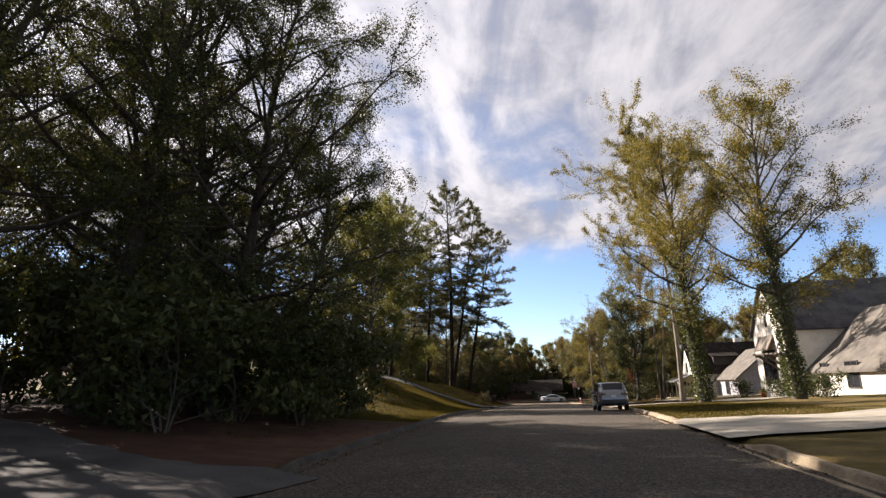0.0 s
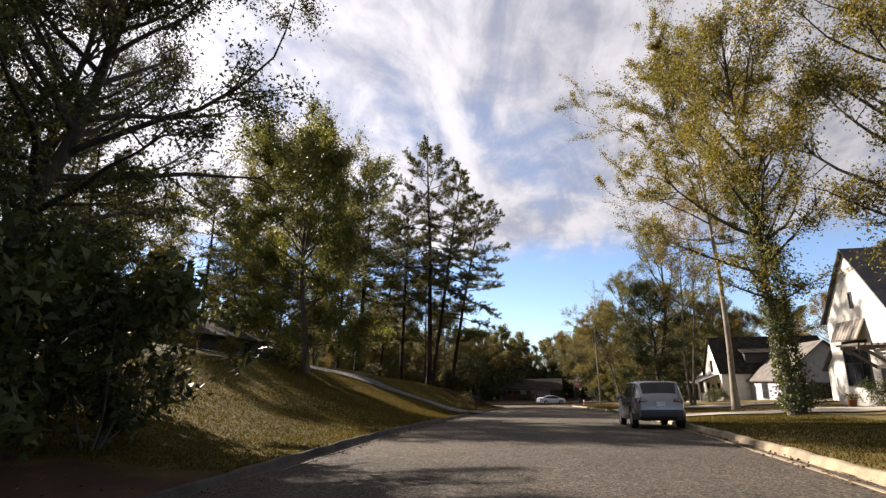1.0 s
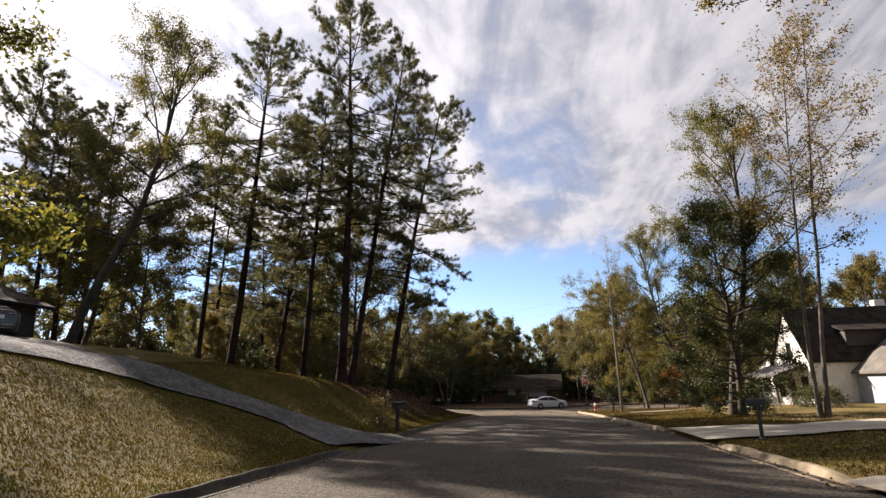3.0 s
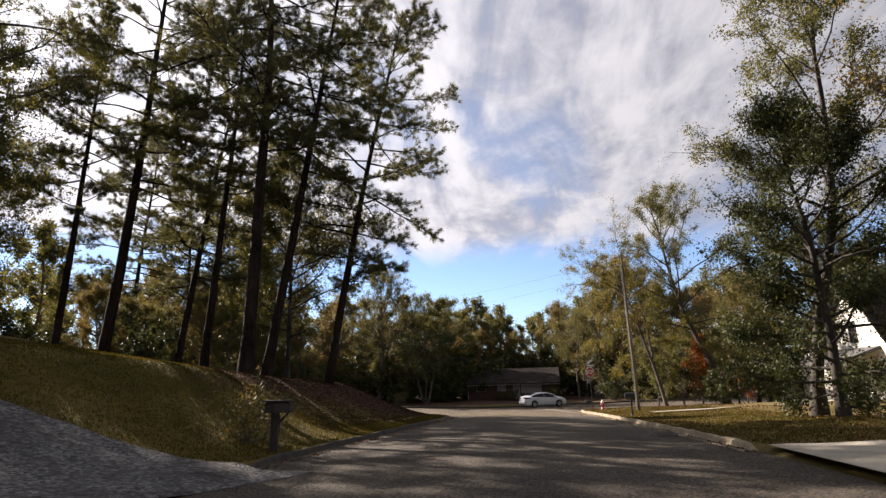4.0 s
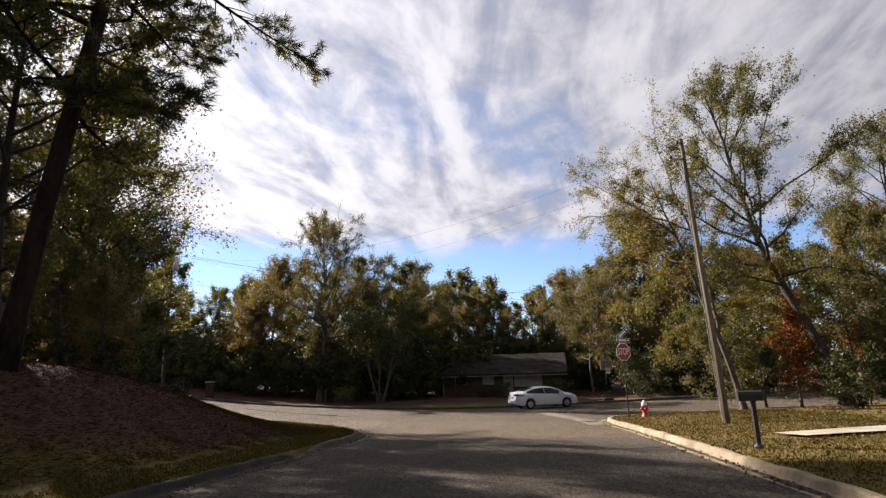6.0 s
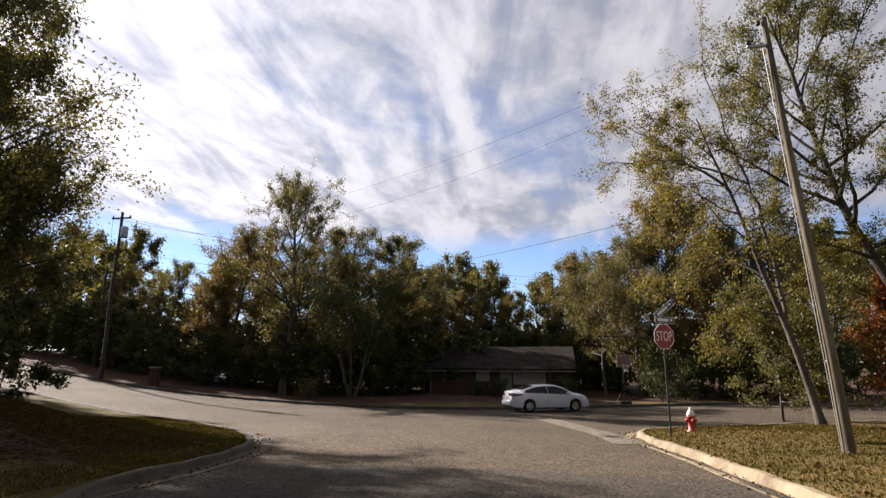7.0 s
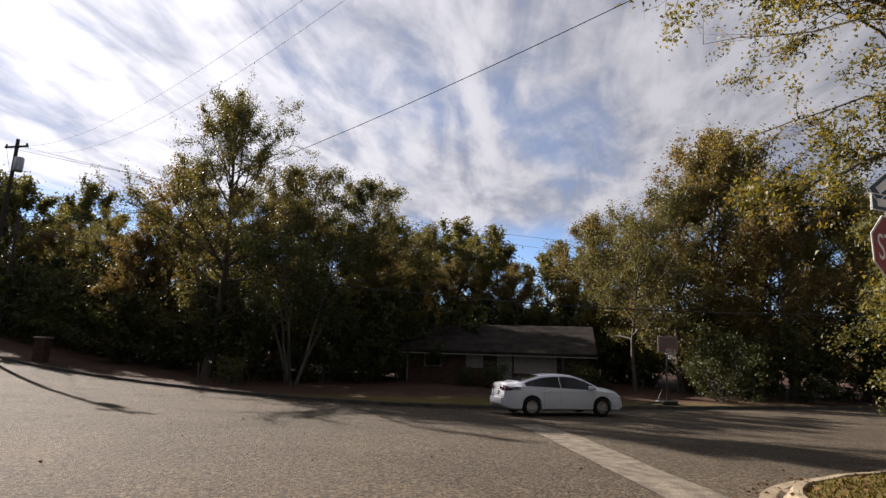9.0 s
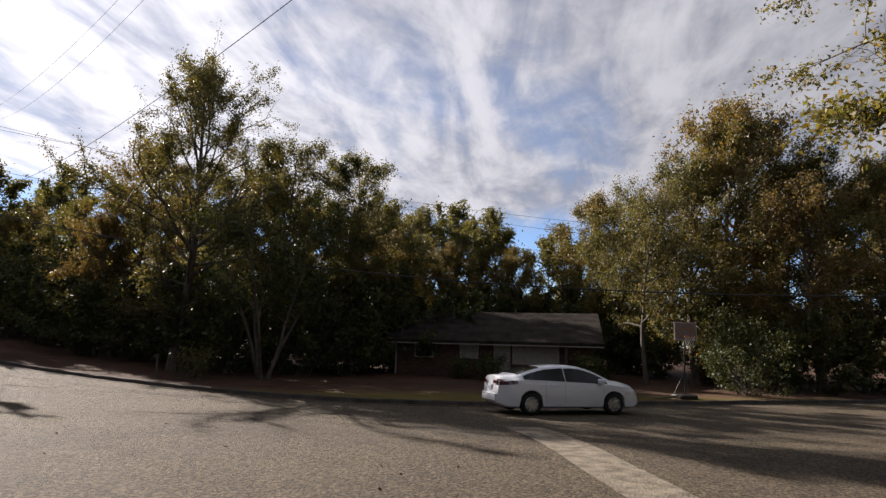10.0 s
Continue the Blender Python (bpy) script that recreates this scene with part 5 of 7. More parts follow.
# evergreen understorey along the wooded lot
hedge = bush("woodland_shrub", 71, 4.2, 2.6, M_LEAF_DARK, "dark evergreen shrub at the wood's edge", 5200, 0.2)
stand(hedge, -17.0, 120.6)
SHRUBS_LEFT = [(-20.4, 121.6, 1.0), (-24.2, 122.4, 1.0), (-28, 122.6, 0.95), (-32.5, 124.6, 1.0), (-37, 126.0, 1.05), (-42, 128, 1.1), (-22, 126, 1.2),
               (-28, 128, 1.2), (-47, 130, 1.1), (-52, 131, 1.1), (-57, 133, 1.1), (-63, 136, 1.2), (-50, 136, 1.2), (-94, 125, 1.5), (-95, 131, 1.5),
               (-94, 138, 1.5), (-75, 139.5, 1.3), (-84, 141, 1.3), (-68, 137, 1.3), (-62, 141, 1.6), (-69, 145, 1.6), (-76, 148, 1.6), (-56, 140, 1.5),
               (-49, 139, 1.5)]
SHRUBS_RIGHT = [(-13.5, 123.0, 1.0), (-12.3, 127, 1.0), (10.4, 127.6, 0.72), (12.6, 126.6, 0.8), (15.5, 128.6, 1.0), (19, 129.5, 1.1), (8.6, 132, 1.1),
                (22.5, 133, 1.1), (27, 136, 1.1), (32, 139, 1.1), (38, 143, 1.2), (6.5, 134.5, 1.0), (5.5, 140, 1.2), (-2.5, 142, 1.1), (-8, 141, 1.1),
                (1.5, 146, 1.1), (-10.6, 129.5, 0.8), (-6, 138, 1.2), (0.0, 139.5, 1.1), (3.8, 136.5, 1.0), (-11.5, 124.6, 0.75)]
SHRUBS_BANK = [(18.5, 103.4, 0.8), (22, 107, 0.9), (26.5, 110, 1.0), (13.2, 99.6, 0.55), (-19.6, 97.2, 0.75), (-24.5, 100, 0.85), (-30, 101, 0.95), (-24, 94.5, 0.8),
               (-31, 95, 0.9), (-18.5, 92.8, 0.65), (-36, 101, 1.0), (-25.5, 85.5, 0.9), (-31, 80.5, 0.9), (-20.5, 79.0, 0.5), (-36, 88, 1.0), (-40, 84, 1.1),
               (-42, 95, 1.1)]
for k, (mx, my, ms) in enumerate(SHRUBS_LEFT + SHRUBS_RIGHT + SHRUBS_BANK):
    again(hedge, mx, my, 37 * k, scale=ms)
for k in range(15):
    again(hedge, -46 + 2.75 * k, 130.5 + 2.2 * math.sin(2.3 * k) - 0.1 * k, 53 * k, scale=1.25 + 0.2 * math.sin(1.7 * k))
for k in range(7):
    again(hedge, -8.5 + 2.3 * k, 140.5 + 1.2 * math.sin(2.1 * k), 71 * k, scale=1.3)
house_shrub = bush("foundation_shrub", 72, 1.3, 0.8, M_LEAF_DARK, "clipped dark shrub beside the house wall", 1500, 0.1)
stand(house_shrub, 18.2, 84.6)
for k, (mx, my, ms) in enumerate([(18.2, 86.4, 1.0), (18.4, 82.4, 0.9), (17.6, 50.0, 1.0), (17.6, 59.0, 1.1), (17.4, 44.0, 1.0), (17.4, 41.5, 1.1), (-3.9, 125.4, 1.0), (-5.5, 125.6, 0.8), (1.6, 125.6, 1.1)]):
    again(house_shrub, mx, my, 60 * k, scale=ms)
lawn_shrub = bush("flowering_shrub", 73, 1.25, 0.75, M_LEAF_MIX, "wispy shrub with small pale leaves by the mailbox", 900, 0.09)
stand(lawn_shrub, -7.8, 66.5)
weed = bush("tall_weeds", 74, 0.9, 0.6, M_GRASS, "clump of tall pale green weeds on the lawn", 700, 0.12, category="weeds")
stand(weed, -16.2, 46.2)
for k, (mx, my, ms) in enumerate([(-17.6, 43.6, 0.9), (-18.6, 40.8, 1.0), (-14.4, 45.6, 0.7), (-20.5, 38.8, 1.0), (-16.6, 48.2, 0.8)]):
    again(weed, mx, my, 70 * k, scale=ms)
pale_shrub = bush("white_flowering_shrub", 75, 1.5, 0.7, M_LEAF_OLIVE, "pale flowering shrub at the wood's edge", 900, 0.1)
stand(pale_shrub, -16.4, 117.4)


# far woods, too far to tell tree from tree
def far_woods():
    rng = np.random.default_rng(81)
    cs = []
    for _ in range(330):
        a = rng.uniform(0, 2 * np.pi)
        d = rng.uniform(165, 300)
        x, y = math.sin(a) * d, 60 + math.cos(a) * d
        h = rng.uniform(9, 17)
        n = 190
        u = rng.normal(size=(n, 3))
        u /= np.linalg.norm(u, axis=1)[:, None]
        c = u * rng.uniform(0.4, 1.0, (n, 1)) * np.array((5.0, 5.0, h * 0.5))
        c += np.array((x, y, zat(x, y) + h * 0.5))
        cs.append(c)
    v, f = leaf_quads(rng, np.concatenate(cs), 0.4, 1.5, 0, 1.2)
    tagged(ob_np("far_woods", v, f, M_LEAF_MIX), "distant autumn woodland closing the view", "woods", kind="stuff")


far_woods()

# ---- vehicles ----


def make_car(name, paint, label, category, spec):
    """A car at the origin, x ahead: a body lofted from sections with open wheel arches, and its fittings."""
    L2, W2, zb0, R = spec["half_length"], spec["half_width"], spec["sill"], spec["wheel"]
    xa, xf = spec["axles"]
    top_x, top_z = zip(*spec["top"])
    bel_x, bel_z = zip(*spec["belt"])
    xs = np.unique(np.concatenate([np.arange(-L2, L2, 0.06), [L2 - 0.02, L2], xa + np.linspace(-1, 1, 15) * (R + 0.055), xf + np.linspace(-1, 1, 15) * (R + 0.055)]))

    def top(x):
        return np.interp(x, top_x, top_z)

    def belt(x):
        return np.minimum(np.interp(x, bel_x, bel_z), top(x) - 0.03)

    def half(x):
        e = np.clip((np.abs(x) - (L2 - 0.75)) / 0.75, 0, 1)
        return W2 * (1 - spec["taper"] * e ** 2.2)

    def low(x):
        z = zb0 + 0.12 * np.clip((np.abs(x) - (L2 - 0.35)) / 0.35, 0, 1) ** 2
        for w in (xa, xf):
            q = (R + 0.055) ** 2 - (x - w) ** 2
            z = np.where(q > 0, np.maximum(z, R + np.sqrt(np.maximum(q, 0))), z)
        return z

    def roof_half(x):
        g = np.clip((top(x) - belt(x)) / spec["glass_h"], 0, 1)
        return half(x) * (0.82 * (1 - g) + spec["roof_w"] * g)

    def side(x, z):
        """Half the width of the flank at a height."""
        b, t = belt(x), top(x)
        hw, wt = half(x), roof_half(x)
        under = hw * (0.955 + 0.045 * np.sin(np.pi * np.clip((z - 0.18) / (b - 0.1), 0, 1)))
        shoulder = hw * (0.955 + 0.045 * np.sin(np.pi * np.clip((b - 0.18) / (b - 0.1), 0, 1)))
        f = np.clip((z - b) / np.maximum(t - 0.05 - b, 0.02), 0, 1)
        return np.where(z <= b, under, shoulder * (1 - f) + (wt + 0.02) * f)

    rows = []
    for x in xs:
        b, t, lo = float(belt(x)), float(top(x)), float(low(x))
        lo = min(lo, b - 0.05)
        wt = float(roof_half(x))
        pts = [(0.0, lo), (float(side(x, lo)) * 0.9, lo)]
        for q in (0.06, 0.25, 0.5, 0.75, 1.0):
            z = lo + (b - lo) * q
            pts.append((float(side(x, z)), z))
        pts.append((wt + 0.02, max(t - 0.05, b + 0.005)))
        pts.append((wt * 0.93, max(t - 0.012, b + 0.012)))
        pts.append((wt * 0.55, t + 0.012))
        pts.append((0.0, t + 0.02))
        rows.append([(x, -y, z) for y, z in pts] + [(x, y, z) for y, z in pts[::-1][1:-1]])
    v = np.array(rows)
    n, m = v.shape[:2]
    i = np.arange(n - 1)[:, None] * m
    j = np.arange(m)[None]
    f = np.stack([i + j, i + (j + 1) % m, i + m + (j + 1) % m, i + m + j], -1).reshape(-1, 4)
    root = thing(name, Matrix.Identity(4), label, category)
    bm = bmesh.new()
    vs = [bm.verts.new(p) for p in v.reshape(-1, 3)]
    for q in f:
        bm.faces.new([vs[k] for k in q])
    bm.faces.new([vs[k] for k in range(m)][::-1])
    bm.faces.new([vs[(n - 1) * m + k] for k in range(m)])
    body = part("body", bm, paint, root, smooth=True)
    mod = body.modifiers.new("edges", "EDGE_SPLIT")
    mod.split_angle = radians(38)

    def flank(nm, x0, x1, zlo, zhi, mat, s, out=0.006, parent=root, lab=""):
        """A plate lying on the flank between two heights (functions of x)."""
        xx = np.linspace(x0, x1, 16)
        a, b = np.array([zlo(x) for x in xx]), np.array([zhi(x) for x in xx])
        vv, k = [], 4
        for q in np.linspace(0, 1, k):
            z = a * (1 - q) + b * q
            vv.append(np.stack([xx, s * (side(xx, z) + out), z], 1))
        vv = np.stack(vv, 1)
        nn = len(xx)
        ii = np.arange(nn - 1)[:, None] * k + np.arange(k - 1)[None]
        ff = np.stack([ii, ii + 1, ii + k + 1, ii + k], -1).reshape(-1, 4)
        return ob_np(nm, vv.reshape(-1, 3), ff, mat, parent, True, lab)

    def across(nm, x0, x1, mat, shrink=0.88, out=0.010):
        xx = np.linspace(x0, x1, 10)
        q = np.linspace(-1, 1, 9)
        wt = roof_half(xx) * shrink
        z = top(xx)[:, None] + 0.02 - 0.02 * np.abs(q)[None] ** 2 + out
        vv = np.stack([np.broadcast_to(xx[:, None], z.shape), wt[:, None] * q[None], z], -1)
        ii = np.arange(9)[:, None] * 9 + np.arange(8)[None]
        ff = np.stack([ii, ii + 1, ii + 10, ii + 9], -1).reshape(-1, 4)
        return ob_np(nm, vv.reshape(-1, 3), ff, mat, root, True)

    for s in (-1, 1):
        for x0, x1 in spec["windows"]:
            flank("side_window", x0, x1, lambda x: belt(x) + 0.025, lambda x: max(top(x) - 0.075, belt(x) + 0.03), M_GLASS, s, 0.007, lab="dark tinted side window")
        for x in spec["seams"]:
            flank("door_seam", x - 0.003, x + 0.003, lambda q: max(low(q) + 0.12, 0.3), lambda q: belt(q), M_BLACK, s, 0.003)
        for x in spec["handles"]:
            bm = boxed(-0.10, 0.10, -0.018, 0.018, -0.014, 0.014, 0.008)
            o = part("door_handle", bm, paint, root)
            z = float(belt(x)) - 0.10
            o.location = (x, s * (float(side(x, z)) + 0.012), z)
        x = spec["mirror"]
        bm = boxed(-0.07, 0.09, -0.11, 0.11, -0.07, 0.08, 0.035)
        o = part("wing_mirror", bm, paint, root, smooth=True)
        o.location = (x, s * (float(side(x, float(belt(x)))) + 0.09), float(belt(x)) + 0.09)
        a, b, zl, zh = spec["tail_lamp"]
        flank("tail_lamp", a, b, lambda q: zl + 0.05 * (q - a) / (b - a), lambda q: zh - 0.04 * (q - a) / (b - a), M_LAMPRED, s, 0.008, lab="red tail lamp")
        bm = boxed(-0.012, 0.012, -0.12, 0.12, -0.045, 0.045, 0.01)
        o = part("tail_lamp", bm, M_LAMPRED, root, "red tail lamp")
        o.location = (-L2 - 0.004, s * (half(L2) - 0.17), (zl + zh) / 2)
        a, b, zl, zh = spec["head_lamp"]
        flank("head_lamp", a, b, lambda q: zl, lambda q: zh, M_LAMPCLEAR, s, 0.008, lab="clear head lamp")
        if spec["clad"]:
            flank("sill_cladding", xa + R + 0.07, xf - R - 0.07, lambda q: low(q) + 0.005, lambda q: low(q) + 0.17, M_CLAD, s, 0.01, lab="dark plastic sill")
            flank("bumper_cladding", -L2 + 0.02, xa - R - 0.07, lambda q: low(q) + 0.005, lambda q: low(q) + 0.24, M_CLAD, s, 0.01, lab="dark plastic bumper")
    across("windscreen", *spec["windscreen"], M_GLASS)
    across("rear_window", *spec["rear_window"], M_GLASS)
    zc = spec["plate"]
    o = part("number_plate", boxed(-0.008, 0.008, -0.155, 0.155, -0.08, 0.08, 0.004), M_PLATE, root, "pale number plate")
    o.location = (-L2 - 0.008, 0, zc)
    o = part("rear_bumper", boxed(-0.05, 0.03, -half(L2) + 0.02, half(L2) - 0.02, -0.13, 0.12, 0.04), M_CLAD if spec["clad"] else paint, root, smooth=True)
    o.location = (-L2 - 0.01, 0, spec["bumper"])
    # underside so that no light shows through the arches
    part("underbody", boxed(-L2 + 0.25, L2 - 0.25, -W2 * 0.72, W2 * 0.72, zb0 - 0.02, zb0 + 0.42, 0.05), M_BLACK, root)
    for w in (xa, xf):
        for s in (-1, 1):
            wheel = thing("wheel", Matrix.Identity(4), "", "")
            wheel.parent = root
            wheel.matrix_basis = pose(w, s * (W2 - 0.115), R, 90 * s, 0, 0)
            bm = lathe(bmesh.new(), [(R * 0.66, -0.105), (R * 0.93, -0.11), (R, -0.07), (R, 0.07), (R * 0.93, 0.11), (R * 0.66, 0.105)], 32, None, False)
            part("tyre", bm, M_RUBBER, wheel, "black rubber tyre", True)
            bm = lathe(bmesh.new(), [(R * 0.66, -0.10), (R * 0.66, -0.04), (R * 0.60, -0.02), (R * 0.12, -0.05), (R * 0.12, -0.085), (0, -0.09)], 32, None, False)
            for q in range(spec["spokes"]):
                box(bm, R * 0.08, R * 0.66, -0.026, 0.026, -0.098, -0.06, 0.006, pose(0, 0, 0, 0, 0, 360 * q / spec["spokes"]))
            part("rim", bm, M_RIM, wheel, "silver alloy rim")
    return root


SEDAN = dict(half_length=2.41, half_width=0.917, sill=0.22, wheel=0.332, axles=(-1.42, 1.375), glass_h=0.46, roof_w=0.68, taper=0.36,
             top=[(-2.41, 0.60), (-2.40, 0.94), (-2.36, 1.08), (-2.28, 1.115), (-1.92, 1.13), (-1.40, 1.30), (-0.95, 1.41), (-0.45, 1.455), (0.0, 1.46), (0.35, 1.43), (0.75, 1.315), (1.38, 1.035), (1.75, 0.985), (2.05, 0.915), (2.24, 0.84), (2.35, 0.74), (2.40, 0.62), (2.41, 0.55)],
             belt=[(-2.41, 0.5), (-2.35, 0.98), (-1.8, 1.02), (-0.8, 0.99), (0.6, 0.93), (1.35, 0.90), (2.0, 0.82), (2.3, 0.70), (2.41, 0.48)],
             windows=[(-1.66, -0.30), (-0.27, 1.16)], seams=(-0.95, -0.31, 1.0), handles=(-0.72, 0.10), mirror=0.88, tail_lamp=(-2.38, -1.86, 0.86, 1.04), head_lamp=(1.75, 2.30, 0.60, 0.72),
             windscreen=(0.48, 1.34), rear_window=(-1.78, -1.02), plate=0.80, bumper=0.50, clad=False, spokes=10)
SUV = dict(half_length=2.33, half_width=0.936, sill=0.30, wheel=0.365, axles=(-1.40, 1.42), glass_h=0.55, roof_w=0.77, taper=0.2,
           top=[(-2.33, 0.7), (-2.32, 1.02), (-2.27, 1.10), (-2.20, 1.22), (-1.98, 1.60), (-1.80, 1.665), (-1.2, 1.70), (-0.3, 1.715), (0.2, 1.69), (0.5, 1.62), (1.2, 1.16), (1.35, 1.10), (1.9, 1.03), (2.2, 0.92), (2.30, 0.75), (2.33, 0.6)],
           belt=[(-2.33, 0.6), (-2.29, 1.0), (-1.9, 1.09), (0.6, 1.06), (1.3, 1.01), (2.0, 0.9), (2.33, 0.55)],
           windows=[(-1.86, -1.28), (-1.20, -0.28), (-0.20, 0.98)], seams=(-1.16, -0.24, 0.95), handles=(-0.98, 0.0), mirror=0.80, tail_lamp=(-2.30, -2.06, 0.88, 1.12), head_lamp=(1.95, 2.24, 0.72, 0.86),
           windscreen=(0.52, 1.17), rear_window=(-2.20, -1.98), plate=0.86, bumper=0.55, clad=True, spokes=7)

suv = make_car("suv", M_CARSILVER, "silver SUV parked at the kerb with dark tinted windows", "car", SUV)
suv.matrix_world = pose(3.62, 39.2, float(street_z(3.62, 39.2)) + 0.012, 0, 1.75, 91.5)
sedan = make_car("sedan", M_CARWHITE, "white four-door sedan parked across the junction", "car", SEDAN)
sedan.matrix_world = pose(-0.08, 113.12, float(street_z(-0.1, 113.1)) + 0.03, 0, 0, 28.0)
dark_car = make_car("sedan", M_CARDARK, "dark sedan parked on the gravel driveway", "car", SEDAN)
dark_car.matrix_world = pose(-24.4, 61.4, zat(-24.4, 61.4) + 0.06, 0, 0, 155)

# ---- houses ----


def gable(root, x0, x1, y0, y1, z0, eave, ridge, axis, wall, roof, over=0.4, peak=0.5, thick=0.16):
    """A gabled block: a walled body and two roof slopes."""
    bm = bmesh.new()
    if axis == "x":
        ym = y0 + (y1 - y0) * peak
        prof = [(y0, z0), (y1, z0), (y1, eave), (ym, ridge), (y0, eave)]
        m = Matrix(((0, 1, 0, 0), (1, 0, 0, 0), (0, 0, 1, 0), (0, 0, 0, 1)))
        prism(bm, prof, x0, x1, m)
        slopes, a, b = [(y0, ym), (y1, ym)], x0, x1
    else:
        xm = x0 + (x1 - x0) * peak
        m = Matrix.Identity(4)
        prism(bm, [(x0, z0), (x1, z0), (x1, eave), (xm, ridge), (x0, eave)], y0, y1, m)
        slopes, a, b = [(x0, xm), (x1, xm)], y0, y1
    part("wall", bm, wall, root)
    for e, mid in slopes:
        d = (e - mid) / abs(e - mid)
        slope = (eave - ridge) / abs(e - mid)
        eo, zo = e + d * over, eave + slope * over
        bm = bmesh.new()
        # a lapped roof: courses of shingles, each a little proud of the next
        n = 12
        prof_top, prof_low = [], []
        for k in range(n + 1):
            q = k / n
            prof_top.append((eo + (mid - eo) * q, zo + (ridge - zo) * q + thick + (0.012 if k % 2 else 0.0)))
            prof_low.append((eo + (mid - eo) * q, zo + (ridge - zo) * q + 0.005))
        poly = prof_top + prof_low[::-1]
        prism(bm, poly, a - over, b + over, m)
        part("roof", bm, roof, root, "shingled roof slope")


def add_window(root, axis, pos, u, z, w, h, frame_mat=None, pane_mat=None, out=-1, bars=(1, 1), name="window"):
    """A window in a wall: axis 'x': the wall stands at x = pos and u runs along y. out: the way the wall faces."""
    fm, pm = frame_mat or M_TRIM_DARK, pane_mat or M_GLASS
    t = 0.07

    def put(bm, a0, a1, z0, z1, d0, d1):
        lo, hi = sorted((pos + out * d0, pos + out * d1))
        if axis == "x":
            box(bm, lo, hi, a0, a1, z0, z1)
        else:
            box(bm, a0, a1, lo, hi, z0, z1)

    bm = bmesh.new()
    put(bm, u - w / 2 - t, u - w / 2, z - t, z + h + t, -0.02, 0.06)
    put(bm, u + w / 2, u + w / 2 + t, z - t, z + h + t, -0.02, 0.06)
    put(bm, u - w / 2, u + w / 2, z + h, z + h + t, -0.02, 0.06)
    put(bm, u - w / 2, u + w / 2, z - t, z, -0.02, 0.09)
    nx, nz = bars
    for k in range(1, nx):
        q = u - w / 2 + w * k / nx
        put(bm, q - 0.018, q + 0.018, z, z + h, 0.0, 0.045)
    for k in range(1, nz):
        q = z + h * k / nz
        put(bm, u - w / 2, u + w / 2, q - 0.018, q + 0.018, 0.0, 0.04)
    win = part(name, bm, fm, root)
    bm = bmesh.new()
    put(bm, u - w / 2, u + w / 2, z, z + h, 0.006, 0.02)
    part("pane", bm, pm, win)
    return win


# tall white cottage with a metal awning
h1 = thing("white_cottage", Matrix.Identity(4), "tall white-painted brick cottage with a steep dark gable", "house")
gable(h1, 19.0, 31.0, 50.7, 58.2, 2.2, 8.3, 12.4, "x", M_WHITEWALL, M_SHINGLE, 0.28)
gable(h1, 20.2, 30.0, 37.5, 50.4, 2.2, 4.9, 9.4, "y", M_WHITEWALL, M_SHINGLE_PALE, 0.35)
gable(h1, 22.0, 31.2, 58.4, 66.0, 2.2, 5.2, 8.2, "x", M_WHITEWALL, M_SHINGLE, 0.35)
add_window(h1, "x", 19.0, 55.1, 3.9, 2.9, 2.7, bars=(3, 2))
add_window(h1, "x", 19.0, 54.6, 8.75, 0.28, 0.9)
add_window(h1, "x", 20.2, 44.0, 3.6, 1.6, 1.7, bars=(2, 2))
add_window(h1, "x", 20.2, 48.0, 3.6, 1.0, 1.7, bars=(2, 2))
add_window(h1, "y", 37.5, 23.5, 3.6, 1.2, 1.7, bars=(2, 2))
add_window(h1, "y", 37.5, 27.0, 3.6, 1.2, 1.7, bars=(2, 2))
awning = part("awning", prism(bmesh.new(), [(18.95, 7.95), (18.35, 6.75), (18.35, 6.66), (18.95, 7.82)], 53.4, 56.7), M_SEAM, h1, "bronze standing-seam metal awning")
for k in range(9):
    yk = 53.45 + 3.2 * k / 8
    part("seam", prism(bmesh.new(), [(18.95, 7.99), (18.35, 6.79), (18.35, 6.75), (18.95, 7.95)], yk - 0.025, yk + 0.025), M_SEAM, awning)
bm = bmesh.new()
for yk in (51.2, 53.0):
    box(bm, 17.2, 19.0, yk - 0.09, yk + 0.09, 6.0, 6.2, 0.02)
    prism(bm, [(18.95, 4.9), (18.95, 5.1), (17.6, 6.05), (17.45, 6.0)], yk - 0.07, yk + 0.07)
for k in range(6):
    box(bm, 17.15 + k * 0.33, 17.25 + k * 0.33, 50.9, 53.4, 6.2, 6.32)
part("bracket_canopy", bm, M_WOOD_GREY, h1, "timber bracket canopy over the entrance")
bm = boxed(18.94, 18.99, 51.6, 52.6, 2.6, 4.9, 0.01)
d1 = part("door", bm, M_TRIM_DARK, h1, "dark entrance door")
part("door_handle", boxed(18.88, 18.94, 51.68, 51.72, 3.6, 3.85, 0.01), M_STEEL, d1)
pot = thing("flower_pot", pose(17.6, 53.6, zat(17.6, 53.6)), "terracotta flower pot by the cottage wall", "flower pot")
part("pot", lathe(bmesh.new(), [(0.16, 0), (0.25, 0.4), (0.28, 0.42), (0.28, 0.5), (0.22, 0.5), (0.2, 0.42), (0, 0.4)], 20), M_TERRACOTTA, pot, smooth=True)
rngp = np.random.default_rng(4)
vv, ff = leaf_quads(rngp, rngp.normal(size=(220, 3)) * (0.14, 0.14, 0.12) + (0, 0, 0.62), 0.05, 0.1)
ob_np("leaves", vv, ff, M_LEAF_OLIVE, pot)

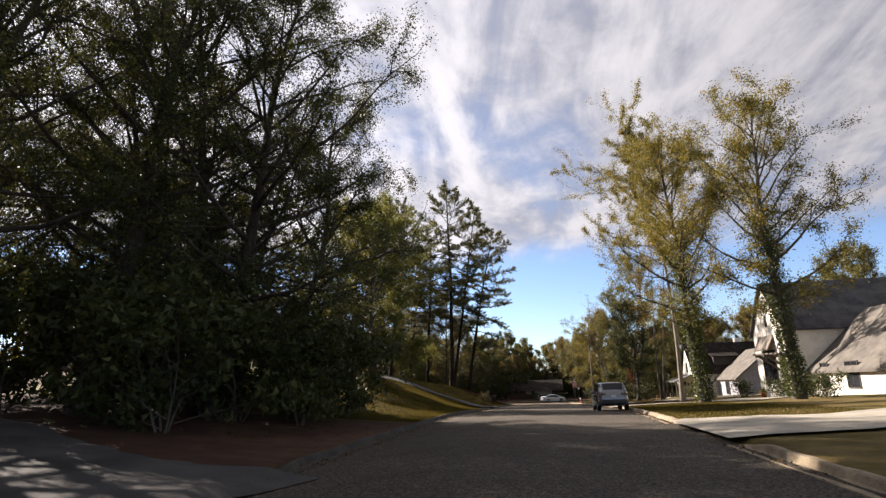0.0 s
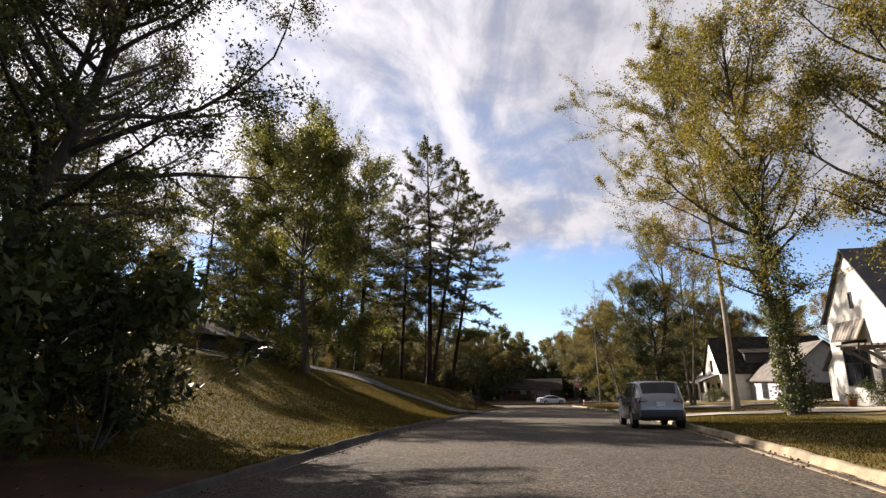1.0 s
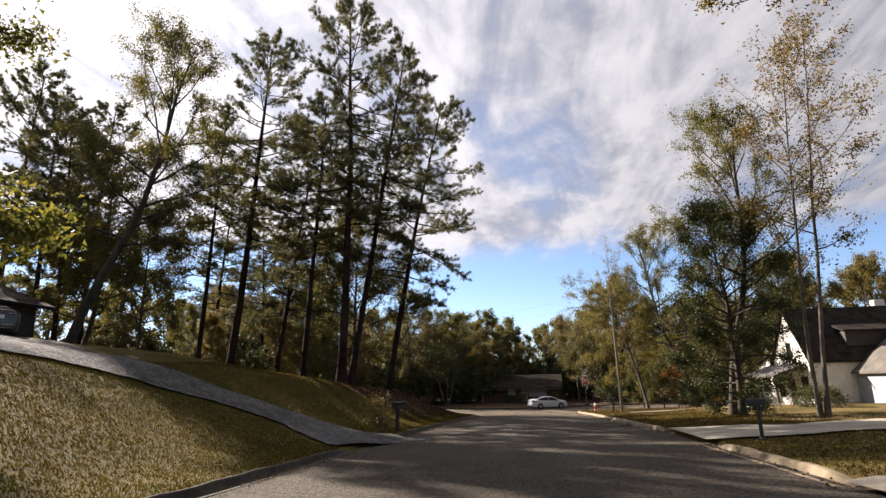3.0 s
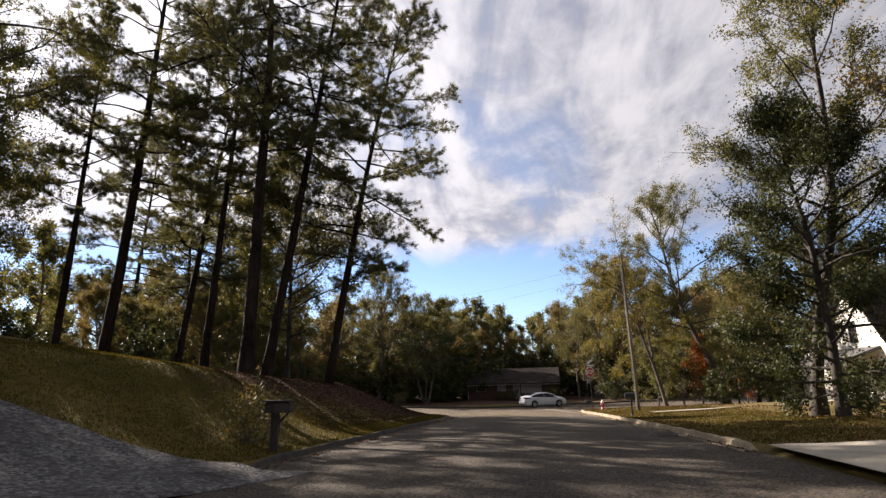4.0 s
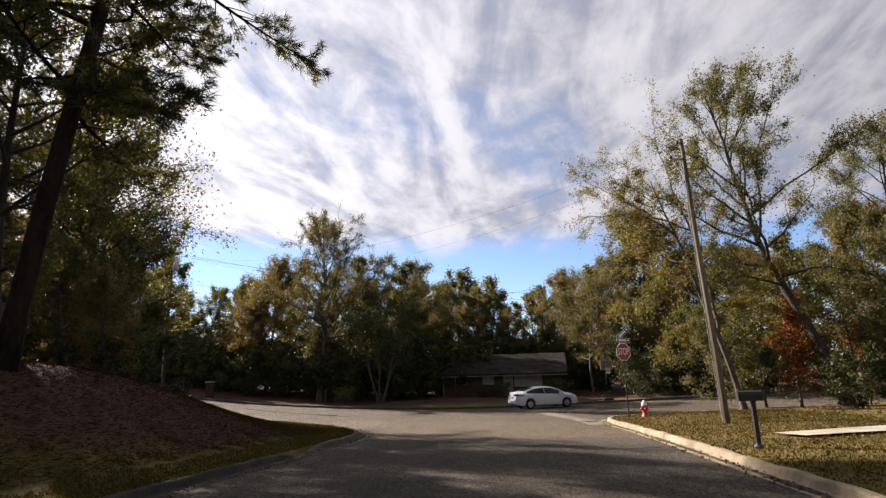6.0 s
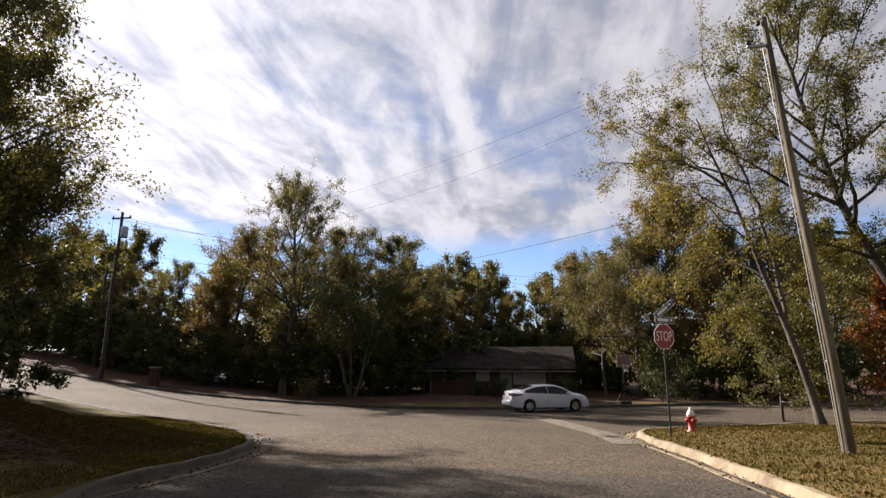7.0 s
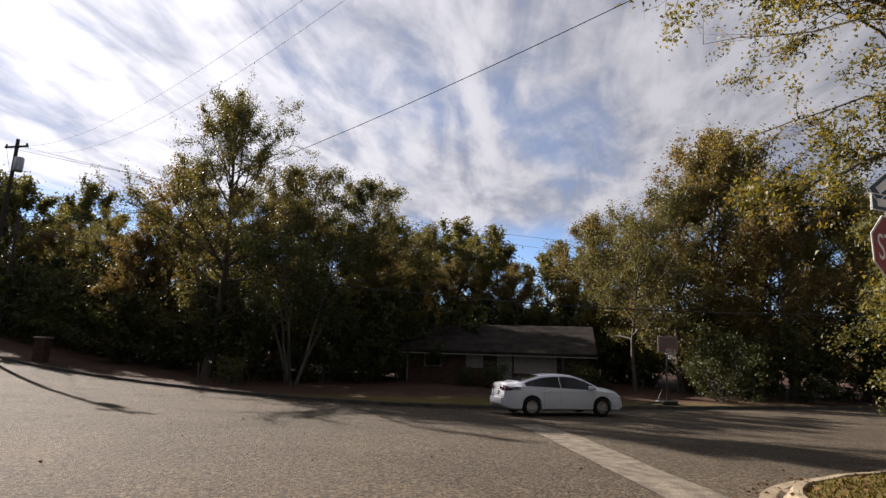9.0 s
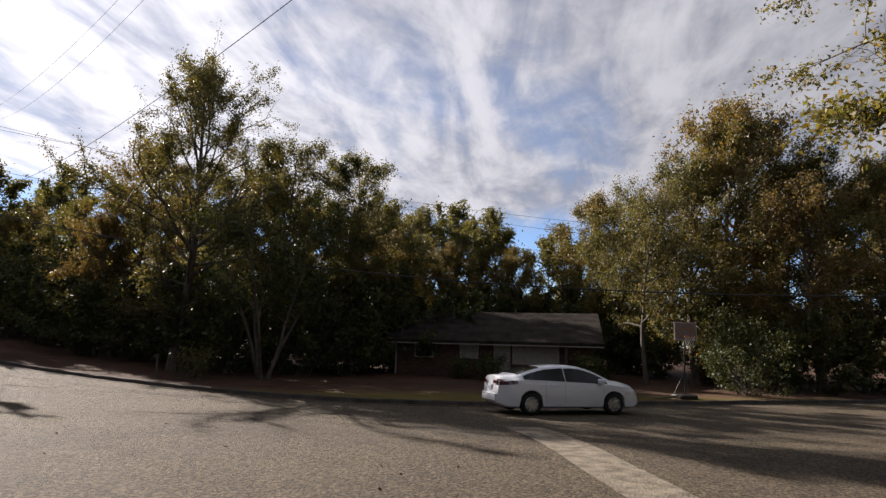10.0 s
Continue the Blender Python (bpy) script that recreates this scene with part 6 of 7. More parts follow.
# lower white cottage with a porch
h2 = thing("white_cottage", Matrix.Identity(4), "white cottage with a steep gable, dark roof and porch", "house")
gable(h2, 20.7, 33.5, 90.6, 97.9, 1.3, 5.3, 9.6, "x", M_WHITEWALL, M_SHINGLE_OLD, 0.25)
gable(h2, 20.75, 33.4, 97.95, 103.0, 1.3, 4.95, 5.9, "x", M_WHITEWALL, M_SHINGLE_OLD, 0.3, peak=0.08)
gable(h2, 23.8, 33.0, 81.0, 90.5, 1.3, 4.4, 8.2, "y", M_GREYWALL, M_SHINGLE_PALE, 0.35)
add_window(h2, "x", 20.7, 94.25, 5.45, 0.75, 1.3, bars=(2, 2))
add_window(h2, "x", 20.75, 100.4, 2.7, 1.8, 1.4, bars=(3, 2))
add_window(h2, "x", 20.7, 92.0, 2.3, 1.0, 1.6, bars=(2, 2))
add_window(h2, "x", 20.7, 96.8, 2.3, 1.0, 1.6, bars=(2, 2))
add_window(h2, "x", 23.8, 85.6, 2.3, 1.6, 1.6, bars=(2, 2))
add_window(h2, "y", 81.0, 28.0, 2.3, 1.6, 1.6, bars=(2, 2))
d2 = part("door", boxed(20.63, 20.69, 94.0, 95.0, 1.66, 3.75, 0.01), M_TRIM_DARK, h2, "dark entrance door")
part("door_handle", boxed(20.58, 20.63, 94.08, 94.12, 2.6, 2.8, 0.01), M_STEEL, d2)
bm = boxed(23.9, 27.2, 91.35, 93.6, 6.2, 7.5, 0.02)
dorm = part("dormer", bm, M_TRIM_DARK, h2, "low dark shed dormer")
part("dormer_roof", prism(bmesh.new(), [(90.95, 7.45), (93.9, 8.35), (93.9, 8.5), (90.95, 7.6)], 23.6, 27.5, Matrix(((0, 1, 0, 0), (1, 0, 0, 0), (0, 0, 1, 0), (0, 0, 0, 1)))), M_SHINGLE_OLD, dorm)
bm = bmesh.new()
prism(bm, [(20.66, 5.05), (18.1, 4.1), (18.1, 3.95), (20.66, 4.85)], 91.4, 99.0)
part("porch_roof", bm, M_SHINGLE, h2, "sloping grey porch roof")
for yk in (91.7, 95.2, 98.7):
    part("porch_post", boxed(18.25, 18.43, yk - 0.09, yk + 0.09, 1.2, 4.05, 0.02), M_WOOD_GREY, h2, "brown timber porch post")
part("porch_floor", boxed(18.1, 20.69, 91.4, 99.0, 1.0, 1.62, 0.03), M_CONCRETE, h2)
ch = part("chimney", boxed(28.2, 29.0, 94.6, 95.4, 8.3, 10.35, 0.03), M_WHITEWALL, h2, "white chimney")
part("chimney_cap", lathe(bmesh.new(), [(0.16, 0), (0.16, 0.35), (0.26, 0.4), (0.1, 0.55), (0, 0.56)], 14, pose(28.6, 95.0, 10.35)), M_BLACK, ch)

# low dark house above the bank
h3 = thing("ranch_house", Matrix.Identity(4), "long low dark-brown house with a shallow shingle roof", "house")
zl = 5.75
gable(h3, -38.0, -28.0, 36.0, 67.5, zl, zl + 2.9, zl + 4.8, "y", M_SIDING_DARK, M_SHINGLE_OLD, 0.7)
for yk in (40, 45, 50, 60, 64):
    add_window(h3, "x", -28.0, yk, zl + 1.4, 1.4, 1.1, M_TRIM_DARK, bars=(2, 1), out=1)
part("gutter", boxed(-27.42, -27.3, 35.4, 68.1, zl + 2.68, zl + 2.82, 0.02), M_STEEL, h3, "pale metal rain gutter")
part("door", boxed(-27.99, -27.94, 54.6, 55.5, zl + 0.5, zl + 2.5, 0.01), M_TRIM_DARK, h3)

# brick house across the junction
h4 = thing("brick_house", Matrix.Translation((0, 0, -0.12)), "low red-brown brick house with a shingle roof", "house")
gable(h4, -9.5, 1.7, 126.6, 135.0, 0.7, 3.25, 4.95, "x", M_BRICK, M_SHINGLE_OLD, 0.55)
add_window(h4, "y", 126.6, -7.88, 2.24, 1.0, 0.85, M_TRIM_DULL)
add_window(h4, "y", 126.6, -5.22, 2.24, 0.95, 0.85, M_TRIM_DULL, M_CURTAIN, bars=(1, 2))
add_window(h4, "y", 126.6, -1.44, 2.0, 2.45, 1.05, M_TRIM_DULL, M_CURTAIN, bars=(3, 1))
d4 = part("door", boxed(-3.8, -2.86, 126.53, 126.6, 1.15, 3.15, 0.01), M_CURTAIN, h4, "pale front door")
part("door_handle", boxed(-3.0, -2.94, 126.47, 126.53, 2.05, 2.15, 0.01), M_STEEL, d4)
part("fascia", boxed(-10.05, 2.25, 126.02, 126.06, 2.955, 3.01), M_CURTAIN, h4, "pale eaves board")
part("downpipe", boxed(-9.6, -9.52, 126.48, 126.56, 1.0, 3.0, 0.015), M_TRIM_DULL, h4, "white downpipe")
part("porch_post", boxed(0.15, 0.3, 126.1, 126.25, 1.0, 3.0, 0.02), M_TRIM_DARK, h4)

# ---- street furniture ----
stop = thing("stop_sign", pose(3.63, 98.03, zat(3.63, 98.03), 0, 0, 0), "red octagonal stop sign with street name blades on a steel post", "street sign")
part("post", boxed(-0.028, 0.028, -0.018, 0.018, -0.2, 3.56, 0.004), M_POST, stop, "dark channel steel post")


def octagon(r, y0, y1):
    return prism(bmesh.new(), [(r / math.cos(math.pi / 8) * math.cos(math.pi / 8 + k * math.pi / 4), r / math.cos(math.pi / 8) * math.sin(math.pi / 8 + k * math.pi / 4)) for k in range(8)], y0, y1)


plate = part("sign_plate", octagon(0.38, -0.026, -0.02), M_SIGNWHITE, stop, "white-edged octagonal plate")
plate.matrix_basis = pose(0, 0, 2.86, 0, 0, 33)
face = part("sign_face", octagon(0.355, -0.031, -0.0262), M_SIGNRED, plate, "red sign face")


def lettering(text, size, material, parent, m, label=""):
    cu = bpy.data.curves.new("lettering", "FONT")
    cu.body, cu.size, cu.align_x, cu.align_y, cu.extrude = text, size, "CENTER", "CENTER", 0.001
    tmp = new("lettering_source", cu)
    me = bpy.data.meshes.new_from_object(tmp.evaluated_get(bpy.context.evaluated_depsgraph_get()))
    bpy.data.objects.remove(tmp)
    me.materials.append(material)
    ob = new("lettering", me)
    ob.parent = parent
    ob.matrix_basis = m
    if label:
        ob["label"] = label
    return ob


lettering("STOP", 0.34, M_SIGNWHITE, plate, Matrix.Translation((0, -0.0335, 0)) @ pose(0, 0, 0, 90, 0, 0) @ Matrix.Diagonal((0.74, 1.22, 1, 1)), "white capital letters")
for zz, turn, ln, tilt in ((3.36, 24, 0.66, 4), (3.68, 24, 0.76, -37)):
    blade = part("name_blade", boxed(-ln / 2, ln / 2, -0.006, 0.006, -0.1, 0.1, 0.003), M_SIGNBLUE, stop, "blue street name blade")
    blade.matrix_basis = pose(0.06, -0.04, zz, 0, tilt, turn)
    for s in (-1, 1):
        bm = bmesh.new()
        box(bm, -ln / 2, ln / 2, s * 0.0085 - 0.001, s * 0.0085 + 0.001, 0.087, 0.098)
        box(bm, -ln / 2, ln / 2, s * 0.0085 - 0.001, s * 0.0085 + 0.001, -0.098, -0.087)
        box(bm, -ln / 2, -ln / 2 + 0.011, s * 0.0085 - 0.001, s * 0.0085 + 0.001, -0.087, 0.087)
        box(bm, ln / 2 - 0.011, ln / 2, s * 0.0085 - 0.001, s * 0.0085 + 0.001, -0.087, 0.087)
        part("border", bm, M_SIGNWHITE, blade)
        part("legend_bar", boxed(-ln * 0.38, ln * 0.2, s * 0.0085 - 0.001, s * 0.0085 + 0.001, -0.045, 0.045), M_SIGNWHITE, blade, "pale bar of lettering")
        part("legend_bar", boxed(ln * 0.27, ln * 0.40, s * 0.0085 - 0.001, s * 0.0085 + 0.001, -0.02, 0.045), M_SIGNWHITE, blade, "pale bar of lettering")

hyd = thing("fire_hydrant", pose(4.5, 99.3, zat(4.5, 99.3), 0, 0, 20), "red fire hydrant with a white top on the corner grass", "fire hydrant")
part("barrel", lathe(bmesh.new(), [(0.15, -0.05), (0.15, 0.03), (0.10, 0.05), (0.095, 0.42), (0.13, 0.43), (0.13, 0.47)], 20), M_HYD_RED, hyd, "red barrel", True)
part("bonnet", lathe(bmesh.new(), [(0.125, 0.472), (0.12, 0.53), (0.09, 0.62), (0.035, 0.67), (0.03, 0.73), (0, 0.735)], 20), M_HYD_WHITE, hyd, "white domed bonnet", True)
for a, rr, ln in ((0, 0.055, 0.17), (180, 0.055, 0.17), (270, 0.075, 0.18)):
    o = part("outlet", lathe(bmesh.new(), [(rr * 0.8, 0.06), (rr * 0.8, ln - 0.06), (rr, ln - 0.05), (rr, ln), (0.02, ln), (0.02, ln + 0.03), (0, ln + 0.03)], 14), M_HYD_RED, hyd, smooth=True)
    o.matrix_basis = pose(0, 0, 0.34, 0, 0, a) @ pose(0, 0, 0, 0, 90, 0)

# mailboxes
mb = thing("mailbox", pose(-6.72, 66.0, zat(-6.72, 66.0), 0, 0, 8), "weathered wooden mailbox on a thick timber post", "mailbox")
part("post", boxed(-0.085, 0.085, -0.085, 0.085, -0.3, 0.95, 0.012), M_CREO_DARK, mb)
bm = bmesh.new()
prof = [(-0.17, 0.0), (0.17, 0.0), (0.17, 0.18), (0.12, 0.25), (0.0, 0.28), (-0.12, 0.25), (-0.17, 0.18)]
prism(bm, prof, -0.3, 0.3, pose(0.08, 0, 0.93, 0, 0, 90))
bx = part("box", bm, M_CREO_DARK, mb)
part("door", boxed(0.385, 0.4, -0.15, 0.15, 0.95, 1.14, 0.01), M_CREO_DARK, bx)
part("roof_board", boxed(-0.27, 0.42, -0.2, 0.2, 1.2, 1.235, 0.008), M_CREO_DARK, mb)
part("brace", prism(bmesh.new(), [(0.06, 0.6), (0.06, 0.68), (0.3, 0.92), (0.36, 0.92)], -0.03, 0.03), M_CREO_DARK, mb)


def black_mailbox(x, y, turn):
    o = thing("mailbox", pose(x, y, zat(x, y), 0, 0, turn), "black metal mailbox on a slim black post", "mailbox", "black mailboxes")
    part("post", boxed(-0.045, 0.045, -0.045, 0.045, -0.3, 1.02, 0.008), M_BLACK, o)
    prof = [(-0.09, 0.0), (0.09, 0.0), (0.09, 0.13), (0.06, 0.2), (0.0, 0.225), (-0.06, 0.2), (-0.09, 0.13)]
    b = part("box", prism(bmesh.new(), prof, -0.26, 0.26, pose(-0.06, 0, 1.02, 0, 0, 90)), M_BLACK, o)
    part("flag", boxed(-0.1, 0.06, 0.095, 0.102, 1.12, 1.16), M_SIGNRED, b, "small red flag")
    part("foot", lathe(bmesh.new(), [(0.1, -0.05), (0.1, 0.04), (0.05, 0.1)], 12), M_BLACK, o)


black_mailbox(6.3, 60.3, 0)
black_mailbox(4.75, 86.0, 0)
mp = thing("marker_post", pose(-17.6, 116.5, zat(-17.6, 116.5)), "short weathered grey marker post on the verge", "marker post")
part("post", boxed(-0.045, 0.045, -0.04, 0.04, -0.2, 0.95, 0.012), M_WOOD_GREY, mp)
part("cap", boxed(-0.055, 0.055, -0.05, 0.05, 0.95, 0.99, 0.01), M_WOOD_GREY, mp)
bp = thing("brick_mailbox_pillar", pose(-29.2, 118.4, zat(-29.2, 118.4), 0, 0, 15), "dark brick mailbox pillar at the verge", "mailbox pillar")
part("pillar", boxed(-0.3, 0.3, -0.3, 0.3, -0.2, 1.3, 0.015), M_BRICK, bp)
part("cap", boxed(-0.36, 0.36, -0.36, 0.36, 1.3, 1.4, 0.02), M_CONCRETE, bp)
part("box_door", boxed(-0.12, 0.12, -0.32, -0.3, 0.85, 1.1, 0.01), M_BLACK, bp)
mh = thing("manhole_cover", pose(2.0, 98.4, float(street_z(2.0, 98.4)) + 0.012), "small round iron cover in the asphalt", "manhole cover")
part("rim", lathe(bmesh.new(), [(0.3, -0.02), (0.3, 0.012), (0.26, 0.014), (0.255, 0.004)], 28), M_IRON, mh)
bm = lathe(bmesh.new(), [(0.25, -0.02), (0.25, 0.008), (0, 0.009)], 28)
for k in range(-3, 4):
    box(bm, -0.19, 0.19, k * 0.06 - 0.012, k * 0.06 + 0.012, 0.008, 0.014)
part("lid", bm, M_IRON, mh)
dr = thing("storm_drain", pose(3.75, 72.6, float(street_z(3.75, 72.6)) + 0.035), "dark iron storm drain grate at the kerb", "storm drain")
part("frame", boxed(-0.36, 0.36, -0.55, 0.55, -0.05, 0.0, 0.01), M_BLACK, dr)
for k in range(9):
    part("bar", boxed(-0.32, 0.32, -0.5 + k * 0.12, -0.46 + k * 0.12, 0.0, 0.015), M_IRON, dr)

# basketball hoop
hp = thing("basketball_hoop", pose(5.05, 119.6, zat(5.05, 119.6) + 0.02, 0, 0, 18) @ Matrix.Scale(1.1, 4), "old basketball hoop on a portable base by the kerb", "basketball hoop")
part("base", boxed(-0.36, 0.36, -0.1, 0.6, -0.02, 0.14, 0.06), M_BLACK, hp)
v, f = tube_np([(0.0, 0.2, 0.1), (0.02, 0.18, 1.3), (0.06, 0.1, 2.6)], [0.03, 0.03, 0.03], 10)
ob_np("pole", v, f, M_BLACK, hp, True)
for s in (-1, 1):
    v, f = tube_np([(s * 0.3, 0.45, 0.15), (s * 0.06, 0.2, 0.85)], [0.011, 0.011], 6)
    ob_np("brace", v, f, M_BLACK, hp)
bb = part("backboard", boxed(-0.45, 0.45, -0.06, -0.02, 2.15, 2.85, 0.012), M_BACKBOARD, hp, "faded grey backboard")
bm = bmesh.new()
for a in ((-0.44, 0.44, 2.16, 2.19), (-0.44, 0.44, 2.81, 2.84), (-0.44, -0.41, 2.19, 2.81), (0.41, 0.44, 2.19, 2.81)):
    box(bm, a[0], a[1], -0.066, -0.0605, a[2], a[3])
part("border", bm, M_BOARDLINE, bb, "pale painted border")
bm = bmesh.new()
for a in ((-0.2, 0.2, 2.3, 2.325), (-0.2, 0.2, 2.6, 2.625), (-0.2, -0.175, 2.325, 2.6), (0.175, 0.2, 2.325, 2.6)):
    box(bm, a[0], a[1], -0.066, -0.0605, a[2], a[3])
part("target_square", bm, M_RIMORANGE, bb, "faded painted square")
a = np.linspace(0, 2 * np.pi, 25)
v, f = tube_np(np.stack([0.2 * np.cos(a), -0.29 + 0.2 * np.sin(a), np.full(25, 2.3)], 1), np.full(25, 0.012), 6)
ob_np("rim", v, f, M_RIMORANGE, hp, True, "orange metal rim")
net = Pile()
for k in range(12):
    for s in (-1, 1):
        q = np.linspace(0, 1, 6)
        aa = 2 * np.pi * k / 12 + s * q * 1.2
        rr = 0.2 - 0.09 * q ** 0.7
        net.add(*tube_np(np.stack([rr * np.cos(aa), -0.29 + rr * np.sin(aa), 2.29 - 0.4 * q], 1), np.full(6, 0.004), 3))
ob_np("net", *net.arrays(), M_SIGNWHITE, hp, label="thin white net")
for k in range(3):
    tb = thing("timber_board", pose(4.2 + 0.08 * k, 119.2 - 0.16 * k, zat(4.2, 119.2) + 0.05 + 0.05 * k, 0, -4, 20 + 14 * k), "loose weathered board lying beside the hoop", "board", "loose boards")
    part("plank", boxed(-0.6, 0.6, -0.03, 0.03, -0.015, 0.015, 0.004), M_WOOD_GREY, tb)

# ---- utility poles and cables ----


def utility_pole(x, y, top, r, mat, label, lean=(0, 0)):
    z = zat(x, y)
    o = thing("utility_pole", pose(x, y, z, -lean[1], lean[0], 0), label, "utility pole")
    h = top - z
    q = np.linspace(-0.4, h, 12)
    v, f = tube_np(np.stack([0.02 * np.sin(q * 0.7), 0.02 * np.cos(q * 0.5), q], 1), r * (1 - 0.38 * (q + 0.4) / (h + 0.4)), 14)
    ob_np("shaft", v, f, mat, o, True)
    part("top_cap", lathe(bmesh.new(), [(r * 0.64, h - 0.01), (r * 0.5, h + 0.03), (0, h + 0.04)], 14), mat, o)
    return o, h


def insulator(parent, x, y, z, s=1.0):
    o = part("insulator", lathe(bmesh.new(), [(0.03 * s, 0), (0.06 * s, 0.02), (0.03 * s, 0.05), (0.06 * s, 0.08), (0.03 * s, 0.11), (0.045 * s, 0.14), (0, 0.16)], 12), M_CLAD, parent, smooth=True)
    o.location = (x, y, z)


U, uh = utility_pole(6.3, 93.6, 12.7, 0.125, M_CREO, "tan weathered timber utility pole leaning over the verge", (0.5, 8.4))
part("bracket", boxed(-0.55, 0.0, -0.04, 0.04, uh - 0.95, uh - 0.88, 0.01), M_STEEL, U)
insulator(U, -0.5, 0, uh - 0.88, 1.4)
insulator(U, -0.15, 0, uh - 0.2, 1.2)
part("ground_wire", boxed(-0.155, -0.14, -0.01, 0.01, 0.0, uh - 1.0), M_STEEL, U)
T, th = utility_pole(-34.3, 118.9, 15.6, 0.17, M_CREO_DARK, "dark timber utility pole with a transformer can")
part("crossarm", boxed(-0.9, 0.9, -0.05, 0.05, th - 0.55, th - 0.43, 0.01), M_CREO_DARK, T)
for k in (-0.8, 0.0, 0.8):
    insulator(T, k, 0, th - 0.43, 1.3)
part("transformer", lathe(bmesh.new(), [(0.0, -1.0), (0.26, -0.98), (0.28, -0.9), (0.28, -0.12), (0.24, -0.05), (0.05, 0.0), (0, 0.0)], 18, pose(0.42, 0, th - 1.2)), M_STEEL, T, "grey transformer can", True)
utility_pole(-41.5, 126.0, 12.5, 0.16, M_CREO_DARK, "dark timber utility pole among the trees")
utility_pole(54, 120.5, 11.5, 0.16, M_CREO_DARK, "dark timber utility pole down the cross street")
utility_pole(44, 146.5, 12.0, 0.16, M_CREO_DARK, "dark timber utility pole behind the far trees")


def cable(a, b, sag, r, label="thin black overhead cable"):
    q = np.linspace(0, 1, 41)[:, None]
    p = np.array(a) * (1 - q) + np.array(b) * q
    p[:, 2] -= 4 * sag * (q * (1 - q))[:, 0]
    v, f = tube_np(p, np.full(41, r), 5)
    tagged(ob_np("overhead_cable", v, f, M_WIRE), label, "cable", "overhead cables")


cable((6.25, 95.25, 12.35), (-34.3, 118.9, 15.2), 2.4, 0.004)
cable((5.8, 95.0, 11.4), (-33.6, 118.9, 15.1), 2.9, 0.004)
cable((6.2, 94.5, 7.6), (-34.3, 118.9, 11.2), 2.2, 0.006)
cable((-35.1, 118.9, 15.1), (44, 146.5, 12.0), 2.6, 0.011)
cable((-34.3, 118.9, 15.2), (44, 146.5, 11.4), 3.2, 0.011)
cable((-34.3, 118.9, 12.4), (44, 146.5, 10.4), 2.6, 0.011)
cable((-34.2, 118.9, 10.0), (53.9, 120.5, 9.8), 4.8, 0.028, "thick black telephone cable strung between poles")
cable((-35.1, 118.9, 15.1), (-41.5, 126, 12.3), 0.3, 0.011)
cable((-34.2, 118.9, 10.4), (-41.5, 126, 9.0), 0.3, 0.015)

# ---- grass and litter ----


def bare_of_drives(x, y):
    """True where no driveway lies."""
    free = np.ones(len(x), bool)
    for p, w in DRIVES:
        near = np.flatnonzero((x > p[:, 0].min() - 3) & (x < p[:, 0].max() + 3) & (y > p[:, 1].min() - 3) & (y < p[:, 1].max() + 3))
        d = np.hypot(x[near, None] - p[None, :, 0], y[near, None] - p[None, :, 1])
        free[near] &= (d > 0.5 * w[None]).all(1)
    return free


def scatter(n, seed, x0, x1, y0, y1, keep):
    rng = np.random.default_rng(seed)
    x, y = rng.uniform(x0, x1, n), rng.uniform(y0, y1, n)
    d = edge_distance(x, y)
    ok = keep(x, y, d)
    return x[ok], y[ok], d[ok], rng


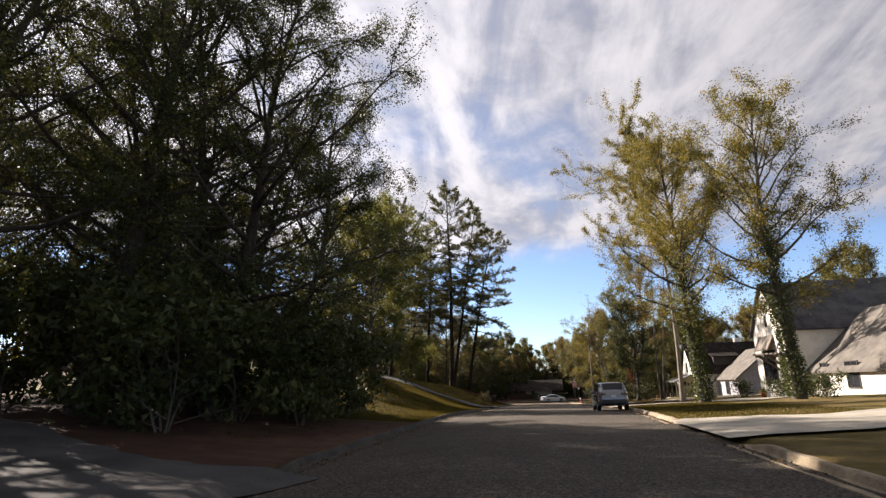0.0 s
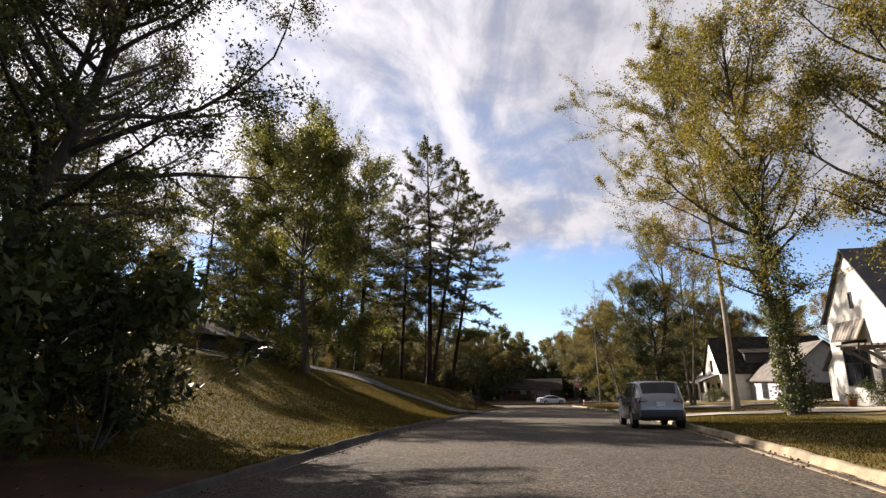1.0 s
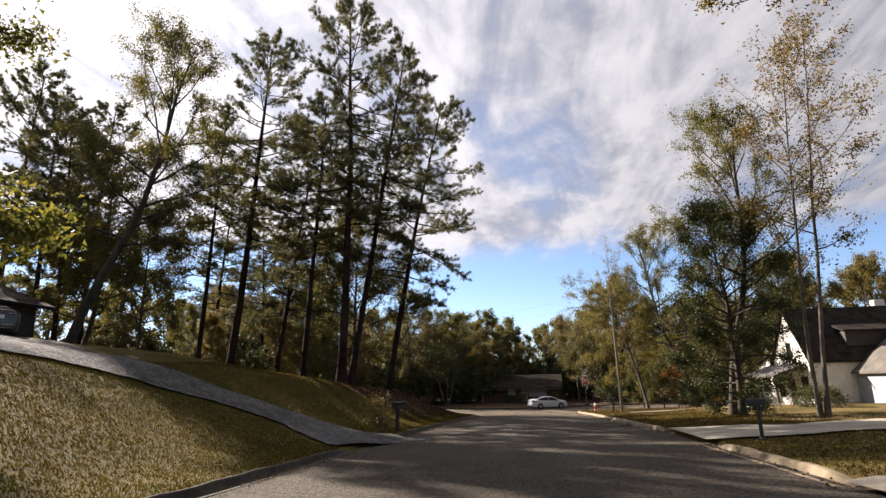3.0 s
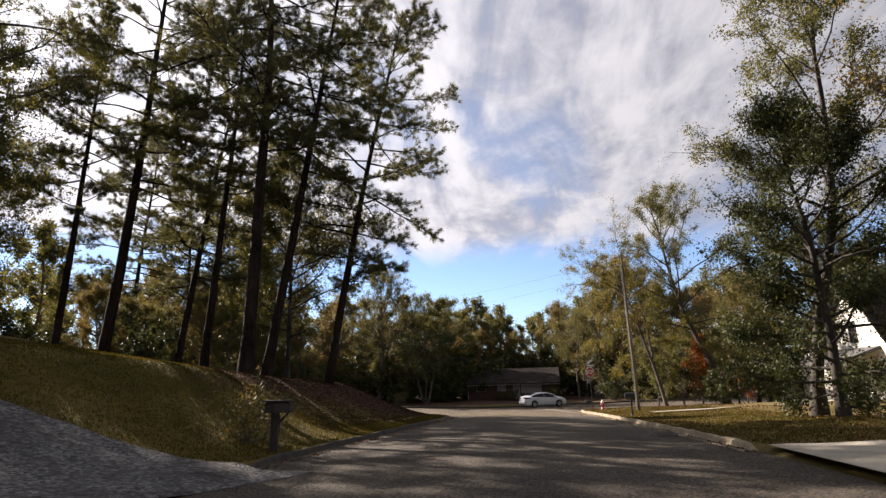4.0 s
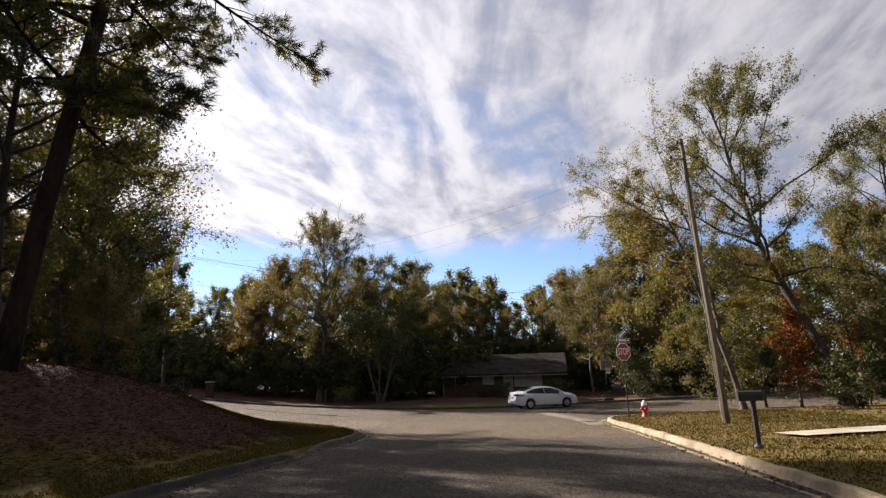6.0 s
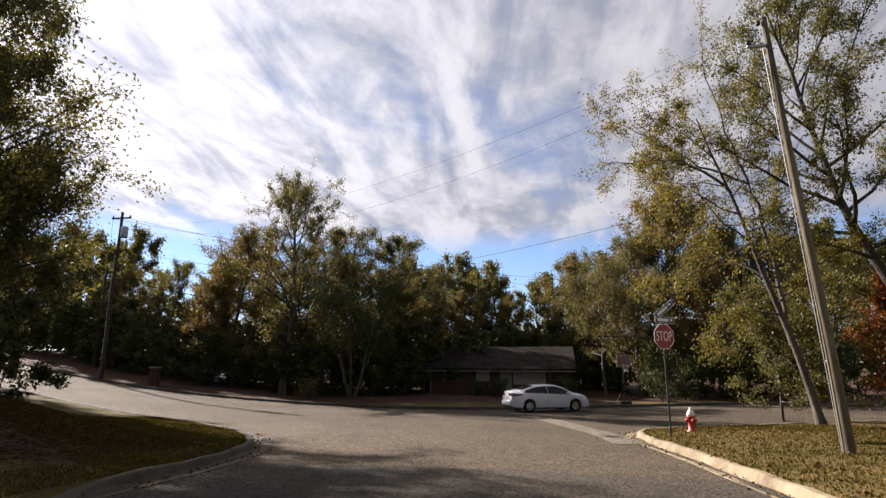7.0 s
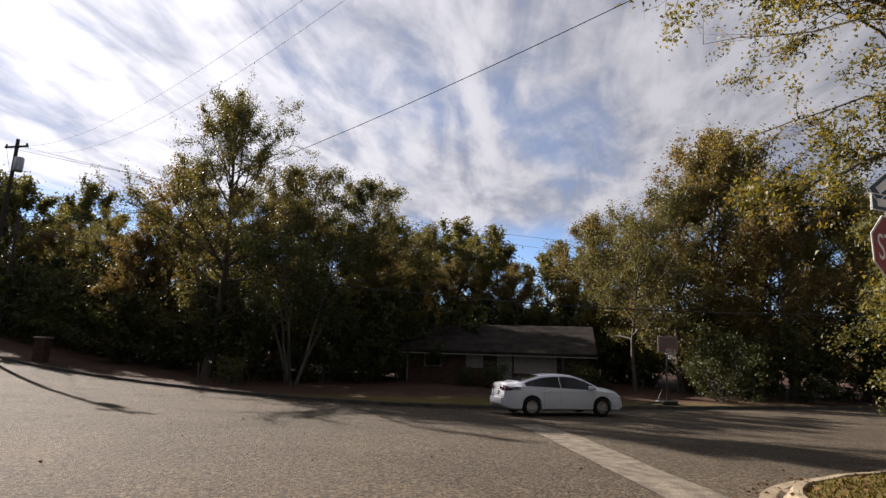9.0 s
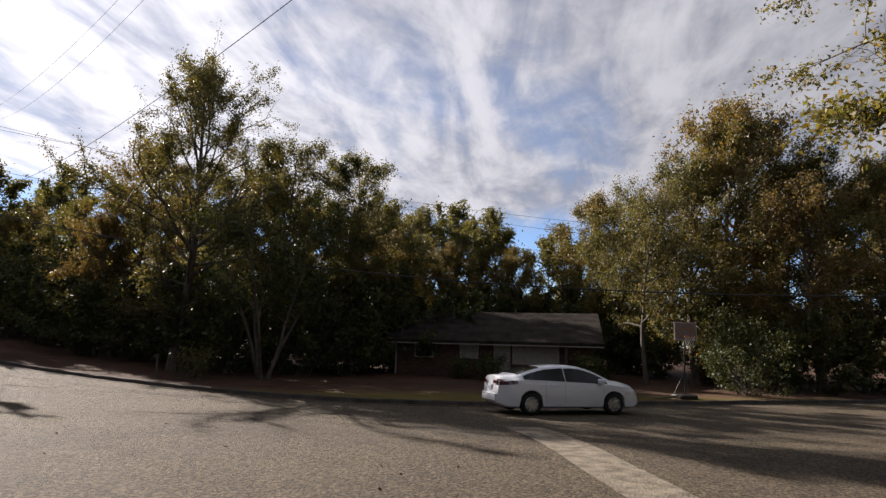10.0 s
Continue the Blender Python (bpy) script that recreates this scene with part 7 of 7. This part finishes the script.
def blades(name, n, seed, x0, x1, y0, y1, h, label, reach=99.0):
    x, y, d, rng = scatter(n, seed, x0, x1, y0, y1, lambda x, y, d: bare_of_drives(x, y) & (d > 0.22) & (d < reach * (0.55 + 0.9 * soft_noise(x, y, 2.0) ** 2 + 0.5 * step(80, 70, y))))
    z = lawn_z(x, y, d)
    a = rng.uniform(0, 2 * np.pi, len(x))
    hh = h * rng.uniform(0.5, 1.3, len(x))
    w = 0.012 + 0.012 * rng.uniform(size=len(x))
    p = np.stack([x, y, z - 0.01], 1)
    side_v = np.stack([np.cos(a), np.sin(a), 0 * a], 1) * w[:, None]
    tip = p + np.stack([rng.normal(size=len(x)) * 0.4 * hh, rng.normal(size=len(x)) * 0.4 * hh, hh], 1)
    v = np.stack([p - side_v, p + side_v, tip], 1).reshape(-1, 3)
    tagged(ob_np(name, v, np.arange(len(v)).reshape(-1, 3), M_GRASS), label, "grass", kind="stuff")


blades("grass", 205000, 91, -16, -5, 24, 72.5, 0.055, "short mixed green and dry lawn grass")
blades("grass", 95000, 94, -11, -5, 72, 90, 0.05, "short mixed grass on the bank below the pines", 1.9)
blades("grass", 60000, 92, -15, -5, 88.5, 101, 0.06, "short grass on the corner bank")
blades("grass", 150000, 93, 2.6, 11, 22, 104, 0.055, "short dry lawn grass on the verge")


def litter(n, seed, x0, x1, y0, y1, keep, size, label):
    x, y, d, rng = scatter(n, seed, x0, x1, y0, y1, keep)
    z = np.where(d > 0.05, lawn_z(x, y, np.maximum(d, 0.2)) + 0.03, street_z(x, y) + 0.05 * step(0.3, 4.5, -d) + 0.02)
    v, f = leaf_quads(rng, np.stack([x, y, z], 1), np.array((0.0, 0.0, 0.008)), size, 0.75, 1.4)
    tagged(ob_np("fallen_leaves", v, f, M_LITTER), label, "leaves", kind="stuff")


litter(4200, 95, -16, -5.5, 14, 100, lambda x, y, d: d > 0.1, 0.045, "scattered brown fallen leaves on the lawn bank")
litter(9000, 96, 2.5, 14, 48, 104, lambda x, y, d: d > 0.1, 0.07, "scattered brown fallen leaves on the verge")
litter(60000, 97, -14, 6, 10, 118, lambda x, y, d: bare_of_drives(x, y) & (d < -0.02) & (d > -0.5), 0.055, "dry leaves gathered in the gutter")


def needles(n, seed, x0, x1, y0, y1, label):
    x, y, d, rng = scatter(n, seed, x0, x1, y0, y1, lambda x, y, d: d > 0.5)
    v, f = leaf_quads(rng, np.stack([x, y, lawn_z(x, y, d) + 0.02], 1), np.array((0.0, 0.0, 0.012)), 0.042, 0.85, 8.0)
    tagged(ob_np("pine_straw", v, f, M_STRAW), label, "pine straw", kind="stuff")


needles(58000, 98, -16, -7.4, 71.5, 92, "brown pine needles lying on the shaded bank")
litter(150, 99, -14, 6, 50, 112, lambda x, y, d: d < -0.5, 0.055, "single dry leaves blown over the asphalt")
